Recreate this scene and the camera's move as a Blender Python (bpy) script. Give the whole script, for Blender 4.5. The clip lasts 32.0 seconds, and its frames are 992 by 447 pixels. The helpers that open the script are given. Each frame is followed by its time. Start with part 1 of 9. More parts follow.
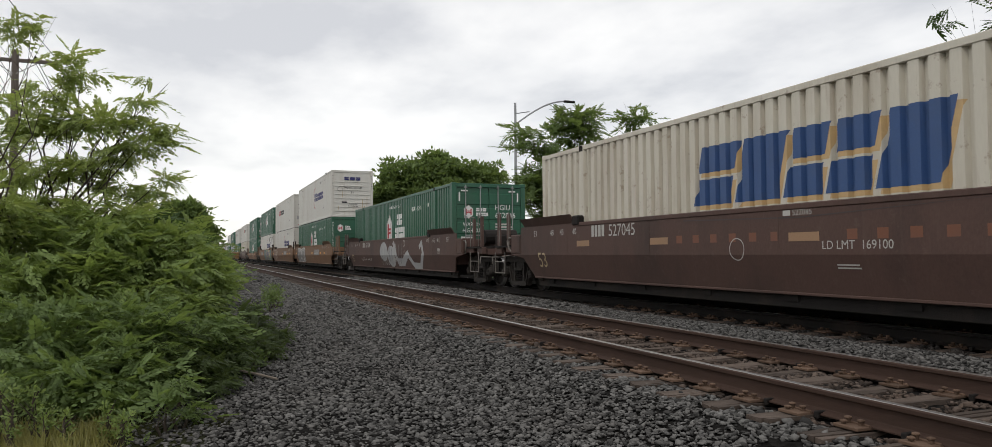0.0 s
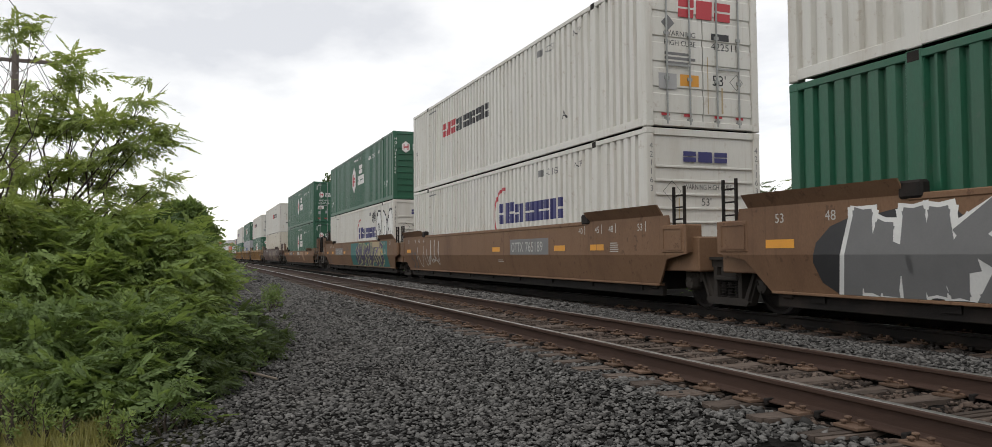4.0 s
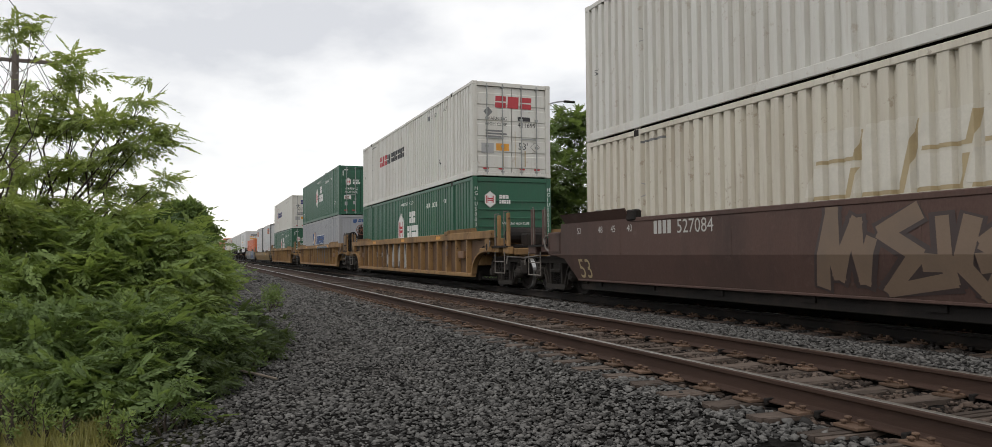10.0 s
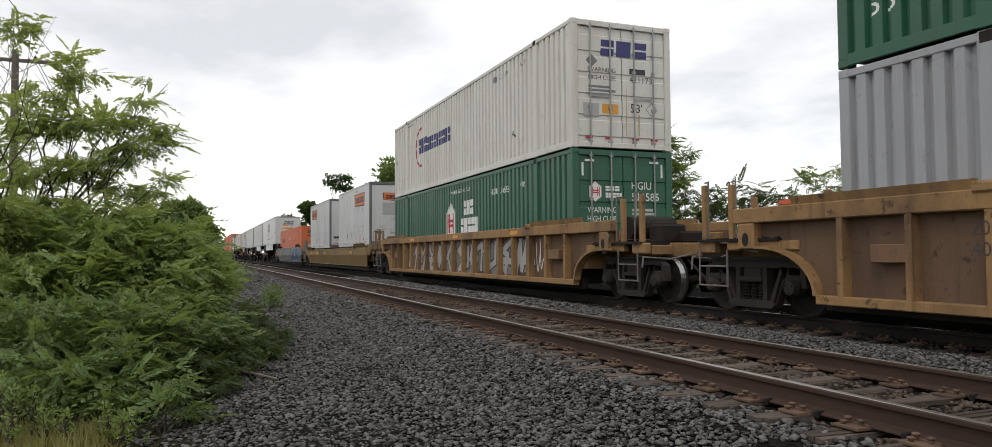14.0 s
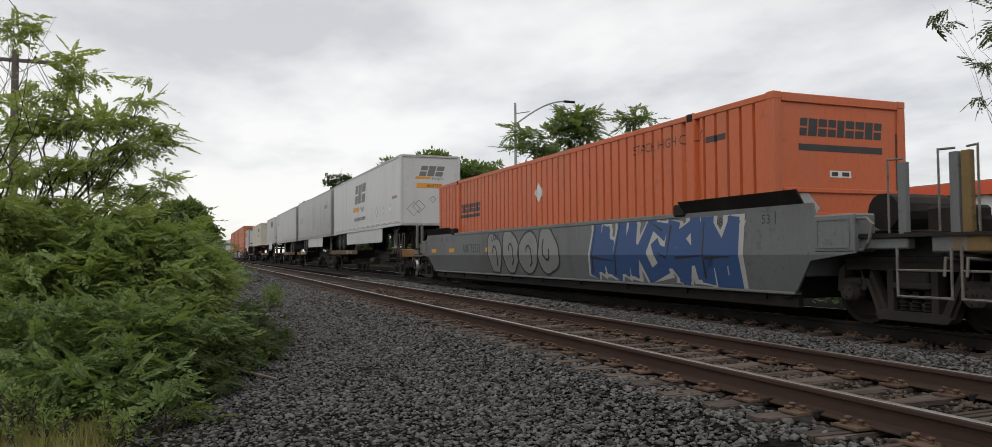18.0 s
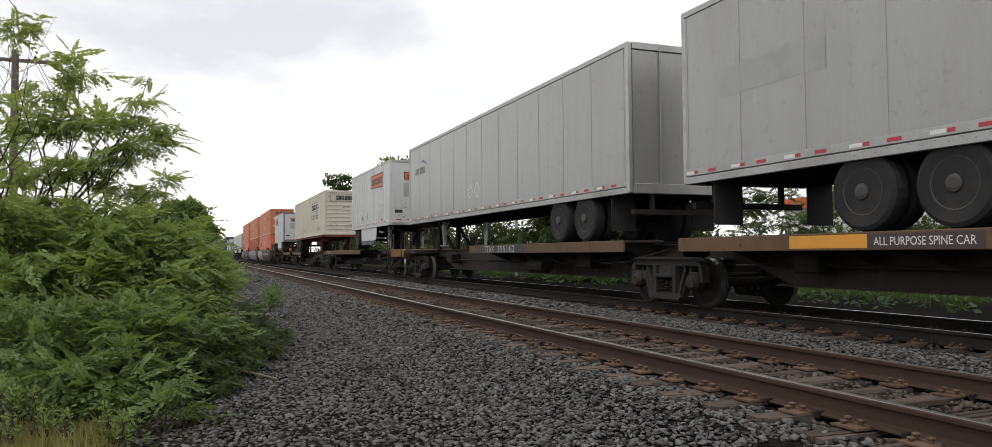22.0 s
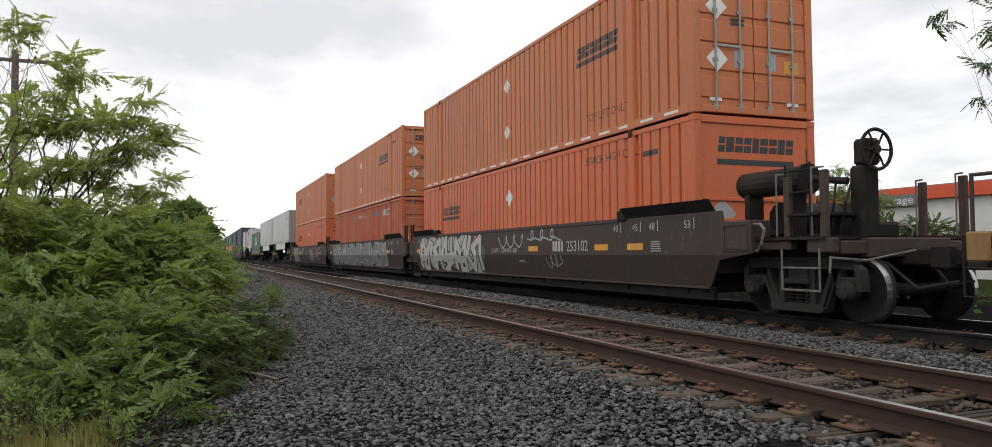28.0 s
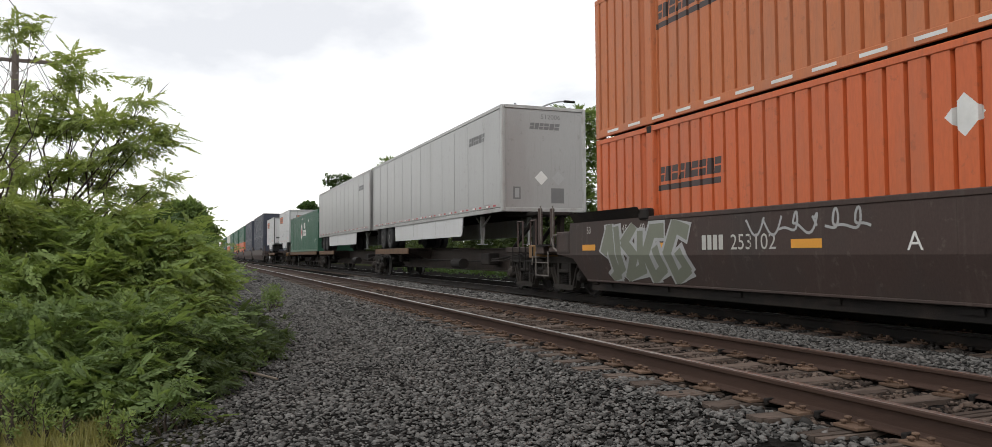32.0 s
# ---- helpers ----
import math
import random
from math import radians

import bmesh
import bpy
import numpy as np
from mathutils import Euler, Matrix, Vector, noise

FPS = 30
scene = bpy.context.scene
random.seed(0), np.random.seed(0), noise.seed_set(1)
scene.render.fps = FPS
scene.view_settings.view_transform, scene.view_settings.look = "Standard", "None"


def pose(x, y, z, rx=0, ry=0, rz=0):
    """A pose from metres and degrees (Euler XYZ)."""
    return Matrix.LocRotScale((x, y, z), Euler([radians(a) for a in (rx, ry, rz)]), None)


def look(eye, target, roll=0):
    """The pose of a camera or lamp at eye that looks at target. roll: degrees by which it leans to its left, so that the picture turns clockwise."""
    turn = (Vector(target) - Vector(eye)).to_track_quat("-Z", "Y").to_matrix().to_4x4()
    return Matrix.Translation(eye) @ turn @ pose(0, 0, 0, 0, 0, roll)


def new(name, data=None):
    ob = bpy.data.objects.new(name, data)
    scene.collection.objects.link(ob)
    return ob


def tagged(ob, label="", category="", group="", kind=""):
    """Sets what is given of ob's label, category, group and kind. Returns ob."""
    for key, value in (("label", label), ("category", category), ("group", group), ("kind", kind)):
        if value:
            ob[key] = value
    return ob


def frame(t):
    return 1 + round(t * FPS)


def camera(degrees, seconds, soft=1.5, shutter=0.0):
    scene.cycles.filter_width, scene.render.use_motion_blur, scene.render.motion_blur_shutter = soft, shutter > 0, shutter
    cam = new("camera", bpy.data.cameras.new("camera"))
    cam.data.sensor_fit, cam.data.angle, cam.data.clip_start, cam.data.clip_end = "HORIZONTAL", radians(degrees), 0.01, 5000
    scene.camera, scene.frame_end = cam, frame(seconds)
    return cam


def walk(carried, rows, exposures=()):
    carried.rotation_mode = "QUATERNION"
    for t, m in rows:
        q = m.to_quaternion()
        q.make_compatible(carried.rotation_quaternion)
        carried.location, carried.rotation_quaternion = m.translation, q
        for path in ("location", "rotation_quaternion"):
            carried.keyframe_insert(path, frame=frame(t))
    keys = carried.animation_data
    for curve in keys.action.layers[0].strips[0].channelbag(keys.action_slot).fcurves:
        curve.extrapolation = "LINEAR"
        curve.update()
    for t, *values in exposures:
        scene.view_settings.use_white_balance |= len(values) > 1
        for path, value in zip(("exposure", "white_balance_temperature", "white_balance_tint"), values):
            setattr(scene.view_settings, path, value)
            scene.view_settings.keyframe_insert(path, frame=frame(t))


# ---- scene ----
# The camera stands still beside an empty track while a freight train rolls past on the next one.
cam = camera(66.44, 32.0, 0.5, 0.02)
EYE = look((0.0, 0.0, 0.947), (18.328, 46.478, 2.912), -0.415)
walk(cam, [(0.0, EYE), (32.0, EYE)], exposures=[(0.0, -0.2), (2.0, -0.15), (3.0, 0.0), (6.0, -0.1), (7.0, -0.15), (8.0, 0.1), (9.0, -0.15), (10.0, -0.1), (11.0, -0.15), (12.0, 0.0), (13.0, 0.0),
                                                    (14.0, -0.02), (17.0, -0.25), (18.0, -0.3), (19.0, -0.22), (21.0, -0.05), (22.0, 0.05), (24.0, -0.05), (25.0, -0.3), (28.0, 0.0),
                                                    (29.0, 0.12), (32.0, 0.12)])

# ---- light: an overcast sky and a faint wide sun ----
world = bpy.data.worlds.new("overcast_sky")
scene.world = world
world.use_nodes = True


def sky_nodes():
    nt = world.node_tree
    nt.nodes.clear()
    out = nt.nodes.new("ShaderNodeOutputWorld")
    bg = nt.nodes.new("ShaderNodeBackground")
    sky = nt.nodes.new("ShaderNodeTexSky")
    sky.sky_type = "NISHITA"
    sky.sun_disc = False
    sky.sun_elevation = radians(52)
    sky.sun_rotation = radians(229)
    co = nt.nodes.new("ShaderNodeTexCoord")
    # cloud layer: directions are laid on a flat ceiling, so that clouds crowd towards the horizon
    sep = nt.nodes.new("ShaderNodeSeparateXYZ")
    nt.links.new(co.outputs["Generated"], sep.inputs[0])
    up = nt.nodes.new("ShaderNodeMath")
    up.operation = "MAXIMUM"
    up.inputs[1].default_value = 0.0
    nt.links.new(sep.outputs["Z"], up.inputs[0])
    add = nt.nodes.new("ShaderNodeMath")
    add.operation = "ADD"
    add.inputs[1].default_value = 0.16
    nt.links.new(up.outputs[0], add.inputs[0])
    div = nt.nodes.new("ShaderNodeVectorMath")
    div.operation = "DIVIDE"
    comb = nt.nodes.new("ShaderNodeCombineXYZ")
    for k in range(3):
        nt.links.new(add.outputs[0], comb.inputs[k])
    nt.links.new(co.outputs["Generated"], div.inputs[0])
    nt.links.new(comb.outputs[0], div.inputs[1])
    noises = []
    for scale, detail, rough, shift in ((0.55, 5, 0.55, 3.1), (1.5, 6, 0.55, 9.7)):
        mp = nt.nodes.new("ShaderNodeMapping")
        mp.inputs["Location"].default_value = (shift, shift * 0.7, 0.0)
        mp.inputs["Scale"].default_value = (1.0, 0.75, 1.0)
        nt.links.new(div.outputs[0], mp.inputs[0])
        n = nt.nodes.new("ShaderNodeTexNoise")
        n.inputs["Scale"].default_value = scale
        n.inputs["Detail"].default_value = detail
        n.inputs["Roughness"].default_value = rough
        nt.links.new(mp.outputs[0], n.inputs["Vector"])
        noises.append(n)
    avg = nt.nodes.new("ShaderNodeMath")
    avg.operation = "MULTIPLY_ADD"
    avg.inputs[1].default_value = 0.45
    nt.links.new(noises[1].outputs["Fac"], avg.inputs[0])
    half = nt.nodes.new("ShaderNodeMath")
    half.operation = "MULTIPLY"
    half.inputs[1].default_value = 0.6
    nt.links.new(noises[0].outputs["Fac"], half.inputs[0])
    nt.links.new(half.outputs[0], avg.inputs[2])
    ramp = nt.nodes.new("ShaderNodeValToRGB")
    e = ramp.color_ramp.elements
    e[0].position, e[0].color = 0.42, (0.73, 0.73, 0.745, 1)
    e[1].position, e[1].color = 0.575, (1.12, 1.10, 1.07, 1)
    mid = e.new(0.50)
    mid.color = (0.95, 0.94, 0.93, 1)
    nt.links.new(avg.outputs[0], ramp.inputs[0])
    scale_sky = nt.nodes.new("ShaderNodeVectorMath")
    scale_sky.operation = "SCALE"
    scale_sky.inputs["Scale"].default_value = 0.02
    nt.links.new(sky.outputs[0], scale_sky.inputs[0])
    plus = nt.nodes.new("ShaderNodeVectorMath")
    plus.operation = "ADD"
    nt.links.new(scale_sky.outputs[0], plus.inputs[0])
    nt.links.new(ramp.outputs[0], plus.inputs[1])
    nt.links.new(plus.outputs[0], bg.inputs["Color"])
    bg.inputs["Strength"].default_value = 1.0
    nt.links.new(bg.outputs[0], out.inputs[0])


sky_nodes()
sun_data = bpy.data.lights.new("sun", "SUN")
sun_data.energy, sun_data.angle, sun_data.color = 0.9, radians(18), (1.0, 0.96, 0.90)
sun = new("sun", sun_data)
sun.matrix_world = look((0, 0, 60), (30, 26, 10))
scene.view_settings.exposure = 0.0


# ---- materials ----
def tint(c, k):
    return tuple(min(1.0, max(0.0, v * k)) for v in c[:3]) + (1.0,)


def surface(name, base, rough=0.6, metal=0.0, dirt=(0.06, 0.05, 0.045), dirt_amount=0.35, fine=40.0, coarse=1.2,
            bump=0.15, bump_scale=60.0, vary=0.0, stretch=(1, 1, 1), contrast=0.18, wear=None):
    """Base colour with coarse stains, fine grain and a little relief, in the thing's own space."""
    m = bpy.data.materials.new(name)
    m.use_nodes = True
    nt = m.node_tree
    b = nt.nodes["Principled BSDF"]
    co = nt.nodes.new("ShaderNodeTexCoord")
    mp = nt.nodes.new("ShaderNodeMapping")
    mp.inputs["Scale"].default_value = stretch
    nt.links.new(co.outputs["Object"], mp.inputs[0])
    n1 = nt.nodes.new("ShaderNodeTexNoise")
    n1.inputs["Scale"].default_value = coarse
    n1.inputs["Detail"].default_value = 6
    n1.inputs["Roughness"].default_value = 0.62
    nt.links.new(mp.outputs[0], n1.inputs["Vector"])
    n2 = nt.nodes.new("ShaderNodeTexNoise")
    n2.inputs["Scale"].default_value = fine
    n2.inputs["Detail"].default_value = 3
    nt.links.new(mp.outputs[0], n2.inputs["Vector"])
    r1 = nt.nodes.new("ShaderNodeMapRange")
    r1.inputs["From Min"].default_value, r1.inputs["From Max"].default_value = 0.48, 0.75
    r1.inputs["To Max"].default_value = dirt_amount
    nt.links.new(n1.outputs["Fac"], r1.inputs["Value"])
    grain = nt.nodes.new("ShaderNodeMix")
    grain.data_type = "RGBA"
    grain.inputs[6].default_value = tint(base, 1.0 - contrast)
    grain.inputs[7].default_value = tint(base, 1.0 + contrast)
    nt.links.new(n2.outputs["Fac"], grain.inputs[0])
    mix = nt.nodes.new("ShaderNodeMix")
    mix.data_type = "RGBA"
    nt.links.new(r1.outputs[0], mix.inputs[0])
    nt.links.new(grain.outputs[2], mix.inputs[6])
    mix.inputs[7].default_value = (*dirt[:3], 1)
    last = mix.outputs[2]
    if wear:
        # scuffs and flaking with hard edges, and runs of dirt down the face
        colour, amount = wear
        for scale, lo, hi, amt, st in ((5.0, 0.60, 0.66, amount, (1, 1, 1)), (7.0, 0.56, 0.70, amount * 0.7, (1, 1, 0.06))):
            m2 = nt.nodes.new("ShaderNodeMapping")
            m2.inputs["Scale"].default_value = st
            nt.links.new(co.outputs["Object"], m2.inputs[0])
            n4 = nt.nodes.new("ShaderNodeTexNoise")
            n4.inputs["Scale"].default_value = scale
            n4.inputs["Detail"].default_value = 8
            n4.inputs["Roughness"].default_value = 0.68
            nt.links.new(m2.outputs[0], n4.inputs["Vector"])
            r4 = nt.nodes.new("ShaderNodeMapRange")
            r4.inputs["From Min"].default_value, r4.inputs["From Max"].default_value = lo, hi
            r4.inputs["To Max"].default_value = amt
            nt.links.new(n4.outputs["Fac"], r4.inputs["Value"])
            mw = nt.nodes.new("ShaderNodeMix")
            mw.data_type = "RGBA"
            nt.links.new(r4.outputs[0], mw.inputs[0])
            nt.links.new(last, mw.inputs[6])
            mw.inputs[7].default_value = (*colour, 1)
            last = mw.outputs[2]
    if vary:
        oi = nt.nodes.new("ShaderNodeObjectInfo")
        geo = nt.nodes.new("ShaderNodeNewGeometry")
        both = nt.nodes.new("ShaderNodeMath")
        both.operation = "ADD"
        nt.links.new(oi.outputs["Random"], both.inputs[0])
        nt.links.new(geo.outputs["Random Per Island"], both.inputs[1])
        fr = nt.nodes.new("ShaderNodeMath")
        fr.operation = "FRACT"
        nt.links.new(both.outputs[0], fr.inputs[0])
        rr = nt.nodes.new("ShaderNodeMapRange")
        rr.inputs["To Min"].default_value, rr.inputs["To Max"].default_value = 1 - vary, 1 + vary
        nt.links.new(fr.outputs[0], rr.inputs["Value"])
        sc = nt.nodes.new("ShaderNodeVectorMath")
        sc.operation = "SCALE"
        nt.links.new(last, sc.inputs[0])
        nt.links.new(rr.outputs[0], sc.inputs["Scale"])
        last = sc.outputs[0]
    nt.links.new(last, b.inputs["Base Color"])
    b.inputs["Roughness"].default_value = rough
    b.inputs["Metallic"].default_value = metal
    b.inputs["Specular IOR Level"].default_value = 0.5 if rough < 0.58 else 0.2
    if bump:
        n3 = nt.nodes.new("ShaderNodeTexNoise")
        n3.inputs["Scale"].default_value = bump_scale
        n3.inputs["Detail"].default_value = 4
        nt.links.new(mp.outputs[0], n3.inputs["Vector"])
        bp = nt.nodes.new("ShaderNodeBump")
        bp.inputs["Strength"].default_value = bump
        bp.inputs["Distance"].default_value = 0.01
        nt.links.new(n3.outputs["Fac"], bp.inputs["Height"])
        nt.links.new(bp.outputs[0], b.inputs["Normal"])
    return m


def leaf_material(name, base, vary=0.35):
    m = surface(name, base, rough=0.55, dirt=(base[0] * 1.3, base[1] * 1.3, base[2] * 1.0), dirt_amount=0.6, coarse=0.9,
                fine=6.0, bump=0.0, vary=vary, contrast=0.25)
    b = m.node_tree.nodes["Principled BSDF"]
    b.inputs["Specular IOR Level"].default_value = 0.22
    nt = m.node_tree
    out = nt.nodes["Material Output"]
    tr = nt.nodes.new("ShaderNodeBsdfTranslucent")
    tr.inputs["Color"].default_value = (base[0] * 1.45, base[1] * 1.4, base[2] * 0.85, 1)
    mx = nt.nodes.new("ShaderNodeMixShader")
    mx.inputs[0].default_value = 0.45
    nt.links.new(b.outputs[0], mx.inputs[1])
    nt.links.new(tr.outputs[0], mx.inputs[2])
    nt.links.new(mx.outputs[0], out.inputs[0])
    return m


PAINT = {
    "green": surface("green_container_paint", (0.013, 0.088, 0.047), 0.45, dirt=(0.05, 0.07, 0.05), dirt_amount=0.5, stretch=(1, 1, 0.25), wear=((0.06, 0.09, 0.07), 0.3)),
    "white": surface("white_container_paint", (0.56, 0.55, 0.51), 0.5, dirt=(0.36, 0.31, 0.24), dirt_amount=0.45, stretch=(1, 1, 0.2), contrast=0.05, wear=((0.30, 0.22, 0.15), 0.35)),
    "cream": surface("cream_container_paint", (0.54, 0.505, 0.425), 0.5, dirt=(0.30, 0.24, 0.17), dirt_amount=0.55, stretch=(1, 1, 0.2), contrast=0.06, wear=((0.20, 0.12, 0.07), 0.45)),
    "grey": surface("grey_container_paint", (0.30, 0.308, 0.325), 0.5, dirt=(0.17, 0.16, 0.15), dirt_amount=0.4, stretch=(1, 1, 0.2), contrast=0.07, wear=((0.14, 0.12, 0.10), 0.35)),
    "orange": surface("orange_container_paint", (0.51, 0.108, 0.030), 0.5, dirt=(0.34, 0.13, 0.07), dirt_amount=0.6, stretch=(1, 1, 0.2), wear=((0.24, 0.07, 0.03), 0.45)),
    "faded_orange": surface("faded_orange_container_paint", (0.47, 0.142, 0.048), 0.55, dirt=(0.33, 0.16, 0.1), dirt_amount=0.6, stretch=(1, 1, 0.2), wear=((0.24, 0.09, 0.045), 0.45)),
    "rust_red": surface("rusty_red_container_paint", (0.40, 0.10, 0.05), 0.6, dirt=(0.40, 0.22, 0.15), dirt_amount=0.7, stretch=(1, 1, 0.3), wear=((0.42, 0.27, 0.2), 0.6)),
    "navy": surface("dark_blue_container_paint", (0.03, 0.035, 0.055), 0.5),
    "aluminium": surface("weathered_aluminium_panel", (0.32, 0.318, 0.312), 0.36, 0.5, dirt=(0.26, 0.25, 0.24), dirt_amount=0.5, stretch=(1, 1, 0.2), contrast=0.06, bump=0.04, wear=((0.2, 0.19, 0.18), 0.4)),
    "trailer_white": surface("white_trailer_panel", (0.50, 0.505, 0.51), 0.4, dirt=(0.38, 0.35, 0.31), dirt_amount=0.4, stretch=(1, 1, 0.2), contrast=0.04, bump=0.04, wear=((0.28, 0.25, 0.22), 0.35)),
    "tan": surface("tan_car_paint", (0.175, 0.102, 0.060), 0.6, dirt=(0.10, 0.055, 0.035), dirt_amount=0.75, coarse=0.8, stretch=(1, 1, 0.5), wear=((0.075, 0.04, 0.026), 0.6)),
    "ochre": surface("ochre_car_paint", (0.26, 0.155, 0.068), 0.65, dirt=(0.075, 0.048, 0.034), dirt_amount=0.95, coarse=0.9, stretch=(1, 1, 0.5), wear=((0.06, 0.034, 0.022), 0.85)),
    "rusty_panel": surface("rust_streaked_ochre_panel", (0.125, 0.078, 0.048), 0.75, dirt=(0.07, 0.045, 0.034), dirt_amount=0.95, coarse=1.3, stretch=(1, 1, 0.3), wear=((0.055, 0.033, 0.025), 0.9)),
    "brown": surface("brown_car_paint", (0.088, 0.053, 0.044), 0.6, dirt=(0.045, 0.033, 0.03), dirt_amount=0.8, coarse=0.8, stretch=(1, 1, 0.5), wear=((0.12, 0.085, 0.07), 0.35)),
    "umber": surface("umber_car_paint", (0.058, 0.040, 0.035), 0.6, dirt=(0.045, 0.04, 0.038), dirt_amount=0.8, coarse=0.8, stretch=(1, 1, 0.5), wear=((0.12, 0.10, 0.09), 0.35)),
    "slate": surface("grey_car_paint", (0.13, 0.138, 0.138), 0.55, dirt=(0.08, 0.078, 0.07), dirt_amount=0.8, coarse=0.8, stretch=(1, 1, 0.5), wear=((0.07, 0.06, 0.05), 0.5)),
    "khaki": surface("olive_tan_car_paint", (0.20, 0.135, 0.055), 0.6, dirt=(0.11, 0.065, 0.035), dirt_amount=0.75, coarse=0.8, stretch=(1, 1, 0.5), wear=((0.07, 0.045, 0.026), 0.6)),
    "spine": surface("dirty_dark_frame_paint", (0.036, 0.027, 0.023), 0.7, dirt=(0.018, 0.016, 0.015), dirt_amount=0.8, wear=((0.09, 0.06, 0.045), 0.5)),
    "chassis": surface("red_chassis_paint", (0.16, 0.035, 0.025), 0.6, dirt=(0.05, 0.03, 0.025), dirt_amount=0.7, wear=((0.08, 0.04, 0.03), 0.6)),
}
GRIME = surface("grimy_black_steel", (0.014, 0.012, 0.011), 0.75, 0.0, dirt=(0.05, 0.036, 0.028), dirt_amount=0.6, bump=0.3)
TRUCK_STEEL = surface("dusty_cast_steel", (0.03, 0.026, 0.023), 0.8, dirt=(0.06, 0.05, 0.042), dirt_amount=0.65, bump=0.3)
WHEEL_STEEL = surface("worn_wheel_steel", (0.012, 0.010, 0.009), 0.6, 0.0, dirt=(0.022, 0.017, 0.014), dirt_amount=0.6)
BRIGHT = surface("polished_tread", (0.42, 0.42, 0.42), 0.3, 0.9, dirt_amount=0.2)
RUBBER = surface("tyre_rubber", (0.022, 0.022, 0.023), 0.8, dirt=(0.06, 0.055, 0.05), dirt_amount=0.5, bump=0.2)
STEP_STEEL = surface("worn_step_steel", (0.17, 0.155, 0.14), 0.6, 0.2, dirt=(0.06, 0.045, 0.035), dirt_amount=0.7, coarse=6.0)
GALV = surface("galvanised_steel", (0.38, 0.38, 0.37), 0.45, 0.6, dirt=(0.16, 0.13, 0.11), dirt_amount=0.5)
DARKGAP = surface("dark_hollow", (0.02, 0.02, 0.02), 0.9)
ROD = surface("galvanised_rod", (0.30, 0.31, 0.30), 0.5, 0.5, dirt_amount=0.4)


def ink(name, c, rough=0.55):
    return surface(name, c, rough, dirt=(c[0] * 0.55 + 0.03, c[1] * 0.55 + 0.03, c[2] * 0.55 + 0.03), dirt_amount=0.45, coarse=2.5, bump=0.0,
                   contrast=0.1)


INK = {
    "white": ink("white_marking", (0.66, 0.66, 0.64)), "black": ink("black_marking", (0.025, 0.025, 0.027)),
    "blue": ink("blue_marking", (0.03, 0.075, 0.2)), "navy": ink("navy_marking", (0.03, 0.03, 0.13)),
    "red": ink("red_marking", (0.4, 0.035, 0.045)), "gold": ink("gold_marking", (0.5, 0.34, 0.16)),
    "amber": ink("amber_marking", (0.62, 0.28, 0.03)), "orange": ink("orange_marking", (0.62, 0.15, 0.03)),
    "teal": ink("teal_marking", (0.018, 0.13, 0.125)), "purple": ink("purple_marking", (0.035, 0.022, 0.075)),
    "lime": ink("lime_marking", (0.36, 0.36, 0.15)), "lilac": ink("lilac_marking", (0.12, 0.075, 0.19)),
    "silver": ink("silver_marking", (0.33, 0.33, 0.33)), "sky": ink("sky_blue_marking", (0.05, 0.16, 0.32)),
    "green": ink("green_marking", (0.02, 0.12, 0.09)), "pale": ink("pale_marking", (0.42, 0.41, 0.38)),
    "brown": ink("dark_brown_marking", (0.045, 0.03, 0.028)), "rust": ink("rust_stain", (0.16, 0.06, 0.03)),
    "straw": ink("straw_marking", (0.38, 0.30, 0.17)), "grey": ink("grey_marking", (0.15, 0.15, 0.15)), "chalky": ink("chalky_grey_marking", (0.21, 0.21, 0.205)),
    "cream": ink("cream_marking", (0.56, 0.53, 0.46)), "dust": ink("dusty_tan_marking", (0.165, 0.115, 0.08)), "ocean": ink("deep_blue_marking", (0.016, 0.05, 0.10)), "moss": ink("moss_grey_marking", (0.155, 0.165, 0.125)), "pink": ink("pink_marking", (0.5, 0.12, 0.14)), "tan": ink("tan_marking", (0.30, 0.18, 0.10)),
}


# ---- mesh tools ----
def mesh_from(name, bm, material):
    me = bpy.data.meshes.new(name)
    bmesh.ops.recalc_face_normals(bm, faces=bm.faces)
    bm.to_mesh(me)
    bm.free()
    if material:
        me.materials.append(material)
    return me


def part(name, bm, material, parent, label="", smooth=False):
    """Links a bmesh as one mesh object under a thing or under a part."""
    me = mesh_from(name, bm, material)
    if smooth:
        me.shade_smooth()
    ob = new(name, me)
    ob.parent = parent
    if label:
        tagged(ob, label)
    return ob


def share(name, me, parent, m=None, label=""):
    ob = new(name, me)
    ob.parent = parent
    if m is not None:
        ob.matrix_basis = m
    if label:
        tagged(ob, label)
    return ob


def thing(name, m, label, category, group="", kind=""):
    ob = new(name)
    ob.empty_display_size = 0.2
    ob.matrix_basis = m
    return tagged(ob, label, category, group, kind)


def box(bm, x0, x1, y0, y1, z0, z1, bevel=0.0):
    vs = [bm.verts.new((x, y, z)) for x in (x0, x1) for y in (y0, y1) for z in (z0, z1)]
    fs = [bm.faces.new([vs[i] for i in q]) for q in ((0, 1, 3, 2), (4, 6, 7, 5), (0, 4, 5, 1), (2, 3, 7, 6), (0, 2, 6, 4), (1, 5, 7, 3))]
    if bevel:
        es = list({e for f in fs for e in f.edges})
        bmesh.ops.bevel(bm, geom=es, offset=bevel, segments=1, affect="EDGES")
    return bm


def boxes(*rows, bevel=0.0):
    bm = bmesh.new()
    for r in rows:
        box(bm, *r, bevel=bevel)
    return bm


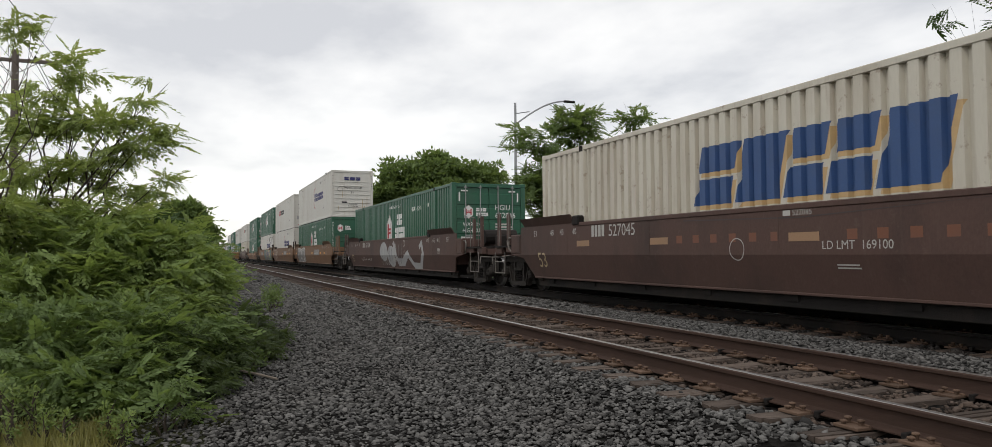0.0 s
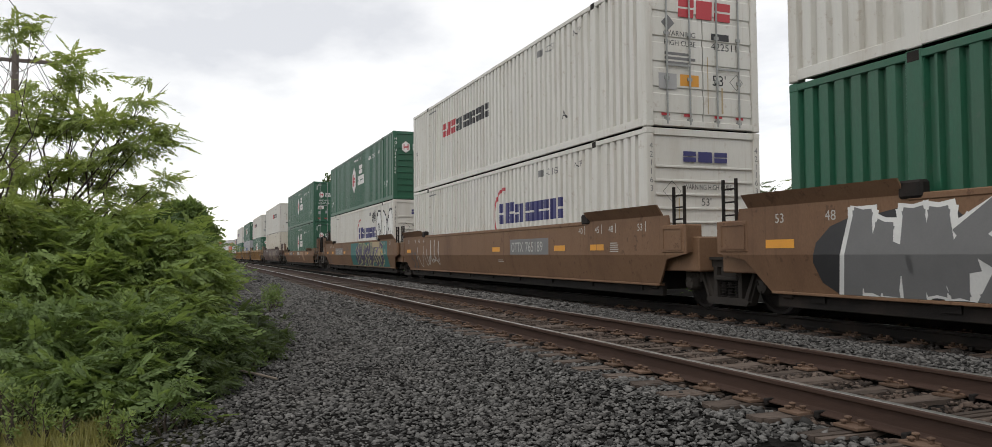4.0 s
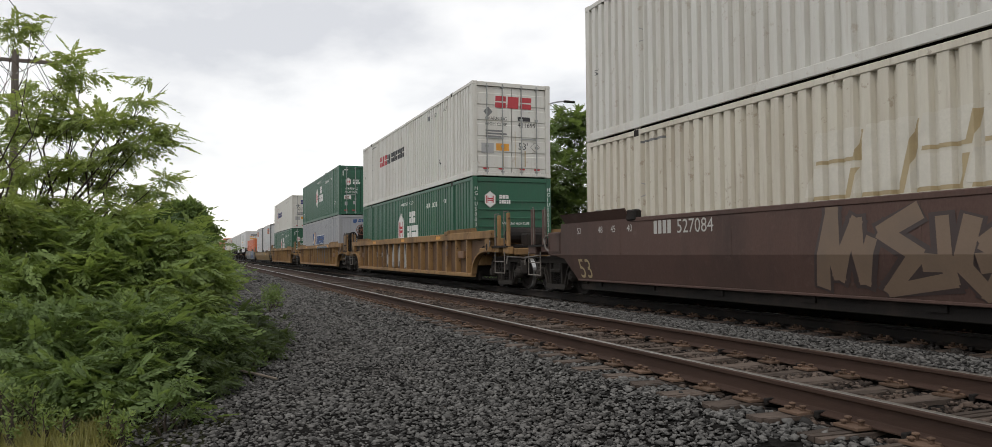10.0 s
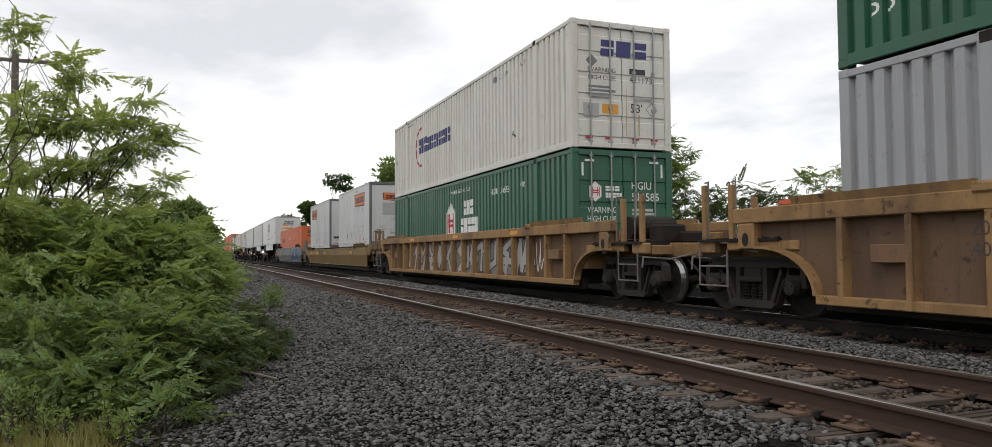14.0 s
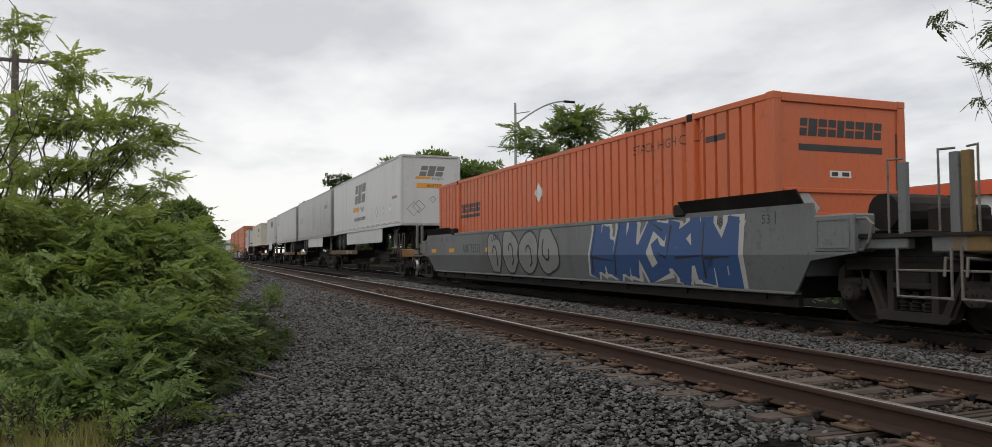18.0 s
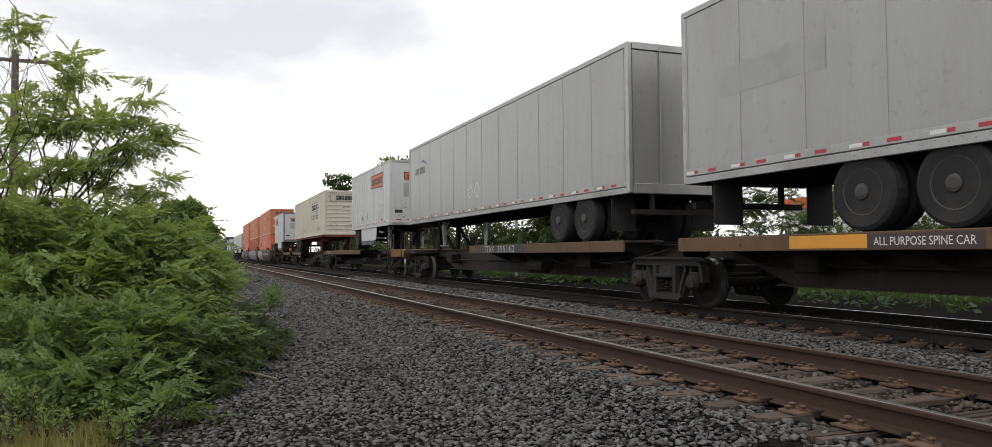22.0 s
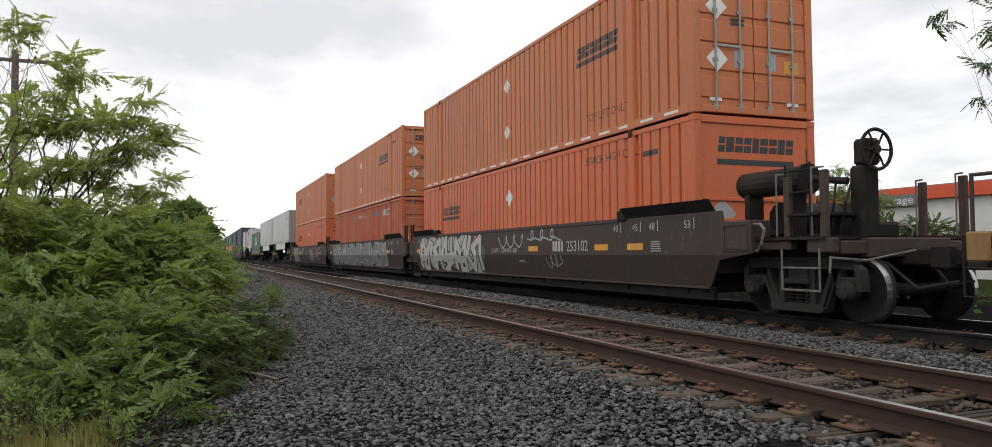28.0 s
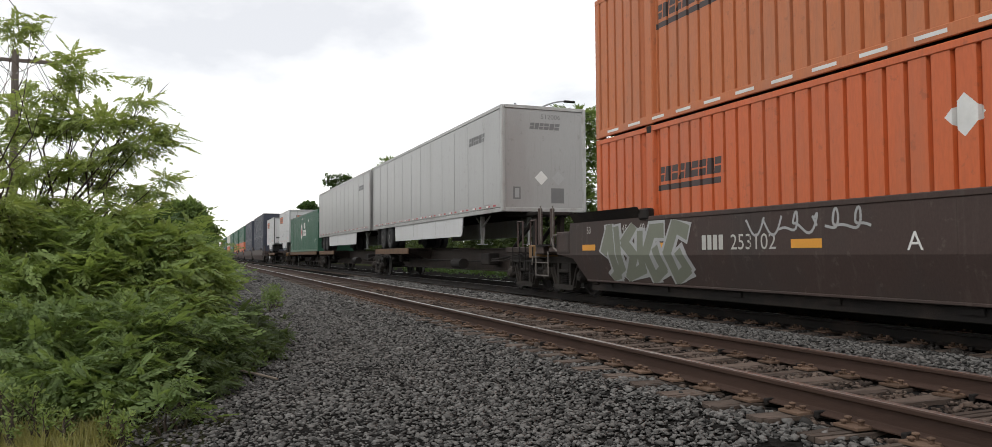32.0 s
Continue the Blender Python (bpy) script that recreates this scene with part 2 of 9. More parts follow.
def tube(bm, p0, p1, r, n=8, r1=None):
    p0, p1 = Vector(p0), Vector(p1)
    r1 = r if r1 is None else r1
    q = (p1 - p0).to_track_quat("Z", "Y")
    rings = []
    for p, k in ((p0, r), (p1, r1)):
        rings.append([bm.verts.new(p + q @ Vector((k * math.cos(a), k * math.sin(a), 0))) for a in (2 * math.pi * i / n for i in range(n))])
    for i in range(n):
        bm.faces.new((rings[0][i], rings[0][(i + 1) % n], rings[1][(i + 1) % n], rings[1][i]))
    bm.faces.new(rings[0][::-1])
    bm.faces.new(rings[1])
    return bm


def pipe(bm, pts, r, n=6):
    """One bent rod through the points, mitred at its corners."""
    P = [Vector(p) for p in pts]
    closed = (P[0] - P[-1]).length < 1e-6
    rings, prev = [], None
    for i, p in enumerate(P):
        a = (p - P[i - 1]).normalized() if i else ((p - P[-2]).normalized() if closed else None)
        b = (P[i + 1] - p).normalized() if i < len(P) - 1 else ((P[1] - p).normalized() if closed else None)
        d = (a or b).copy() if a is None or b is None else (a + b).normalized()
        k = 1.0 if a is None or b is None else 1.0 / max(0.5, d.dot(a))
        if prev is None:
            side = d.orthogonal().normalized()
        else:
            side = (prev - d * prev.dot(d)).normalized()
        prev = side
        up = d.cross(side)
        turn = (b - a).normalized() if a is not None and b is not None and (b - a).length > 1e-4 else None
        ring = []
        for m in range(n):
            o = (side * math.cos(2 * math.pi * m / n) + up * math.sin(2 * math.pi * m / n)) * r
            if turn is not None:
                o += turn * o.dot(turn) * (k - 1)
            ring.append(bm.verts.new(p + o))
        rings.append(ring)
    for q0, q1 in zip(rings, rings[1:]):
        for m in range(n):
            bm.faces.new((q0[m], q0[(m + 1) % n], q1[(m + 1) % n], q1[m]))
    bm.faces.new(rings[0][::-1])
    bm.faces.new(rings[-1])
    return bm


def lathe(bm, profile, n=24, axis="x", centre=(0, 0, 0)):
    """profile: (radius, place along the axis)."""
    rings = []
    c = Vector(centre)
    for r, a in profile:
        ring = []
        for i in range(n):
            w = 2 * math.pi * i / n
            u, v = r * math.cos(w), r * math.sin(w)
            p = {"x": (a, u, v), "y": (u, a, v), "z": (u, v, a)}[axis]
            ring.append(bm.verts.new(c + Vector(p)))
        rings.append(ring)
    for r0, r1 in zip(rings, rings[1:]):
        for i in range(n):
            bm.faces.new((r0[i], r0[(i + 1) % n], r1[(i + 1) % n], r1[i]))
    bm.faces.new(rings[0])
    bm.faces.new(rings[-1][::-1])
    return bm


def prism_x(bm, poly, x0, x1):
    """A (y, z) outline with thickness along x."""
    a = [bm.verts.new((x0, y, z)) for y, z in poly]
    b = [bm.verts.new((x1, y, z)) for y, z in poly]
    n = len(poly)
    bm.faces.new(a)
    bm.faces.new(b[::-1])
    for i in range(n):
        bm.faces.new((a[i], b[i], b[(i + 1) % n], a[(i + 1) % n]))
    return bm


def prism_y(bm, poly, y0, y1):
    """An (x, z) outline with thickness along y."""
    a = [bm.verts.new((x, y0, z)) for x, z in poly]
    b = [bm.verts.new((x, y1, z)) for x, z in poly]
    n = len(poly)
    bm.faces.new(a)
    bm.faces.new(b[::-1])
    for i in range(n):
        bm.faces.new((a[i], b[i], b[(i + 1) % n], a[(i + 1) % n]))
    return bm


MESHES = {}


def cached(key, build, material, smooth=False):
    if key not in MESHES:
        me = mesh_from(key, build(), material)
        if smooth:
            me.shade_smooth()
        MESHES[key] = me
    return MESHES[key]


# ---- markings: flat paint laid on a face, following its corrugation ----
class Face:
    """Where paint lies. side: the long face towards -x, read along -y; end: the face towards -y, read along +x."""

    def __init__(self, kind, place, waves=None, lift=0.002, fold=None, span=None):
        self.kind, self.place, self.waves, self.lift, self.fold, self.span = kind, place, waves, lift, fold, span


def lay(name, polys, material, parent, face, level=1, label=""):
    bm = bmesh.new()
    for i, poly in enumerate(polys):
        vs = [bm.verts.new((u, v, 0.00025 * (i % 6))) for u, v in poly]
        bm.faces.new(vs)
    return lay_bmesh(name, bm, material, parent, face, level, label)


def lay_bmesh(name, bm, material, parent, face, level=1, label=""):
    us = [v.co.x for v in bm.verts]
    lo, hi = min(us), max(us)
    if face.span:
        for v in bm.verts:
            v.co.y = min(face.span[1], max(face.span[0], v.co.y))
    if face.waves is not None:
        ys = face.waves[0]
        cuts = [-y for y in ys] if face.kind == "side" else list(ys)
        for c in cuts:
            if lo + 1e-4 < c < hi - 1e-4:
                bmesh.ops.bisect_plane(bm, geom=bm.verts[:] + bm.edges[:] + bm.faces[:], plane_co=(c, 0, 0), plane_no=(1, 0, 0), dist=1e-5)
    if face.fold and min(v.co.y for v in bm.verts) < face.fold[0] < max(v.co.y for v in bm.verts):
        bmesh.ops.bisect_plane(bm, geom=bm.verts[:] + bm.edges[:] + bm.faces[:], plane_co=(0, face.fold[0], 0), plane_no=(0, 1, 0), dist=1e-5)
    up = face.lift * level
    for v in bm.verts:
        u, w = v.co.x, v.co.y
        rise = up + v.co.z
        if face.kind == "side":
            d = 0.0 if face.waves is None else float(np.interp(-u, face.waves[0], face.waves[1]))
            if face.fold and w < face.fold[0]:
                d += (face.fold[0] - w) * face.fold[1]
            v.co = (face.place - rise + d, -u, w)
        else:
            d = 0.0 if face.waves is None else float(np.interp(u, face.waves[0], face.waves[1]))
            v.co = (u, face.place - rise + d, w)
    me = bpy.data.meshes.new(name)
    bm.to_mesh(me)
    bm.free()
    me.materials.append(material)
    ob = new(name, me)
    ob.parent = parent
    if label:
        tagged(ob, label)
    return ob


def rect(u0, v0, w, h, slant=0.0):
    return [(u0, v0), (u0 + w, v0), (u0 + w + slant * h, v0 + h), (u0 + slant * h, v0 + h)]


def diamond(u, v, r, k=1.0):
    return [(u - r * k, v), (u, v - r), (u + r * k, v), (u, v + r)]


def ring_polys(u, v, r, w, a0=0.0, a1=360.0, n=24):
    out = []
    for i in range(n):
        a, b = radians(a0 + (a1 - a0) * i / n), radians(a0 + (a1 - a0) * (i + 1) / n)
        out.append([(u + (r - w) * math.cos(a), v + (r - w) * math.sin(a)), (u + r * math.cos(a), v + r * math.sin(a)),
                    (u + r * math.cos(b), v + r * math.sin(b)), (u + (r - w) * math.cos(b), v + (r - w) * math.sin(b))])
    return out


def disc(u, v, r, n=16, k=1.0):
    return [(u + r * k * math.cos(2 * math.pi * i / n), v + r * math.sin(2 * math.pi * i / n)) for i in range(n)]


def stroke(pts, w, taper=1.0):
    """A painted line of a given width through points."""
    out = []
    n = len(pts) - 1
    for i, (a, b) in enumerate(zip(pts, pts[1:])):
        a, b = Vector(a), Vector(b)
        d = b - a
        if d.length < 1e-6:
            continue
        d.normalize()
        p = Vector((-d.y, d.x))
        w0 = w * 0.5 * (1 - (1 - taper) * i / n)
        w1 = w * 0.5 * (1 - (1 - taper) * (i + 1) / n)
        a2, b2 = a - d * w0 * 0.6, b + d * w1 * 0.6
        out.append([tuple(a2 - p * w0), tuple(b2 - p * w1), tuple(b2 + p * w1), tuple(a2 + p * w0)])
    return out


def block_word(u0, v0, w, h, n, slant=0.0, seed=0, bold=0.24, gap=0.16):
    """A wordmark as plain upright blocks, every other one split across."""
    rnd = random.Random(seed)
    ws = [rnd.uniform(0.8, 1.15) for _ in range(n)]
    k = w / (sum(ws) + gap * (n - 1))
    out, u = [], u0
    for i, q in enumerate(ws):
        a, slit = q * k, h * 0.11
        spans = ((0, h),) if i % 3 == 1 else ((0, h * 0.5 - slit / 2), (h * 0.5 + slit / 2, h))
        for z0, z1 in spans:
            out.append([(u + slant * z0, v0 + z0), (u + a + slant * z0, v0 + z0), (u + a + slant * z1, v0 + z1), (u + slant * z1, v0 + z1)])
        u += a + gap * k
    return out


GLYPHS = {}


def letters(name, text, u, v, h, material, parent, face, level=1, width=None, stack=False, label="", slant=0.0):
    """Readable writing with its lower left corner at (u, v) and capital height h; stack: one character under another."""
    if stack:
        for i, ch in enumerate(text):
            if ch != " ":
                letters(name, ch, u, v - i * h * 1.35, h, material, parent, face, level)
        return
    if not text:
        return None
    if text not in GLYPHS:
        cu = bpy.data.curves.new("writing", "FONT")
        cu.body = text
        cu.resolution_u = 3
        ob = bpy.data.objects.new("writing", cu)
        me = bpy.data.meshes.new_from_object(ob)
        bpy.data.objects.remove(ob)
        GLYPHS[text] = me
    bm = bmesh.new()
    bm.from_mesh(GLYPHS[text])
    xs = [q.co.x for q in bm.verts]
    k = h / 0.70
    kx = k if width is None else width / (max(xs) - min(xs))
    x0 = min(xs)
    for q in bm.verts:
        yy = q.co.y * k
        q.co = (u + (q.co.x - x0) * kx + slant * yy, v + yy, 0)
    return lay_bmesh(name, bm, material, parent, face, level, label)


def bars(u, v, w, h, n, seed=0, fill=0.62):
    """Unreadable small writing: plain bars, n lines."""
    rnd = random.Random(seed)
    out = []
    for i in range(n):
        lh = h / n
        out.append(rect(u, v + h - (i + 1) * lh, w * rnd.uniform(0.7, 1.0), lh * fill))
    return out


def wild_letters(u0, v0, w, h, n, seed):
    """Spray-painted shapes with no meaning: crooked thick strokes in n clusters, as lists of points."""
    rnd = random.Random(seed)
    forms = (((0, 0.05), (0.3, 1), (0.38, 0.15), (0.75, 0.95), (0.8, 0.1), (1, 0.6)), ((0.1, 0.9), (0, 0.4), (0.4, 0), (0.62, 0.5), (0.3, 0.7), (0.9, 1), (1, 0.1)),
             ((0, 0.6), (0.3, 1), (0.5, 0.1), (0.2, 0), (0.9, 0.3), (0.8, 1)), ((0.5, 1), (0, 0.7), (0.6, 0.45), (0.1, 0), (1, 0.2), (0.9, 0.9)),
             ((0, 0.1), (0.2, 1), (0.55, 0.55), (0.4, 0), (0.8, 0), (1, 1), (0.7, 0.6)), ((0.9, 0.9), (0.4, 1), (0.05, 0.5), (0.4, 0), (0.9, 0.2), (0.6, 0.55)))
    lines = []
    sw = w / n
    for i in range(n):
        f = forms[rnd.randrange(len(forms))]
        lean, lift = rnd.uniform(-0.12, 0.22), rnd.uniform(-0.08, 0.08)
        pts = [(u0 + sw * (i + 0.06 + 0.86 * a + lean * (b - 0.5)) + rnd.uniform(-0.03, 0.03) * sw, v0 + h * min(1.06, max(-0.02, b * rnd.uniform(0.86, 1.08) + lift * 0.5))) for a, b in f]
        lines.append(pts)
        if rnd.random() < 0.55:
            a, b = pts[0], pts[-1]
            lines.append([(a[0] + sw * 0.1, v0 + h * 0.38), (b[0] + sw * 0.15, v0 + h * rnd.uniform(0.3, 0.5))])
    return lines


def graffiti(parent, face, u0, v0, w, h, n, seed, fill, edge, level=2, width=0.2, shine=None, back=None):
    lines = wild_letters(u0, v0, w, h, n, seed)
    if back:
        rnd = random.Random(seed + 5)
        cloud = [disc(u0 + w * (i + 0.5) / (n + 1), v0 + h * rnd.uniform(0.35, 0.6), h * rnd.uniform(0.45, 0.6), 14, rnd.uniform(1.0, 1.5)) for i in range(n + 1)]
        cloud = [[(u, max(v0 - 0.1, min(v0 + h + 0.08, v))) for u, v in c] for c in cloud]
        for i, c in enumerate(cloud):
            lay("sprayed_shape", [c], back, parent, face, level + 0.15 * (i % 3))
    lay("sprayed_outline", [q for l in lines for q in stroke(l, width * 1.45)], edge, parent, face, level + 1)
    lay("sprayed_letters", [q for l in lines for q in stroke(l, width, 0.75)], fill, parent, face, level + 2)
    if shine:
        lay("sprayed_shine", [q for l in lines for q in stroke([(x - width * 0.2, y) for x, y in l[:2]], width * 0.16, 0.4)], shine, parent, face, level + 3)


def bubble(parent, face, u0, v0, w, h, n, seed, fill, edge, level=2, width=0.035):
    """Round bulging sprayed letters, filled, with a thin pale outline and a curl inside."""
    rnd = random.Random(seed)
    sw = w / n
    for i in range(n):
        uc, vc = u0 + sw * (i + 0.5), v0 + h * rnd.uniform(0.46, 0.54)
        ru, rv = sw * rnd.uniform(0.44, 0.52), h * rnd.uniform(0.46, 0.54)
        ph, k = rnd.uniform(0, 6), rnd.choice((2, 3))
        loop = []
        for j in range(29):
            a = 2 * math.pi * j / 28
            q = 1 + 0.13 * math.sin(k * a + ph)
            loop.append((uc + ru * q * math.cos(a), max(v0, min(v0 + h, vc + rv * q * math.sin(a)))))
        lay("sprayed_letter", [loop[:-1]], fill, parent, face, level + 0.3 * (i % 2))
        a0 = rnd.uniform(0, 6)
        lay("sprayed_outline", stroke(loop, width), edge, parent, face, level + 1)
        curl = [(uc + ru * (0.55 - 0.06 * j) * math.cos(a0 + 0.62 * j), vc + rv * (0.6 - 0.06 * j) * math.sin(a0 + 0.62 * j)) for j in range(8)]
        lay("sprayed_outline", stroke(curl, width), edge, parent, face, level + 1.4)


def scrawl(parent, face, u0, v0, w, h, seed, material, width=0.035, level=2, n=14):
    """A thin sprayed scribble of loops that runs along the side."""
    rnd = random.Random(seed)
    turns, ph = max(2.0, n / 4.5), rnd.uniform(0, 6)
    k1, k2 = rnd.uniform(0.35, 0.6), rnd.uniform(1.7, 2.4)
    pts, m = [], n * 5
    for i in range(m):
        a = i / (m - 1)
        q = 2 * math.pi * turns * a + ph
        pts.append((u0 + w * a + w / turns * k1 * math.cos(q) * 0.6, v0 + h * (0.5 + 0.36 * math.sin(q) + 0.16 * math.sin(k2 * q + ph))))
    lay("sprayed_line", stroke(pts, width), material, parent, face, level)


# ---- containers ----
BOX_L, BOX_W, BOX_H = 16.154, 2.591, 2.9
TRAIN_X = 8.972


def wave_profile(length, pitch=0.262, depth=0.07, inset=0.16, wide=False, grooved=False):
    """Breakpoints of a pressed side wall: places along it and how far they stand back."""
    if grooved:
        pitch, depth = 0.30, 0.06
    n = max(1, round((length - 2 * inset) / pitch))
    p = (length - 2 * inset) / n
    ys, ds = [-length / 2 + inset], [0.0]
    y = ys[0]
    for _ in range(n):
        for a, d in ((0.55, 0.0), (0.63, depth), (0.91, depth), (1.0, 0.0)) if not wide and not grooved else \
                ((0.78, 0.0), (0.82, depth), (0.95, depth), (1.0, 0.0)) if grooved else ((0.40, 0.0), (0.50, depth), (0.88, depth), (1.0, 0.0)):
            ys.append(y + a * p)
            ds.append(d)
        y += p
    if length > 13:
        for c in (-6.096, 6.096):
            keep = [i for i, v in enumerate(ys) if abs(v - c) > 0.27]
            ys, ds = [ys[i] for i in keep], [ds[i] for i in keep]
            k = next(i for i, v in enumerate(ys) if v > c)
            ys[k:k] = [c - 0.26, c - 0.22, c - 0.14, c - 0.12, c + 0.12, c + 0.14, c + 0.22, c + 0.26]
            ds[k:k] = [0.0, depth, depth, 0.0, 0.0, depth, depth, 0.0]
    return ys, ds


def wave_panel(ys, ds, x, z0, z1, side):
    """side -1: the wall towards -x."""
    bm = bmesh.new()
    low = [bm.verts.new((side * (x - d), y, z0)) for y, d in zip(ys, ds)]
    top = [bm.verts.new((side * (x - d), y, z1)) for y, d in zip(ys, ds)]
    back = [bm.verts.new((side * (x - 0.085), y, z)) for y, z in ((ys[0], z0), (ys[-1], z0), (ys[-1], z1), (ys[0], z1))]
    for i in range(len(ys) - 1):
        bm.faces.new((low[i], low[i + 1], top[i + 1], top[i]))
    bm.faces.new(back)
    return bm


def bent(bm, seed, amount):
    """Dents along a wall."""
    for v in bm.verts:
        k = noise.noise(Vector((v.co.y * 1.9 + seed, v.co.z * 1.3, 0)))
        v.co.x += amount * max(0.0, k)
    return bm


def end_ribs(wall, paint, y, style, h):
    """Ribs of a container's front wall: lying, standing, or two broad bands."""
    if style == "upright":
        me = mesh_from("rib", boxes((-0.05, 0.05, -0.03, 0.0, 0.2, h - 0.18), bevel=0.012), paint)
        for i in range(7):
            share("rib", me, wall, pose(-1.0 + i * 0.333, y, 0))
    elif style == "banded":
        me = mesh_from("rib", boxes((-1.12, 1.12, -0.03, 0.0, 0.0, 0.07), bevel=0.01), paint)
        for z in (0.34, 0.72, 1.08, 1.44):
            share("rib", me, wall, pose(0, y, z))
    else:
        me = mesh_from("rib", boxes((-1.1, 1.1, -0.032, 0.0, 0.0, 0.045), bevel=0.008), paint)
        for i in range(8):
            share("rib", me, wall, pose(0, y, 0.34 + i * 0.26))


def container(name, paint, label, near="ribs", length=BOX_L, height=BOX_H, dents=0.0, group="containers on the train"):
    """A ribbed steel box on its base centre; near is the style of the end that leads."""
    p = PAINT[paint]
    ob = thing(name, pose(0, 0, 0), label, "container", group)
    hl, hw = length / 2, BOX_W / 2
    z_low, z_top = 0.17, height - 0.11
    ys, ds = wave_profile(length, wide=dents > 0, grooved="orange" in paint)
    for side in (-1, 1):
        bm = wave_panel(ys, ds, hw - 0.012, z_low - 0.02, z_top + 0.02, side)
        if dents:
            bent(bm, 4, dents)
        part("side_panel", bm, p, ob)
        part("bottom_rail", boxes((side * hw - 0.05 if side > 0 else -hw, side * hw if side > 0 else -hw + 0.05, -hl + 0.16, hl - 0.16, 0.015, z_low), bevel=0.008), p, ob)
        part("top_rail", boxes((hw - 0.07 if side > 0 else -hw, hw if side > 0 else -hw + 0.07, -hl + 0.16, hl - 0.16, z_top, height - 0.012), bevel=0.01), p, ob)
        for y in (-6.096, 6.096) if length > 13 else ():
            x0, x1 = (hw - 0.04, hw + 0.006) if side > 0 else (-hw - 0.006, -hw + 0.04)
            part("lift_post", boxes((x0, x1, y - 0.11, y + 0.11, 0.0, height), bevel=0.012), p, ob)
            part("lift_casting", boxes((x0 - 0.004, x1 + 0.004, y - 0.095, y + 0.095, height - 0.15, height + 0.004), bevel=0.02), GRIME if side < 0 else p, ob)
        for e in (-1, 1):
            x0, x1 = (hw - 0.16, hw) if side > 0 else (-hw, -hw + 0.16)
            y0, y1 = (hl - 0.16, hl) if e > 0 else (-hl, -hl + 0.16)
            part("corner_post", boxes((x0, x1, y0, y1, 0.1, height - 0.1), bevel=0.015), p, ob)
            for z0, z1 in ((0.0, 0.118), (height - 0.118, height + 0.003)):
                part("corner_casting", boxes((x0 - 0.003, x1 + 0.003, y0 - 0.003, y1 + 0.003, z0, z1), bevel=0.015), p, ob)
    bm = boxes((-hw + 0.06, hw - 0.06, -hl + 0.05, hl - 0.05, height - 0.06, height - 0.02))
    for i in range(int(length / 0.56)):
        y = -hl + 0.35 + i * 0.56
        box(bm, -hw + 0.12, hw - 0.12, y, y + 0.1, height - 0.02, height - 0.003)
    part("roof", bm, p, ob)
    bm = boxes((-hw + 0.06, hw - 0.06, -hl + 0.08, hl - 0.08, 0.08, 0.16))
    for i in range(int(length / 0.6)):
        y = -hl + 0.3 + i * 0.6
        box(bm, -hw + 0.05, hw - 0.05, y, y + 0.05, 0.01, 0.08)
    part("floor_frame", bm, GRIME, ob)
    # far end, plain
    part("rear_wall", boxes((-hw + 0.15, hw - 0.15, hl - 0.09, hl - 0.04, 0.12, height - 0.1)), p, ob)
    ye = -hl
    if near == "doors":
        part("door_sill", boxes((-hw + 0.16, hw - 0.16, ye, ye + 0.12, 0.02, 0.14), bevel=0.01), p, ob)
        part("door_header", boxes((-hw + 0.16, hw - 0.16, ye, ye + 0.12, height - 0.14, height - 0.01), bevel=0.01), p, ob)
        for s in (-1, 1):
            x0, x1 = (0.012, hw - 0.17) if s > 0 else (-hw + 0.17, -0.012)
            outline = [(ye + 0.09, 0.15), (ye + 0.09, height - 0.15), (ye + 0.05, height - 0.15)]
            for k in range(4, -1, -1):
                z, tall = 0.28 + k * (height - 0.5) / 5, (height - 0.5) / 5 - 0.13
                outline += [(ye + 0.05, z + tall + 0.012), (ye + 0.03, z + tall - 0.008), (ye + 0.03, z + 0.008), (ye + 0.05, z - 0.012)]
            bm = prism_x(bmesh.new(), outline + [(ye + 0.05, 0.15)], x0, x1)
            door = part("door", bm, p, ob)
            for k in (0.27, 0.73):
                x = x0 + (x1 - x0) * k
                rod = bmesh.new()
                tube(rod, (x, ye + 0.005, 0.06), (x, ye + 0.005, height - 0.06), 0.019, 8)
                for z in (0.12, 0.9, 1.75, height - 0.16):
                    box(rod, x - 0.05, x + 0.05, ye + 0.0, ye + 0.05, z, z + 0.06)
                part("lock_rod", rod, ROD, door)
                bm = boxes((x - 0.02, x + 0.30 * (1 if k < 0.5 else -1) if k < 0.5 else x + 0.02, ye - 0.012, ye + 0.008, 1.16, 1.2)) if k < 0.5 else \
                    boxes((x - 0.30, x + 0.02, ye - 0.012, ye + 0.008, 1.16, 1.2))
                part("door_handle", bm, ROD, door)
            for k in range(4):
                z = 0.3 + k * 0.72
                xx = hw - 0.17 if s > 0 else -hw + 0.11
                part("hinge", boxes((xx, xx + 0.06, ye + 0.0, ye + 0.06, z, z + 0.13), bevel=0.008), p, door)
    else:
        bm = boxes((-hw + 0.155, hw - 0.155, ye + 0.03, ye + 0.07, 0.1, height - 0.08))
        fw = part("front_wall", bm, p, ob)
        end_ribs(fw, p, ye + 0.03, near, height)
        part("front_sill", boxes((-hw + 0.16, hw - 0.16, ye, ye + 0.1, 0.0, 0.13), bevel=0.01), p, ob)
        part("front_header", boxes((-hw + 0.16, hw - 0.16, ye, ye + 0.1, height - 0.14, height - 0.005), bevel=0.01), p, ob)
    side = Face("side", -hw + 0.012, (ys, ds))
    end = Face("end", ye + (0.03 if near == "doors" else (0.0 if near in ("ribs", "upright") else 0.03)) - 0.001)
    return ob, side, end


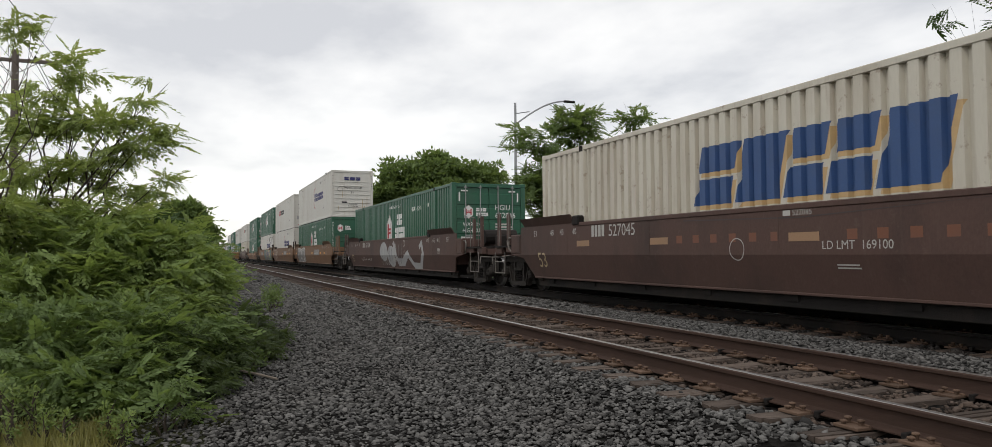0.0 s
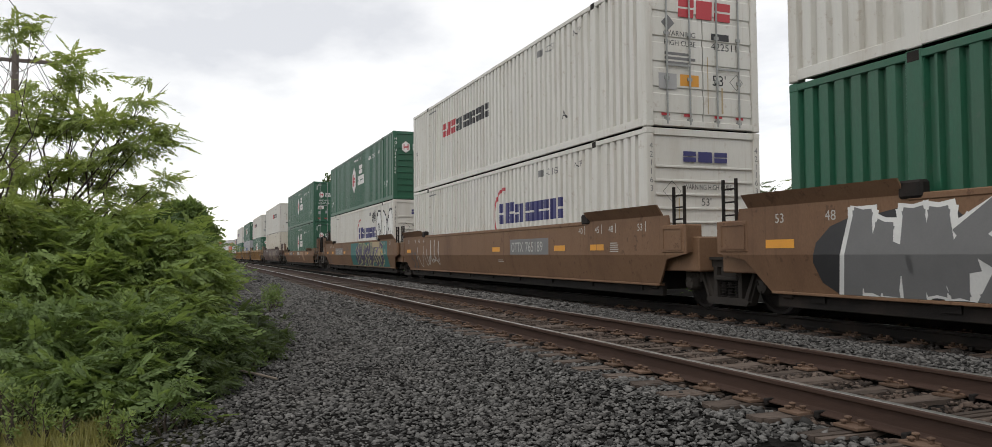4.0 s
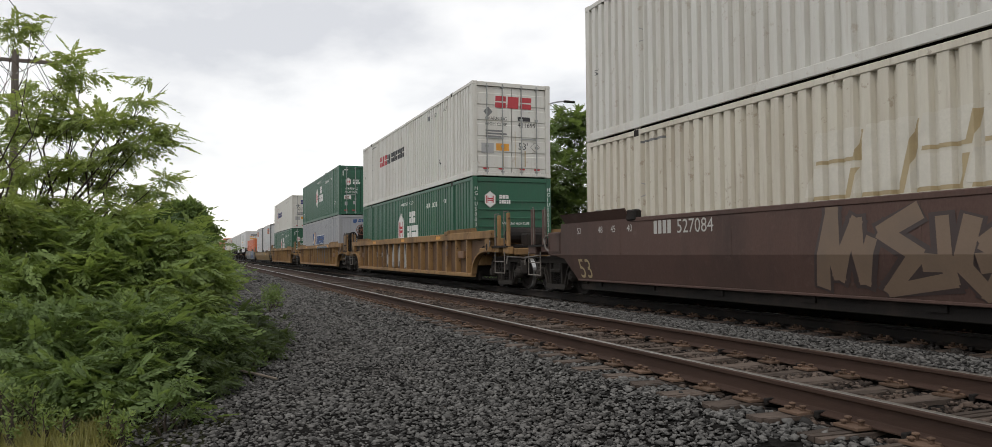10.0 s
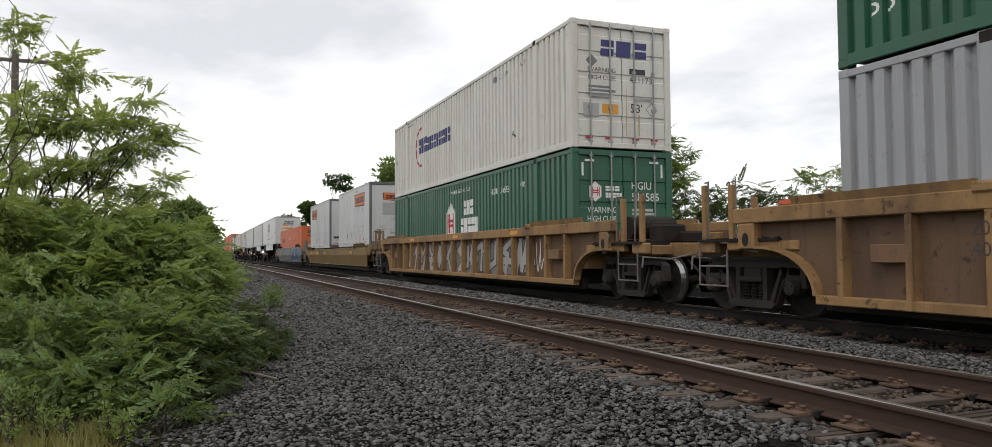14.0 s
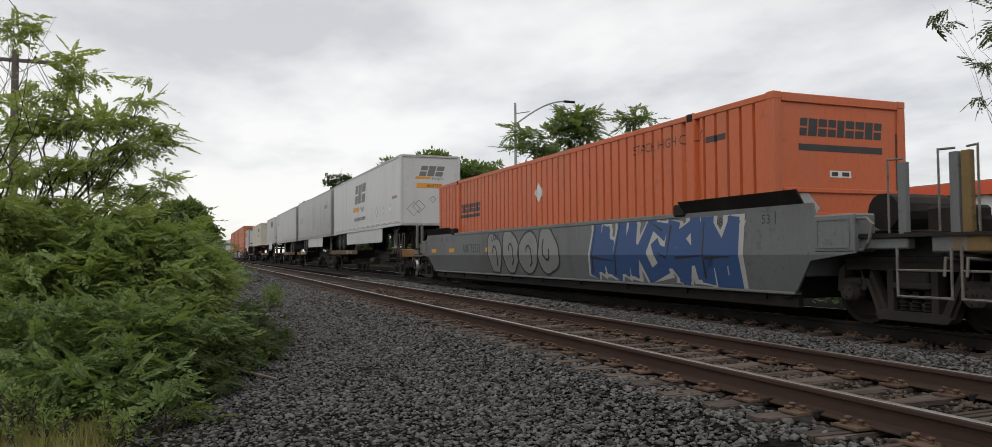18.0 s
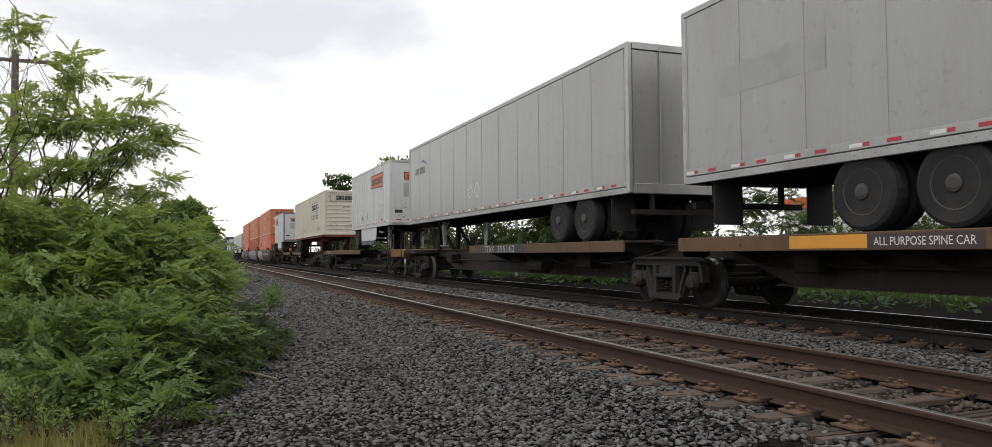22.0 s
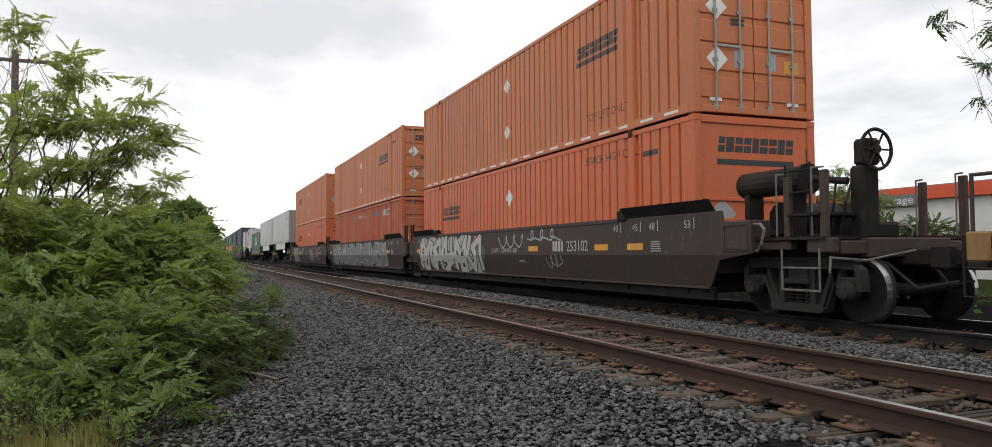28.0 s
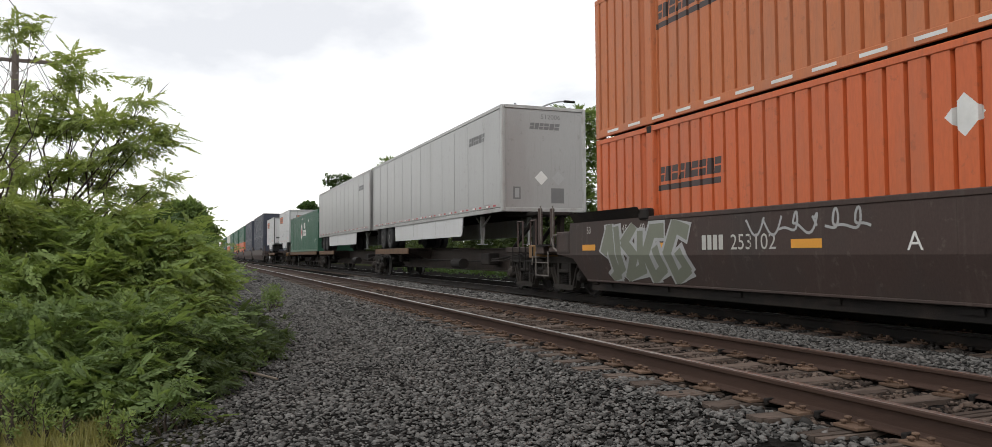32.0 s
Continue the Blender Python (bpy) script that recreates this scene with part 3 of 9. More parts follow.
def hexagon_mark(ob, face, u, v, r, dark="red"):
    """White hexagon with two red uprights and a split crossbar."""
    lay("logo_rim", [[(u + r * 1.0 * math.sin(a) * 0.92, v + r * 1.16 * math.cos(a)) for a in (i * math.pi / 3 for i in range(6))]], INK["pale"], ob, face, 1)
    lay("logo_plate", [[(u + r * 0.9 * math.sin(a) * 0.92, v + r * 1.03 * math.cos(a)) for a in (i * math.pi / 3 for i in range(6))]], INK["white"], ob, face, 2)
    t = r * 0.16
    polys = [rect(u + k * r * 0.42 - t / 2 + q * r * 0.11, v - r * 0.52, t * 0.62, r * 1.04) for k in (-1, 1) for q in (-1, 1)]
    polys += [rect(u - r * 0.42, v + r * 0.05, r * 0.84, t), rect(u - r * 0.42, v - r * 0.05 - t, r * 0.84, t)]
    lay("logo_mark", polys, INK[dark], ob, face, 3)


def green_marks(ob, side, end, near, number=""):
    """Markings of the green boxes: hexagon and two short white words, notices and size."""
    hexagon_mark(ob, side, -0.6, 1.57, 0.6)
    lay("white_wordmark", block_word(0.72, 1.78, 0.86, 0.44, 3, 0, 7, 0.2), INK["white"], ob, side)
    lay("white_wordmark", block_word(0.42, 1.22, 1.45, 0.46, 5, 0, 12, 0.2), INK["white"], ob, side)
    letters("notice", "WARNING HIGH CUBE", -0.6, 2.5, 0.12, INK["white"], ob, side, width=1.9)
    for u in (-7.6, 6.4):
        letters("size_mark", "53'", u, 0.62 if u > 0 else 0.55, 0.26, INK["white"], ob, side, width=0.5)
    letters("notice", "NTP", 5.1, 2.28, 0.13, INK["white"], ob, side)
    letters("number", "HGIU", 3.05, 2.22, 0.17, INK["white"], ob, side, width=0.5)
    if number:
        letters("number", number, 3.7, 2.22, 0.17, INK["white"], ob, side)
    if near == "doors":
        hexagon_mark(ob, end, -0.72, 1.95, 0.2)
        lay("white_wordmark", block_word(-0.46, 1.97, 0.36, 0.11, 3, 0, 7), INK["white"], ob, end)
        lay("white_wordmark", block_word(-0.46, 1.82, 0.42, 0.11, 5, 0, 12), INK["white"], ob, end)
        letters("notice", "WARNING", -0.92, 1.48, 0.13, INK["white"], ob, end, width=0.74)
        letters("notice", "HIGH CUBE", -0.92, 1.28, 0.13, INK["white"], ob, end, width=0.74)
        letters("number", "HGIU", 0.22, 2.02, 0.18, INK["white"], ob, end, width=0.52)
        if number:
            letters("number", number, 0.22, 1.76, 0.18, INK["white"], ob, end, width=0.72)
        lay("notice_bars", bars(0.22, 1.25, 0.72, 0.36, 4, 3), INK["pale"], ob, end)
        letters("size_mark", "53'", 0.7, 0.92, 0.2, INK["white"], ob, end)
        lay("notice_plate", [rect(-0.98, 0.92, 0.42, 0.22)], INK["white"], ob, end)
        lay("notice_plate", [rect(-0.94, 0.55, 0.16, 0.22), rect(-0.45, 0.62, 0.17, 0.2)], INK["silver"], ob, end)
        lay("notice_bars", bars(-0.95, 0.94, 0.34, 0.17, 3, 4), INK["rust"], ob, end, 2)
        lay("notice_plate", [rect(0.2, 0.56, 0.34, 0.22)], INK["white"], ob, end)
        lay("warning_plate", [rect(0.64, 0.52, 0.36, 0.24)], INK["amber"], ob, end)
        lay("notice_bars", bars(0.23, 0.58, 0.28, 0.18, 3, 5), INK["grey"], ob, end, 2)
        lay("reflector", [rect(-0.98, 0.24, 0.2, 0.06), rect(-0.5, 0.24, 0.2, 0.06), rect(0.2, 0.24, 0.2, 0.06), rect(0.75, 0.24, 0.2, 0.06)], INK["red"], ob, end)
        lay("reflector", [rect(-0.98, 2.62, 0.24, 0.05), rect(0.7, 2.62, 0.24, 0.05), rect(-1.06, 2.3, 0.05, 0.3), rect(1.0, 2.3, 0.05, 0.3)], INK["white"], ob, end, 1)
    else:
        hexagon_mark(ob, end, -0.74, 2.22, 0.22)
        lay("white_wordmark", block_word(-0.44, 2.25, 0.3, 0.11, 3, 0, 7), INK["white"], ob, end)
        lay("white_wordmark", block_word(-0.44, 2.1, 0.36, 0.11, 5, 0, 12), INK["white"], ob, end)
        letters("notice", "WARNING HIGH CUBE", -0.35, 1.45, 0.09, INK["white"], ob, end, width=0.9)
        letters("size_mark", "53'", 0.0, 1.02, 0.18, INK["white"], ob, end)
        code = "\n".join("HGIU" + number)
        for u in (-1.24, 1.16):
            letters("number", code, u, 2.5, 0.11, INK["white"], ob, Face("end", -BOX_L / 2))


def white_marks(ob, side, end, near, scheme, number=""):
    """scheme: the colours of the plain wordmark."""
    w = 0.0 if near != "doors" else -5.15
    if scheme == "ring":
        lay("red_ring", ring_polys(w + 1.05, 1.62, 0.74, 0.09, 80, 280), INK["red"], ob, side)
        lay("blue_wordmark", block_word(w + 0.72, 1.38, 1.05, 0.55, 3, 0, 3, 0.26), INK["navy"], ob, side)
        lay("blue_wordmark", block_word(w + 1.82, 1.38, 2.75, 0.48, 9, 0, 4, 0.22), INK["navy"], ob, side)
    elif scheme == "red_black":
        lay("red_wordmark", block_word(w + 0.7, 1.58, 1.4, 0.44, 3, 0.12, 5, 0.26), INK["red"], ob, side)
        lay("black_wordmark", block_word(w + 2.2, 1.58, 2.9, 0.4, 9, 0, 4, 0.24), INK["black"], ob, side)
    elif scheme == "raised":
        lay("pale_shadow", block_word(-1.83, 1.26, 3.8, 0.84, 5, 0.28, 9, 0.26), INK["straw"], ob, side)
        lay("pale_wordmark", block_word(-1.9, 1.31, 3.8, 0.84, 5, 0.28, 9, 0.26), INK["cream"], ob, side, 2)
    letters("notice", "53'", -7.7, 1.35, 0.12, INK["grey"], ob, side)
    lay("notice_bars", bars(-6.0, 2.62, 1.0, 0.07, 1, 3), INK["grey"], ob, side)
    letters("notice", "NTP", 5.2, 2.45, 0.13, INK["black"], ob, side)
    letters("notice", "A", 4.6, 0.7, 0.2, INK["black"], ob, side)
    lay("notice_mark", ring_polys(-6.0, 1.75, 0.16, 0.02, 0, 360, 4), INK["silver"], ob, side)
    lay("number_bar", [rect(3.2, 2.42, 0.4, 0.16)], INK["grey"], ob, side)
    if number:
        letters("number", number, 3.7, 2.42, 0.16, INK["grey"], ob, side)
    if near == "doors":
        c, k = ("red", 5) if scheme == "red_black" else ("navy", 3)
        lay("wordmark", block_word(-0.55, 2.12, 1.2, 0.36, 3, 0.05, k, 0.28), INK[c], ob, end)
        lay("notice_mark", [diamond(-0.78, 1.98, 0.15)], INK["grey"], ob, end)
        letters("notice", "WARNING", -0.86, 1.74, 0.1, INK["black"], ob, end, width=0.7)
        letters("notice", "HIGH CUBE", -0.86, 1.56, 0.1, INK["black"], ob, end, width=0.7)
        lay("number_bar", [rect(0.2, 1.74, 0.42, 0.13)], INK["black"], ob, end)
        if number:
            letters("number", number, 0.2, 1.55, 0.14, INK["black"], ob, end, width=0.6)
        lay("notice_bars", bars(-0.86, 1.2, 0.7, 0.26, 3, 8), INK["grey"], ob, end)
        letters("size_mark", "53'", 0.22, 0.86, 0.2, INK["black"], ob, end)
        lay("warning_plate", [rect(-0.52, 0.8, 0.42, 0.22)], INK["amber"], ob, end)
        lay("notice_plate", [rect(-1.0, 0.72, 0.4, 0.3)], INK["silver"], ob, end)
        lay("notice_mark", ring_polys(0.78, 0.95, 0.16, 0.015, 0, 360, 4), INK["black"], ob, end)
        lay("reflector", [rect(-0.95, 0.22, 0.18, 0.05), rect(-0.45, 0.22, 0.18, 0.05), rect(0.25, 0.22, 0.18, 0.05), rect(0.75, 0.22, 0.18, 0.05)], INK["red"], ob, end)
        lay("rust_streak", [rect(-0.3, 0.3, 0.03, 0.7), rect(0.42, 0.32, 0.04, 0.5), rect(0.1, 0.3, 0.02, 1.1)], INK["straw"], ob, end)
    else:
        lay("notice_mark", ring_polys(-0.76, 1.72, 0.2, 0.012, 0, 360, 4), INK["black"], ob, end)
        letters("notice", "WARNING HIGH CUBE", -0.5, 1.76, 0.1, INK["black"], ob, end, width=1.1)
        letters("size_mark", "53'", -0.1, 1.46, 0.14, INK["black"], ob, end)
        letters("notice", "24,000 lbs", -0.25, 0.62, 0.1, INK["black"], ob, end, width=0.6)
        lay("notice_bars", [rect(-0.2, 0.78, 0.5, 0.05)], INK["grey"], ob, end)
        lay("vent_plate", [rect(-0.66, 0.86, 0.34, 0.1)], INK["black"], ob, end)
        for u in (-1.24, 1.16):
            letters("number", "\n".join(number), u, 2.5, 0.11, INK["grey"], ob, Face("end", -BOX_L / 2))
        lay("wordmark", block_word(-0.5, 2.28, 1.0, 0.2, 3 if scheme == "ring" else 10, 0, 3, 0.26), INK["navy" if scheme == "ring" else "black"], ob, end)
        lay("rust_streak", [rect(0.62, 0.4, 0.03, 0.7), rect(0.74, 0.4, 0.05, 0.3), rect(0.9, 0.4, 0.03, 0.9), rect(-0.62, 1.2, 0.025, 0.4), rect(-0.9, 0.4, 0.04, 0.25)], INK["straw"], ob, end)


def orange_marks(ob, side, end, near, low=False):
    uc = 3.94 if near == "doors" else -5.8
    v = 1.84
    lay("black_wordmark", block_word(uc, v, 1.7, 0.26, 9, 0.1, 21, 0.3), INK["brown"], ob, side)
    lay("black_underline", [rect(uc - 0.05, v - 0.16, 1.75, 0.1, 0.1)], INK["brown"], ob, side)
    lay("placard", [diamond(-0.1, 2.13, 0.22), diamond(-0.1, 0.89, 0.2)] if not low else [diamond(0.0, 2.05, 0.24)], INK["white"], ob, side)
    letters("notice", "STACK HIGH ONLY" if low else "TOP LIFT ONLY", 4.3, 2.42 if low else 0.42, 0.17, INK["brown"], ob, side)
    lay("reflector", [rect(-7.6 + i * 0.78, 0.07, 0.42, 0.05) for i in range(20)], INK["white"], ob, Face("side", -BOX_W / 2), 1)
    lay("number_bar", [rect(6.5, 2.35, 0.5, 0.1)], INK["brown"], ob, side)
    if near == "doors":
        lay("black_wordmark", block_word(-0.72, 2.3, 1.5, 0.24, 9, 0.1, 21, 0.28), INK["brown"], ob, end)
        lay("placard", [diamond(-0.78, 1.85, 0.22), diamond(-0.78, 0.95, 0.22)], INK["white"], ob, end)
        lay("notice_plate", [rect(-0.42, 0.82, 0.2, 0.32), rect(0.28, 0.82, 0.2, 0.32)], INK["silver"], ob, end)
        lay("warning_plate", [rect(0.66, 0.8, 0.32, 0.22)], INK["amber"], ob, end)
        lay("reflector", [rect(-0.95, 0.22, 0.26, 0.06), rect(0.7, 0.22, 0.26, 0.06)], INK["white"], ob, end)
        lay("notice_bars", bars(-0.5, 1.55, 0.4, 0.16, 2, 4), INK["brown"], ob, end)
    else:
        lay("black_wordmark", block_word(-0.8, 2.28, 1.6, 0.26, 9, 0.1, 21, 0.28), INK["black"], ob, end)
        lay("black_underline", [rect(-0.82, 2.06, 1.64, 0.1)], INK["black"], ob, end)
        lay("placard", [diamond(-0.72, 1.22, 0.28)], INK["silver"], ob, end)
        lay("vent_plate", [rect(-0.24, 1.68, 0.42, 0.1)], INK["white"], ob, end)
        lay("vent_slot", [rect(-0.2, 1.7, 0.12, 0.06), rect(0.0, 1.7, 0.14, 0.06)], INK["black"], ob, end, 2)
        lay("number_bar", [rect(1.1, 1.3, 0.08, 1.1)], INK["brown"], ob, end)


# ---- bogies ----
def wheel_mesh():
    bm = bmesh.new()
    lathe(bm, [(0.07, -0.09), (0.13, -0.085), (0.14, -0.04), (0.33, -0.02), (0.37, -0.075), (0.42, -0.075), (0.425, 0.03), (0.455, 0.045), (0.455, 0.065),
               (0.37, 0.065), (0.33, 0.02), (0.14, 0.03), (0.1, 0.05)], 28)
    for k in range(3):
        a = 2 * math.pi * k / 3
        tube(bm, (-0.1, 0.08 * math.cos(a), 0.08 * math.sin(a)), (-0.085, 0.08 * math.cos(a), 0.08 * math.sin(a)), 0.022, 6)
    return bm


def frame_mesh():
    """Cast side frame: flat top chord, splayed legs down to the spring seat, columns, and jaws over the axle boxes."""
    bm = bmesh.new()
    a, b = -0.06, 0.06
    prism_x(bm, [(-1.0, 0.70), (1.0, 0.70), (1.02, 0.80), (0.86, 0.85), (-0.86, 0.85), (-1.02, 0.80)], a, b)
    prism_x(bm, [(-1.0, 0.815), (1.0, 0.815), (0.86, 0.862), (-0.86, 0.862)], a - 0.05, a + 0.01)
    prism_x(bm, [(-0.46, 0.10), (0.46, 0.10), (0.52, 0.16), (0.46, 0.215), (-0.46, 0.215), (-0.52, 0.16)], a - 0.05, b)
    for s in (-1, 1):
        prism_x(bm, [(s * 0.76, 0.71), (s * 0.60, 0.71), (s * 0.36, 0.20), (s * 0.50, 0.12)], a, b)
        prism_x(bm, [(s * 0.66, 0.60), (s * 0.61, 0.60), (s * 0.44, 0.20), (s * 0.49, 0.18)], a - 0.045, a + 0.01)
        prism_x(bm, [(s * 0.255, 0.71), (s * 0.345, 0.71), (s * 0.345, 0.21), (s * 0.255, 0.21)], a - 0.03, b)
        prism_x(bm, [(s * 0.60, 0.71), (s * 0.76, 0.71), (s * 0.76, 0.44), (s * 0.70, 0.44)], a, b)
        prism_x(bm, [(s * 0.98, 0.79), (s * 1.10, 0.70), (s * 1.13, 0.42), (s * 1.04, 0.42), (s * 1.00, 0.70)], a - 0.02, b)
        box(bm, -0.09, 0.09, s * 0.89 - 0.14, s * 0.89 + 0.14, 0.50, 0.60, 0.02)
        lathe(bm, [(0.03, -0.19), (0.10, -0.18), (0.135, -0.10), (0.135, 0.03)], 16, "x", (0, s * 0.89, 0.42))
        for k in range(3):
            w = 2 * math.pi * k / 3 + 0.5
            tube(bm, (-0.205, s * 0.89 + 0.07 * math.cos(w), 0.42 + 0.07 * math.sin(w)), (-0.18, s * 0.89 + 0.07 * math.cos(w), 0.42 + 0.07 * math.sin(w)), 0.016, 6)
    return bm


def spring_mesh():
    """One coil spring, its turns as ridges."""
    prof = [(0.045, 0.205)]
    for k in range(6):
        z = 0.225 + k * 0.048
        prof += [(0.05, z - 0.014), (0.078, z), (0.05, z + 0.014)]
    return lathe(bmesh.new(), prof + [(0.045, 0.5)], 12, "z")


def bolster_mesh():
    return boxes((-1.05, 1.05, -0.2, 0.2, 0.5, 0.7), (-0.35, 0.35, -0.26, 0.26, 0.66, 0.8), (-1.1, 1.1, -0.27, 0.27, 0.48, 0.56), bevel=0.02)


WHEELS = []


def truck(parent, y):
    """Four-wheel bogie under a car: bolster, two side frames with springs, two wheelsets."""
    tr = share("truck", cached("bolster", bolster_mesh, TRUCK_STEEL), parent, pose(0, y, 0), "grimy cast steel four-wheel bogie")
    for s in (-1, 1):
        share("side_frame", cached("side_frame", frame_mesh, TRUCK_STEEL), tr, pose(s * 0.98, 0, 0, 0, 0, 0 if s < 0 else 180))
        for q in (-0.17, 0.0, 0.17):
            share("spring", cached("spring", spring_mesh, GRIME), tr, pose(s * 0.99, q, 0))
    for k in (-0.89, 0.89):
        bm_axle = cached("axle", lambda: tube(bmesh.new(), (-0.95, 0, 0), (0.95, 0, 0), 0.08, 12), GRIME)
        share("axle", bm_axle, tr, pose(0, k, 0.42))
        for s in (-1, 1):
            me = cached("wheel", wheel_mesh, WHEEL_STEEL)
            if len(me.materials) == 1:
                me.materials.append(BRIGHT)
                for poly in me.polygons:
                    if 0.40 < math.hypot(poly.center.y, poly.center.z) < 0.43 and abs(poly.normal.x) < 0.3:
                        poly.material_index = 1
            w = share("wheel", me, tr, pose(s * 0.755, k, 0.42, 0, 0, 0 if s < 0 else 180))
            WHEELS.append((w, parent, y + k, s * 0.755, k, 0 if s < 0 else 180))
    return tr


def car_end(ob, paint, e, y_box, wheel=False, posts=True, wheel_paint=None):
    """The platform over an end bogie: deck, sills, ladder stanchions, coupler. e is the way along the car."""
    p = PAINT[paint]

    def span(a, b):
        a, b = e * (y_box + a), e * (y_box + b)
        return min(a, b), max(a, b)
    y0, y1 = span(0.25, 0.6)
    part("end_bulkhead", boxes((-1.3, 1.3, y0, y1, 0.6, 1.4), bevel=0.02), p, ob)
    part("end_casting", boxes((-1.28, 1.28, *span(0.04, 0.24), 0.28, 1.2), bevel=0.02), GRIME, ob)
    y0, y1 = span(0.5, 3.0)
    part("end_deck", boxes((-0.75, 0.75, y0, y1, 0.86, 1.12), (-1.2, 1.2, *span(2.55, 2.95), 0.9, 1.08), (-1.2, 1.2, *span(0.6, 1.6), 1.0, 1.1), bevel=0.015), p, ob)
    y0, y1 = span(2.85, 3.75)
    bm = boxes((-0.13, 0.13, y0, y1, 0.74, 0.98), (-0.26, 0.26, *span(3.45, 3.72), 0.7, 1.02), bevel=0.03)
    part("coupler", bm, GRIME, ob)
    bm = bmesh.new()
    for k in (-0.4, 0.45):
        pipe(bm, [(k, e * (y_box + 2.9), 0.8), (k * 0.7, e * (y_box + 3.3), 0.45), (k * 0.3, e * (y_box + 3.75), 0.55)], 0.025, 6)
    part("air_hose", bm, RUBBER, ob)
    for s in (-1, 1):
        if posts:
            # stanchion posts with bent bars and a stirrup step
            for a, h in ((2.12, 1.98), (2.78, 2.02)):
                yy = e * (y_box + a)
                x = s * 1.3
                part("stanchion", boxes((x - 0.04, x + 0.04, yy - 0.055, yy + 0.055, 0.98, h), bevel=0.01), p, ob)
                bm = bmesh.new()
                pipe(bm, [(x + s * 0.06, yy - e * 0.16, 1.1), (x + s * 0.06, yy - e * 0.16, h + 0.04), (x, yy, h + 0.04)], 0.014, 6)
                part("grab_bar", bm, STEP_STEEL, ob)
            for a in (2.45,):
                yy = e * (y_box + a)
                bm = bmesh.new()
                x = s * 1.42
                w = 0.34
                pipe(bm, [(x, yy - w, 0.98), (x, yy - w, 0.42), (x, yy + w, 0.42), (x, yy + w, 0.98)], 0.016, 6)
                pipe(bm, [(x, yy - w, 0.72), (x, yy + w, 0.72)], 0.014, 6)
                part("stirrup_step", bm, STEP_STEEL, ob)
            a0, a1 = sorted((s * 1.22, s * 1.36))
            part("end_sill", boxes((a0, a1, *span(0.7, 2.2), 0.96, 1.1), bevel=0.02), p, ob)
            part("end_sill", boxes((a0, a1, *span(2.5, 2.95), 0.92, 1.12), bevel=0.02), p, ob)
            bm = pipe(bmesh.new(), [(s * 1.42, e * (y_box + 1.52), 1.34), (s * 1.45, e * (y_box + 1.72), 1.34), (s * 1.46, e * (y_box + 1.82), 1.26), (s * 1.45, e * (y_box + 1.74), 1.05), (s * 1.40, e * (y_box + 1.62), 0.96), (s * 1.38, e * (y_box + 1.45), 0.94)], 0.022, 6)
            part("release_lever", bm, STEP_STEEL, ob)
            bm = pipe(bmesh.new(), [(s * 0.3, e * (y_box + 3.3), 0.95), (s * 0.9, e * (y_box + 3.05), 0.82), (s * 1.42, e * (y_box + 2.98), 0.86), (s * 1.44, e * (y_box + 2.98), 0.66)], 0.016, 6)
            part("uncoupling_lever", bm, STEP_STEEL, ob)
            bm = boxes((min(s * 0.75, s * 1.4), max(s * 0.75, s * 1.4), *span(1.05, 2.85), 1.1, 1.14))
            for k in range(8):
                yy = e * (y_box + 1.1 + k * 0.22)
                box(bm, min(s * 0.76, s * 1.39), max(s * 0.76, s * 1.39), yy - 0.02, yy + 0.02, 1.14, 1.155)
            part("running_board", bm, GRIME, ob)
    bm = bmesh.new()
    tube(bm, (-0.7, e * (y_box + 1.3), 1.45), (0.35, e * (y_box + 1.3), 1.45), 0.24, 14)
    part("brake_cylinder", bm, GRIME, ob)
    part("brake_valve", boxes((-0.5, 0.1, *span(1.75, 2.2), 1.12, 1.5), (-0.1, 0.5, *span(1.9, 2.4), 1.12, 1.36), bevel=0.04), GRIME, ob)
    bm = bmesh.new()
    for k in (-0.55, 0.15, 0.6):
        pipe(bm, [(k, e * (y_box + 0.7), 1.2), (k, e * (y_box + 1.9), 1.18), (k * 0.6, e * (y_box + 2.8), 0.95)], 0.022, 6)
    part("brake_pipe", bm, GRIME, ob)
    if wheel:
        bm = bmesh.new()
        yc, xc, zc, r = e * (y_box + 2.95), -0.55, 2.3, 0.27
        ringp = [(xc + r * math.cos(2 * math.pi * k / 22), yc, zc + r * math.sin(2 * math.pi * k / 22)) for k in range(23)]
        pipe(bm, ringp, 0.024, 6)
        for k in range(6):
            a = 2 * math.pi * k / 6
            tube(bm, (xc, yc, zc), (xc + r * math.cos(a), yc, zc + r * math.sin(a)), 0.014, 5)
        tube(bm, (xc, yc - e * 0.03, zc), (xc, yc + e * 0.03, zc), 0.06, 10)
        part("brake_wheel", bm, wheel_paint or GRIME, ob)
        part("brake_stand", boxes((xc - 0.16, xc + 0.16, *span(2.62, 2.86), 1.1, 2.1), (xc - 0.13, xc + 0.13, *span(2.66, 2.92), 2.1, 2.46), bevel=0.04), GRIME, ob)
        bm = bmesh.new()
        tube(bm, (-0.85, e * (y_box + 0.72), 1.98), (-0.85, e * (y_box + 2.0), 1.98), 0.2, 16)
        tube(bm, (-0.85, e * (y_box + 0.66), 1.98), (-0.85, e * (y_box + 0.72), 1.98), 0.15, 16)
        tube(bm, (-0.85, e * (y_box + 2.0), 1.98), (-0.85, e * (y_box + 2.06), 1.98), 0.225, 16)
        tube(bm, (-0.85, e * (y_box + 2.06), 1.98), (-0.7, e * (y_box + 2.6), 1.9), 0.05, 8)
        part("brake_cylinder", bm, GRIME, ob)
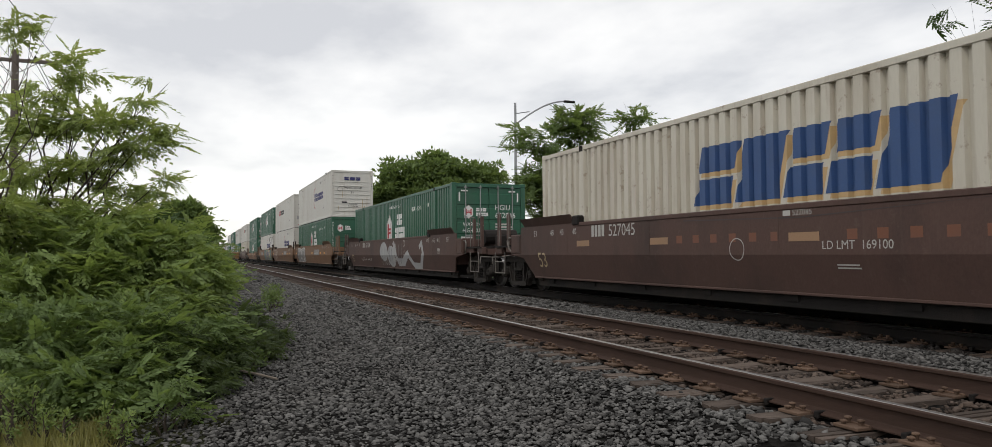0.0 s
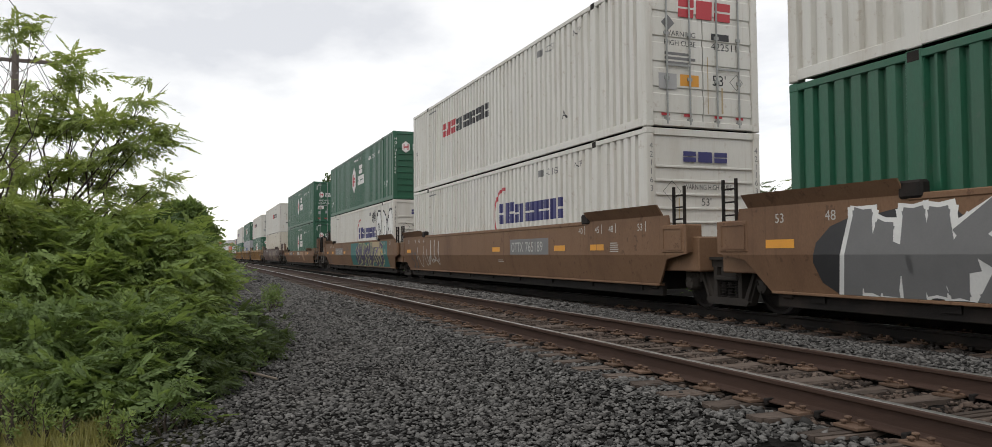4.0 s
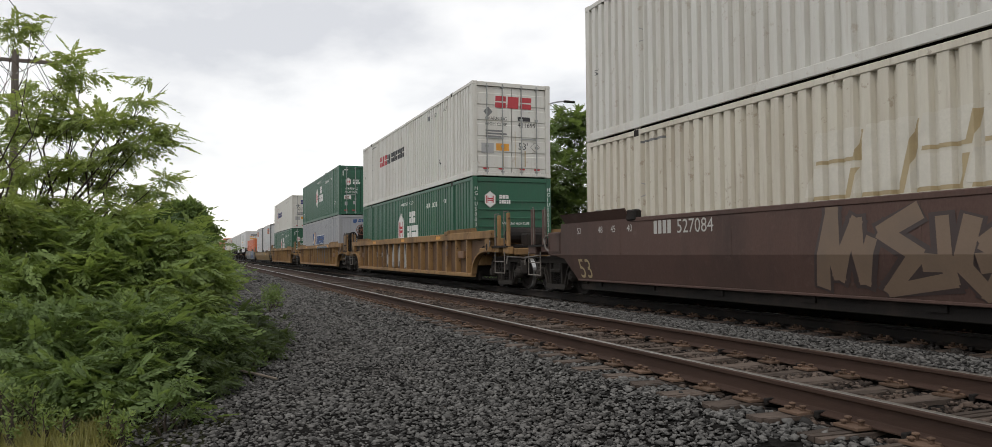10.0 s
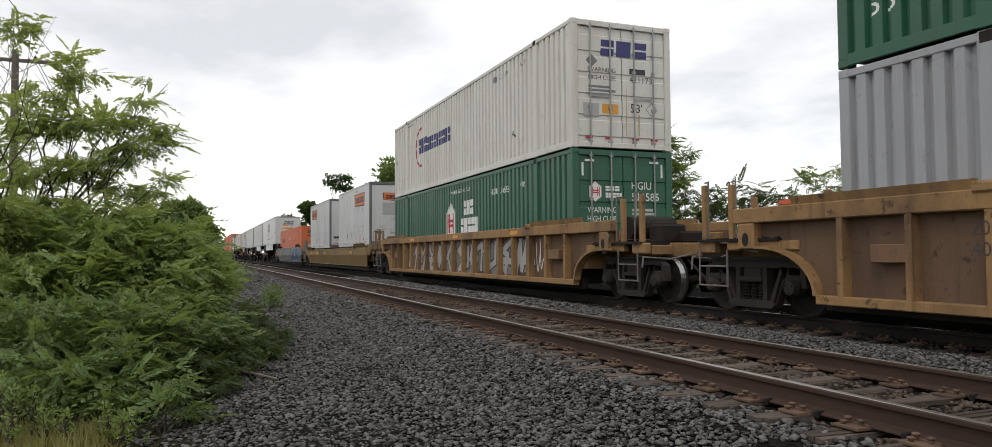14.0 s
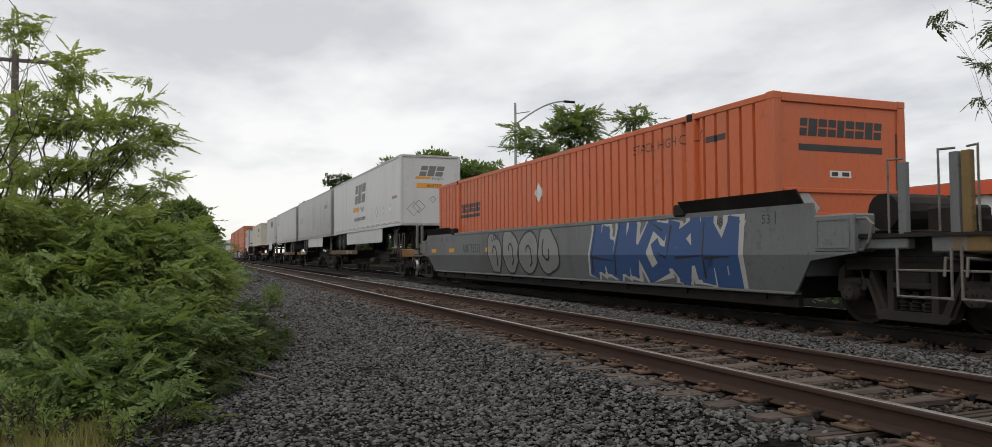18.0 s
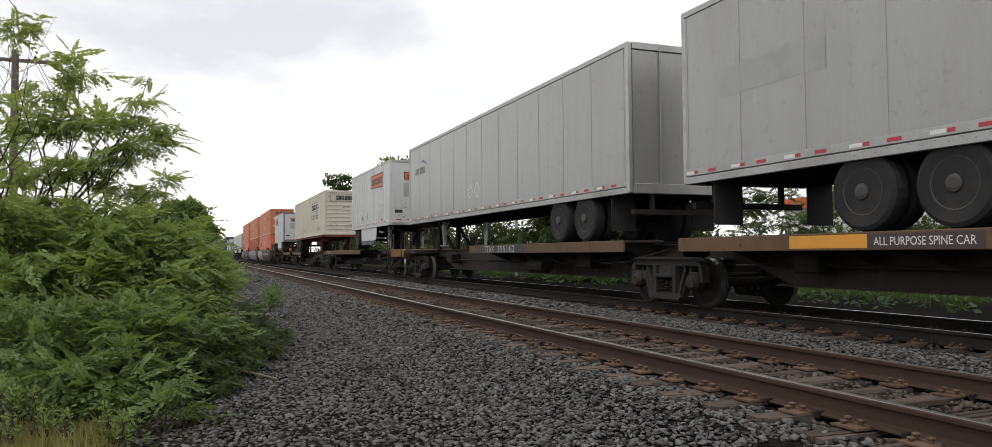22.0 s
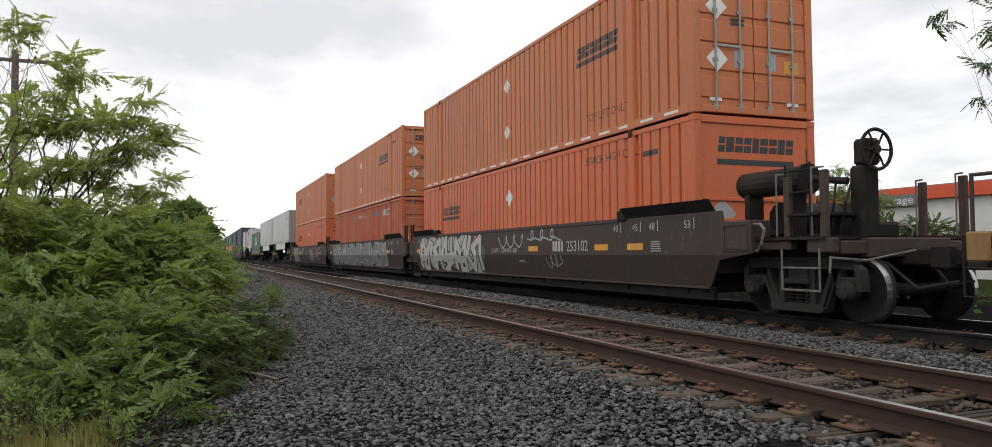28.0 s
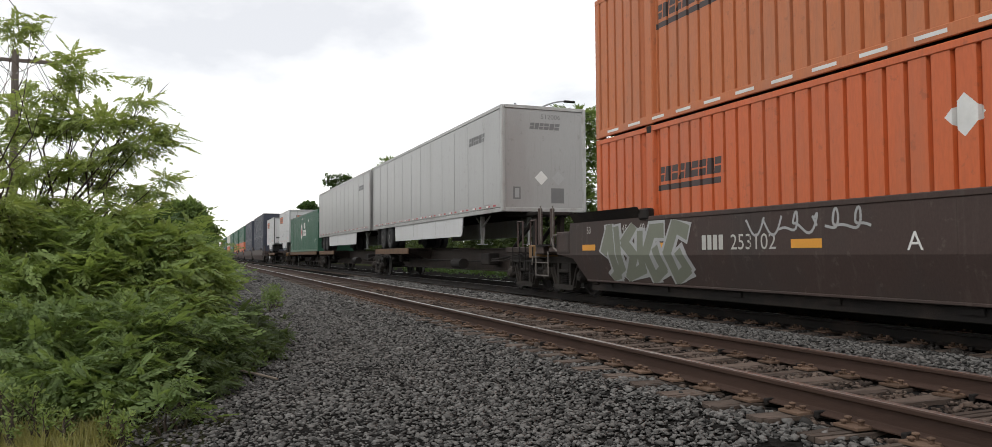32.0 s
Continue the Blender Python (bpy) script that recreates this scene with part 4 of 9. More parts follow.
        for k in (0.9, 1.8):
            part("cylinder_bracket", boxes((-1.0, -0.7, *span(k - 0.05, k + 0.05), 1.1, 1.82), bevel=0.01), GRIME, ob)
        for k, q in enumerate((2.15, 2.35, 2.55)):
            bm = pipe(bmesh.new(), [(-0.75 + k * 0.1, e * (y_box + q), 1.95), (-0.95, e * (y_box + q + 0.25), 1.6), (-0.9, e * (y_box + q + 0.1), 1.2)], 0.018, 6)
            part("brake_hose", bm, RUBBER, ob)
        bm = bmesh.new()
        for z in (1.45, 1.75, 2.05):
            pipe(bm, [(-1.32, e * (y_box + 2.1), z), (-1.32, e * (y_box + 2.55), z)], 0.014, 6)
        for q in (2.1, 2.55):
            pipe(bm, [(-1.32, e * (y_box + q), 1.1), (-1.32, e * (y_box + q), 2.15)], 0.018, 6)
        part("end_ladder", bm, GRIME, ob)
        part("brake_platform", boxes((-1.4, -0.3, *span(2.2, 2.75), 1.42, 1.46), bevel=0.005), GRIME, ob)


FOLD = (0.90, 0.28)


def well_side_outline(hw_len, near, far, top):
    """Side plate of a well: deep in the middle, cut up over the bogies at both ends."""
    L = hw_len
    n1, f1 = 1.55 if near == "end" else 1.40, 1.55 if far == "end" else 1.40
    return [(-L - 0.40, 0.38), (L + 0.40, 0.38), (L + 0.80, 0.82), (L + f1, 0.92), (L + f1, 1.40), (L + 0.92, 1.40), (L + 0.88, top),
            (-L - 0.88, top), (-L - 0.92, 1.40), (-L - n1, 1.40), (-L - n1, 0.92), (-L - 0.80, 0.82)]


def well_car(name, paint, label, style="smooth", near="end", far="end", length=BOX_L, group="cars of the train", brake_wheel=False, top=1.58):
    """A well car with its base centre on the rails; containers sit in the well between the bogies."""
    p = PAINT[paint]
    ob = thing(name, pose(0, 0, 0), label, "rail car", group)
    L = length / 2
    TOP, LIFT = top, top + 0.19 if style == "smooth" else 1.69
    XS = 1.47
    outline = well_side_outline(L, near, far, TOP)
    for s in (-1, 1):
        if style == "smooth":
            bm = bmesh.new()
            a, b = (s * XS, s * (XS - 0.035))
            prism_x(bm, outline, min(a, b), max(a, b))
            # the lower half leans inwards below a fold
            bmesh.ops.bisect_plane(bm, geom=bm.verts[:] + bm.edges[:] + bm.faces[:], plane_co=(0, 0, FOLD[0]), plane_no=(0, 0, 1), dist=1e-5)
            for v in bm.verts:
                if v.co.z < FOLD[0]:
                    v.co.x -= s * (FOLD[0] - v.co.z) * FOLD[1]
            part("side_plate", bm, p, ob)
            part("top_chord", boxes((min(s * (XS - 0.06), s * (XS + 0.014)), max(s * (XS - 0.06), s * (XS + 0.014)), -L + 2.0, L - 2.0, TOP - 0.07, TOP + 0.012), bevel=0.012), p, ob)
            for k in range(5 if s < 0 else 0):
                y = -L + length * (k + 0.5) / 5
                part("weld_seam", boxes((min(s * (XS - 0.01), s * (XS + 0.004)), max(s * (XS - 0.01), s * (XS + 0.004)), y - 0.012, y + 0.012, FOLD[0], TOP - 0.07)), p, ob)
            # pressed edge along the foot and a fold at mid height
            part("bottom_chord", boxes((min(s * 1.2, s * (XS - 0.13)), max(s * 1.2, s * (XS - 0.13)), -L - 0.38, L + 0.38, 0.345, 0.385), bevel=0.008), p, ob)
        else:
            bm = bmesh.new()
            a, b = s * (XS - 0.15), s * (XS - 0.17)
            arch = []
            for k in range(13):
                w = math.pi / 2 * k / 12
                arch.append((L + 0.35 + 1.05 * (1 - math.cos(w)), 0.36 + 0.62 * math.sin(w)))
            ol = [(-y, z) for y, z in arch[::-1]] + arch
            ol = [(-L - 1.95, 0.98)] + ol + [(L + 1.95, 0.98), (L + 1.95, 1.4), (-L - 1.95, 1.4)]
            prism_x(bm, ol, min(a, b), max(a, b))
            part("side_plate", bm, PAINT["rusty_panel"], ob)
            part("top_chord", boxes((min(s * (XS - 0.16), s * (XS + 0.01)), max(s * (XS - 0.16), s * (XS + 0.01)), -L - 1.9, L + 1.9, 1.36, TOP), bevel=0.015), p, ob)
            part("bottom_chord", boxes((min(s * (XS - 0.16), s * XS), max(s * (XS - 0.16), s * XS), -L - 0.3, L + 0.3, 0.25, 0.37), bevel=0.012), p, ob)
            n = 17
            for i in range(n):
                y = -L + 0.12 + (length - 0.24) * i / (n - 1)
                wide = 0.09 if i in (2, n - 3) else 0.045
                bm = bmesh.new()
                prism_x(bm, [(y - wide, 0.36), (y + wide, 0.36), (y + wide, 1.37), (y - wide, 1.37)], min(s * (XS - 0.16), s * XS), max(s * (XS - 0.16), s * XS))
                part("rib", bm, p, ob)
            for e in (-1, 1):
                # rim round the wheel arch
                bm = bmesh.new()
                rim = [(L + 1.40 - 1.10 * math.cos(math.pi / 2 * k / 12), 0.36 + 0.67 * math.sin(math.pi / 2 * k / 12)) for k in range(13)]
                edge = [(L + 1.40 - 1.055 * math.cos(math.pi / 2 * k / 12), 0.36 + 0.625 * math.sin(math.pi / 2 * k / 12)) for k in range(13)]
                loop = rim + [(L + 1.95, 1.03), (L + 1.95, 0.985)] + edge[::-1]
                prism_x(bm, [(e * a2, b2) for a2, b2 in loop], min(s * (XS - 0.15), s * XS), max(s * (XS - 0.15), s * XS))
                part("arch_rim", bm, p, ob)
        for e in (-1, 1):
            # guide flange leaning out over the raised end of the side, on two gussets
            y0, y1 = (L - 1.95, L + 0.7) if e > 0 else (-L - 0.7, -L + 1.95)
            out = 0.12 if style == "smooth" else 0.02
            bm = prism_y(bmesh.new(), [(s * (XS - 0.05), TOP - 0.01), (s * (XS - 0.015), TOP - 0.01), (s * (XS + out), LIFT), (s * (XS + out - 0.035), LIFT)], y0, y1)
            # Slate and umber cars: the flange's downward-facing shade is put in as black.
            part("guide_flange", bm, GRIME if paint in ("slate", "umber") else p, ob)
            part("corner_latch", boxes((min(s * (XS - 0.12), s * (XS + 0.04)), max(s * (XS - 0.12), s * (XS + 0.04)), e * (L - 2.05) - 0.16, e * (L - 2.05) + 0.16, TOP - 0.05, TOP + (0.16 if style == "smooth" else 0.08)), bevel=0.03), GRIME if style == "smooth" else p, ob)
            # end post of the side
            post = 1.22 if (near if e < 0 else far) == "end" else 1.02
            if style == "ribbed":
                part("end_post", boxes((min(s * 1.2, s * (XS + 0.012)), max(s * 1.2, s * (XS + 0.012)), e * (L + 1.62) - 0.17, e * (L + 1.62) + 0.17, 0.98, 1.36), bevel=0.02), p, ob)
                # The pocket is a raised oval plate; its hollow's shade is only colour.
                bm = prism_x(bmesh.new(), [(e * (L + 1.62) + 0.07 * math.cos(2 * math.pi * k / 14), 1.12 + 0.1 * math.sin(2 * math.pi * k / 14)) for k in range(14)], *sorted((s * XS, s * (XS + 0.016))))
                part("jack_pocket", bm, DARKGAP, ob)
                continue
            q0, q1, z0, z1, x0, x1 = e * (L + post) - 0.27, e * (L + post) + 0.27, 0.98, 1.36, *sorted((s * (XS + 0.010), s * (XS + 0.026)))
            part("plate_frame", boxes((x0, x1, q0, q1, z1 - 0.025, z1), (x0, x1, q0, q1, z0, z0 + 0.025), (x0, x1, q0, q0 + 0.025, z0, z1), (x0, x1, q1 - 0.025, q1, z0, z1)), p, ob)
            part("end_post", boxes((min(s * 1.1, s * (XS + 0.015)), max(s * 1.1, s * (XS + 0.015)), e * (L + post) - 0.32, e * (L + post) + 0.32, 0.93, 1.41), bevel=0.02), p, ob)
    # floor of the well: cross members and end castings
    bm = bmesh.new()
    for i in range(9):
        y = -L + 0.4 + (length - 0.8) * i / 8
        box(bm, -1.27, 1.27, y - 0.14, y + 0.14, 0.25, 0.34)
    box(bm, -0.1, 0.1, -L, L, 0.26, 0.32)
    part("floor_frame", bm, GRIME, ob)
    for s in (-1, 1):
        part("lower_sill", boxes((min(s * 1.14, s * 1.24), max(s * 1.14, s * 1.24), -L - 0.35, L + 0.35, 0.16, 0.40), bevel=0.01), GRIME, ob)
    for e, kind in ((-1, near), (1, far)):
        if kind == "end":
            car_end(ob, paint, e, L, wheel=brake_wheel and e < 0, wheel_paint=INK["rust"] if style != "smooth" else None)
            truck(ob, e * (L + 2.0))
        else:
            y0, y1 = sorted((e * (L + 0.25), e * (L + 1.5)))
            part("end_bulkhead", boxes((-1.3, 1.3, y0, y1, 0.62, 1.2), (-0.6, 0.6, min(y0, e * (L + 1.66)), max(y1, e * (L + 1.66)), 0.7, 1.0), bevel=0.02), p, ob)
            part("end_casting", boxes((-1.28, 1.28, *sorted((e * (L + 0.04), e * (L + 0.24))), 0.28, 1.1), bevel=0.02), GRIME, ob)
            for s in (-1, 1):
                bm = bmesh.new()
                x = s * 1.42
                for k in (1.0, 1.3):
                    yy = e * (L + k)
                    pipe(bm, [(x, yy, 1.2), (x, yy, 2.05)], 0.03, 6)
                for k in range(4):
                    pipe(bm, [(x, e * (L + 1.0), 1.3 + 0.2 * k), (x, e * (L + 1.3), 1.3 + 0.2 * k)], 0.014, 6)
                part("end_ladder", bm, GRIME, ob)
            if kind == "joint":
                truck(ob, e * (L + 1.68))
    side = Face("side", -XS, fold=FOLD, span=(0.39, TOP - 0.075)) if style == "smooth" else Face("side", -XS + 0.15, span=(0.37, 1.36))
    return ob, side


def stencils(ob, side, number, ink_name="white", u_number=-6.0, size=0.23, mark_w=0.56, plate=None, load="", load_u=0.8, plates=True, num_v=0.98, mark=""):
    """Car number with its mark as a bar, reflective yellow plates, load guides and small stencils."""
    m = INK[ink_name]
    NUM_V = num_v
    if plate:
        lay("number_plate_ground", [rect(u_number - 0.1, NUM_V - 0.07, mark_w + 0.4 + len(number) * size * 0.8, size * 1.6)], INK[plate], ob, side, 1)
    if mark:
        letters("car_mark", mark, u_number, NUM_V, size, m, ob, side, 2, width=mark_w)
    else:
        lay("mark_bar", [rect(u_number + i * mark_w / 4, NUM_V, mark_w / 4 * 0.72, size) for i in range(4)], m, ob, side, 2)
    letters("car_number", number, u_number + mark_w + 0.14, NUM_V, size, m, ob, side, 2)
    if plates:
        for u in (-8.4, u_number - 1.35, u_number + (2.5 if plate else 1.95), 6.2):
            lay("yellow_plate", [rect(u, 0.99, 0.55, 0.12)], INK["amber"], ob, side, 2)
    for u, t in ((5.7, "40"), (6.4, "45"), (6.95, "48"), (8.0, "53")):
        letters("guide_mark", t, u, 1.34, 0.13, m, ob, side, 2)
        lay("guide_line", [rect(u + 0.26, 1.32, 0.02, 0.2)], m, ob, side, 2)
    for u, t in ((-6.2, "40"), (-6.8, "45"), (-7.3, "48"), (-8.2, "53")):
        letters("guide_mark", t, u, 1.34, 0.13, m, ob, side, 2)
    lay("stencil_bars", bars(7.0, 0.96, 0.36, 0.2, 5, 3, 0.42), m, ob, side, 2)
    lay("stencil_bars", bars(1.0, 0.72, 0.4, 0.08, 2, 5, 0.45), m, ob, side, 2)
    if load:
        letters("load_limit", "LD LMT", load_u, 0.97, 0.11, m, ob, side, 2)
        letters("load_limit", load, load_u + 0.64, 0.97, 0.11, m, ob, side, 2)


# ---- road trailers and the spine cars that carry them ----
def tyre_mesh():
    bm = bmesh.new()
    lathe(bm, [(0.30, -0.13), (0.44, -0.14), (0.49, -0.11), (0.505, -0.05), (0.505, 0.05), (0.49, 0.11), (0.44, 0.14), (0.30, 0.13)], 28)
    return bm


def rim_mesh():
    bm = bmesh.new()
    lathe(bm, [(0.06, -0.16), (0.10, -0.15), (0.11, -0.08), (0.22, -0.06), (0.26, -0.12), (0.30, -0.135), (0.305, -0.10), (0.30, 0.12)], 24)
    for k in range(8):
        a = 2 * math.pi * k / 8
        tube(bm, (-0.10, 0.165 * math.cos(a), 0.165 * math.sin(a)), (-0.06, 0.165 * math.cos(a), 0.165 * math.sin(a)), 0.016, 6)
    return bm


PALE_RIM = surface("dusty_white_wheel_rim", (0.42, 0.42, 0.41), 0.5, 0.1, dirt=(0.12, 0.105, 0.09), dirt_amount=0.7)
RIM = surface("dusty_wheel_rim", (0.055, 0.052, 0.05), 0.55, 0.3, dirt=(0.05, 0.042, 0.036), dirt_amount=0.8)


FRAME_GREY = surface("dark_grey_door_frame", (0.12, 0.125, 0.125), 0.5, 0.2, dirt=(0.06, 0.05, 0.045), dirt_amount=0.6, wear=((0.2, 0.17, 0.14), 0.4))
SKIRT_EDGE = surface("grey_rubber_edge", (0.10, 0.115, 0.13), 0.7, dirt=(0.06, 0.055, 0.05), dirt_amount=0.6)


def road_wheels(ob, ys, rim=RIM):
    for y in ys:
        ax = part("axle", tube(bmesh.new(), (-0.9, y, 0.505), (0.9, y, 0.505), 0.07, 10), GRIME, ob)
        for s in (-1, 1):
            for k, x in enumerate((1.12, 0.80)):
                share("wheel", cached("tyre", tyre_mesh, RUBBER), ax, pose(s * x, y, 0.505, 0, 0, 0 if s < 0 else 180))
                if k == 0:
                    share("rim", cached("road_rim", rim_mesh, rim), ax, pose(s * x, y, 0.505, 0, 0, 0 if s < 0 else 180))


def trailer(name, paint, label, length=BOX_L, nose="near", posts=0.0, z0=0.98, z1=3.85, skirt=True, tandem=2, doors_face="plain", tape=True, bogie=2.5, group="trailers on the train"):
    """A box trailer standing on its wheels at its base centre. posts: spacing of outside posts, 0 for smooth panels."""
    p = PAINT[paint]
    ob = thing(name, pose(0, 0, 0), label, "trailer", group)
    hl, hw = length / 2, BOX_W / 2
    d = 1 if nose == "near" else -1          # wheels lie on the side d of the middle
    for s in (-1, 1):
        a, b = sorted((s * (hw - 0.012), s * (hw - 0.06)))
        bm = boxes((a, b, -hl + 0.06, hl - 0.06, z0 + 0.22, z1 - 0.09))
        part("side_wall", bm, p, ob)
        gap, w, proud = (posts, 0.045, 0.006) if posts else (1.22, 0.012, -0.006)
        x_in, x_out = sorted((s * (hw + proud), s * (hw - 0.02)))
        me = mesh_from("wall_post", boxes((x_in, x_out, -w, w, z0 + 0.22, z1 - 0.09)), p)
        n = int((length - 0.3) / gap)
        for i in range(n + 1):
            share("wall_post", me, ob, pose(0, -hl + 0.15 + (length - 0.3) * i / n, 0))
        a, b = sorted((s * (hw + 0.004), s * (hw - 0.07)))
        bm = boxes((a, b, -hl + 0.02, hl - 0.02, z0, z0 + 0.12), (a, b, -hl + 0.02, hl - 0.02, z0 + 0.13, z0 + 0.25), bevel=0.008)
        part("bottom_rail", bm, GALV if paint == "aluminium" else p, ob)
        part("top_rail", boxes((a, b, -hl + 0.02, hl - 0.02, z1 - 0.12, z1 - 0.01), bevel=0.012), GALV, ob)
        for e in (-1, 1):
            a2, b2 = sorted((s * (hw + 0.006), s * (hw - 0.12)))
            y0, y1 = sorted((e * hl, e * (hl - 0.12)))
            part("corner_post", boxes((a2, b2, y0, y1, z0, z1), bevel=0.03), FRAME_GREY if doors_face == "roll" and e == d else GALV if paint == "aluminium" else p, ob)
        if skirt:
            bm = bmesh.new()
            y_in, y_out = d * (hl - bogie - 1.6 if length > 10 else hl - 2.4), d * (-hl + 3.35 if length > 10 else -hl + 2.7)
            a2, b2 = sorted((s * (hw - 0.03), s * (hw - 0.06)))
            low = 0.42 if length < 10 else 0.3
            prism_x(bm, [(y_in, z0), (y_in - d * 0.05, low), (y_out + d * 0.24, low), (y_out + d * 0.15, low + 0.03), (y_out + d * 0.1, low + 0.12), (y_out, z0)], a2, b2)
            sk = part("side_skirt", bm, PAINT["trailer_white"], ob, "dirty white skirt panel")
            prism_b = length < 10 and prism_x(bmesh.new(), [(y_in - d * 0.05, 0.415), (y_in - d * 0.08, 0.22), (y_out + d * 0.75, 0.22), (y_out + d * 0.35, 0.415)], a2, b2)
            if prism_b:
                part("skirt_edge", prism_b, SKIRT_EDGE, sk, "grey flexible lower edge")
            for k in range(1, 3):
                yk = y_in + (y_out - y_in) * k / 3
                xs = sorted((s * (hw - 0.027), s * (hw - 0.05)))
                part("skirt_joint", boxes((*xs, yk - 0.012, yk + 0.012, 0.43, z0 - 0.005)), GALV, sk)
        # landing gear
        yl = d * (-hl + (2.9 if length > 10 else 2.1))
        bm = boxes((s * 0.78 - 0.06, s * 0.78 + 0.06, yl - 0.06, yl + 0.06, 0.3, z0 + 0.1), (s * 0.78 - 0.045, s * 0.78 + 0.045, yl - 0.045, yl + 0.045, 0.06, 0.35),
                   (s * 0.78 - 0.13, s * 0.78 + 0.13, yl - 0.13, yl + 0.13, 0.03, 0.06))
        pipe(bm, [(s * 0.78, yl, 0.55), (s * 0.78, yl - 0.7 * d, z0)], 0.03, 6)
        pipe(bm, [(s * 0.78, yl, 0.55), (s * 0.78, yl + 0.55 * d, z0)], 0.025, 6)
        part("landing_leg", bm, GALV, ob)
    part("roof", boxes((-hw + 0.03, hw - 0.03, -hl + 0.05, hl - 0.05, z1 - 0.03, z1 - 0.002)), GALV, ob)
    bm = boxes((-hw + 0.05, hw - 0.05, -hl + 0.05, hl - 0.05, z0 + 0.1, z0 + 0.16))
    for i in range(int(length / 0.32)):
        y = -hl + 0.2 + i * 0.32
        box(bm, -hw + 0.06, hw - 0.06, y - 0.03, y + 0.03, z0 + 0.0, z0 + 0.1)
    part("floor_frame", bm, GRIME, ob)
    # bogie
    yb = d * (hl - (bogie if tandem == 2 else 1.25))
    ys = [yb - 0.62, yb + 0.62] if tandem == 2 else [yb]
    road_wheels(ob, ys, PALE_RIM if tandem == 2 else RIM)
    part("slider_frame", boxes((-0.5, -0.4, yb - 1.3, yb + 1.3, 0.72, z0 + 0.02), (0.4, 0.5, yb - 1.3, yb + 1.3, 0.72, z0 + 0.02), (-0.5, 0.5, yb - 0.1, yb + 0.1, 0.66, 0.86), bevel=0.01), GRIME, ob)
    yk = d * (-hl + 0.9)
    part("kingpin_plate", boxes((-0.6, 0.6, yk - 0.6, yk + 0.6, z0 - 0.06, z0 + 0.03), bevel=0.02), GRIME, ob)
    yr = d * (hl - 0.1)
    part("rear_bumper", boxes((-1.15, 1.15, yr - 0.05, yr + 0.05, 0.5, 0.6), (-0.75, -0.67, yr - 0.04, yr + 0.04, 0.55, z0 + 0.05), (0.67, 0.75, yr - 0.04, yr + 0.04, 0.55, z0 + 0.05)), GRIME, ob)
    for s in (-1, 1):
        part("mud_flap", boxes((s * 0.96 - 0.28, s * 0.96 + 0.28, d * (hl - 0.75) - 0.01, d * (hl - 0.75) + 0.01, 0.2, z0)), RUBBER, ob)
    # near and far faces
    for e in (-1, 1):
        y0, y1 = sorted((e * (hl - 0.03), e * (hl - 0.08)))
        is_nose = (e < 0) == (nose == "near")
        if is_nose:
            part("nose_panel", boxes((-hw + 0.1, hw - 0.1, y0, y1, z0 + 0.05, z1 - 0.03)), p, ob)
            a, b = sorted((e * hl, e * (hl - 0.05)))
            part("nose_frame", boxes((-hw + 0.1, hw - 0.1, a, b, z0, z0 + 0.12), (-hw + 0.1, hw - 0.1, a, b, z1 - 0.1, z1), bevel=0.01), GALV, ob)
        else:
            part("rear_header", boxes((-hw + 0.12, hw - 0.12, *sorted((e * hl, e * (hl - 0.1))), z1 - 0.14, z1), bevel=0.01), FRAME_GREY if doors_face == "roll" else GALV, ob)
            part("rear_sill", boxes((-hw + 0.12, hw - 0.12, *sorted((e * hl, e * (hl - 0.1))), z0, z0 + 0.2), bevel=0.01), FRAME_GREY if doors_face == "roll" else GALV, ob)
            if doors_face == "roll":
                bm = boxes((-hw + 0.12, hw - 0.12, y0, y1, z0 + 0.2, z1 - 0.14))
                joints = []
                for k in range(1, 7):
                    z = z0 + 0.2 + k * (z1 - z0 - 0.34) / 7
                    joints.append(boxes((-hw + 0.13, hw - 0.13, *sorted((e * (hl - 0.02), e * (hl - 0.04))), z - 0.005, z + 0.005)))
                door = part("roll_door", bm, p, ob)
                for q in joints:
                    part("door_seal", q, p, door)
            else:
                for s in (-1, 1):
                    a, b = sorted((s * 0.01, s * (hw - 0.13)))
                    door = part("door", boxes((a, b, y0, y1, z0 + 0.2, z1 - 0.15)), p, ob)
                    x = s * 0.55
                    bm = tube(bmesh.new(), (x, e * (hl + 0.0), z0 + 0.12), (x, e * (hl + 0.0), z1 - 0.1), 0.016, 8)
                    part("lock_rod", bm, ROD, door)
    if tape:
        polys = [[], []]
        n = int(length / 0.57)
        for i in range(n):
            polys[0 if i % 2 else 1].append(rect(-hl + 0.12 + i * 0.57, z0 + 0.16, 0.2, 0.05))
            if i % 2 == 0:
                polys[0].append(rect(-hl + 0.33 + i * 0.57, z0 + 0.16, 0.1, 0.05))
        f = Face("side", -hw - 0.004)
        lay("reflective_tape", polys[0], INK["red"], ob, f)
        lay("reflective_tape", polys[1], INK["white"], ob, f)
        bm = [disc(-hl + 0.1 + i * 0.16, z0 + 0.06 + 0.035 * (i % 2), 0.009, 6) for i in range(int(length / 0.16) - 1)]
        lay("rivets", bm, INK["grey"], ob, f)
        if posts:
            m2 = int((length - 0.3) / posts)
            dots = [disc(-hl + 0.15 + (length - 0.3) * i / m2 + q * 0.03, z0 + 0.3 + j * 0.085, 0.008, 5) for i in range(m2 + 1) for q in (-1, 1) for j in range(int((z1 - z0 - 0.45) / 0.085))]
            lay("rivets", dots, INK["grey"], ob, Face("side", -hw - 0.007))
    side = Face("side", -hw + 0.010 if not posts else -hw - 0.007)
    end = Face("end", -hl + 0.028)
    return ob, side, end


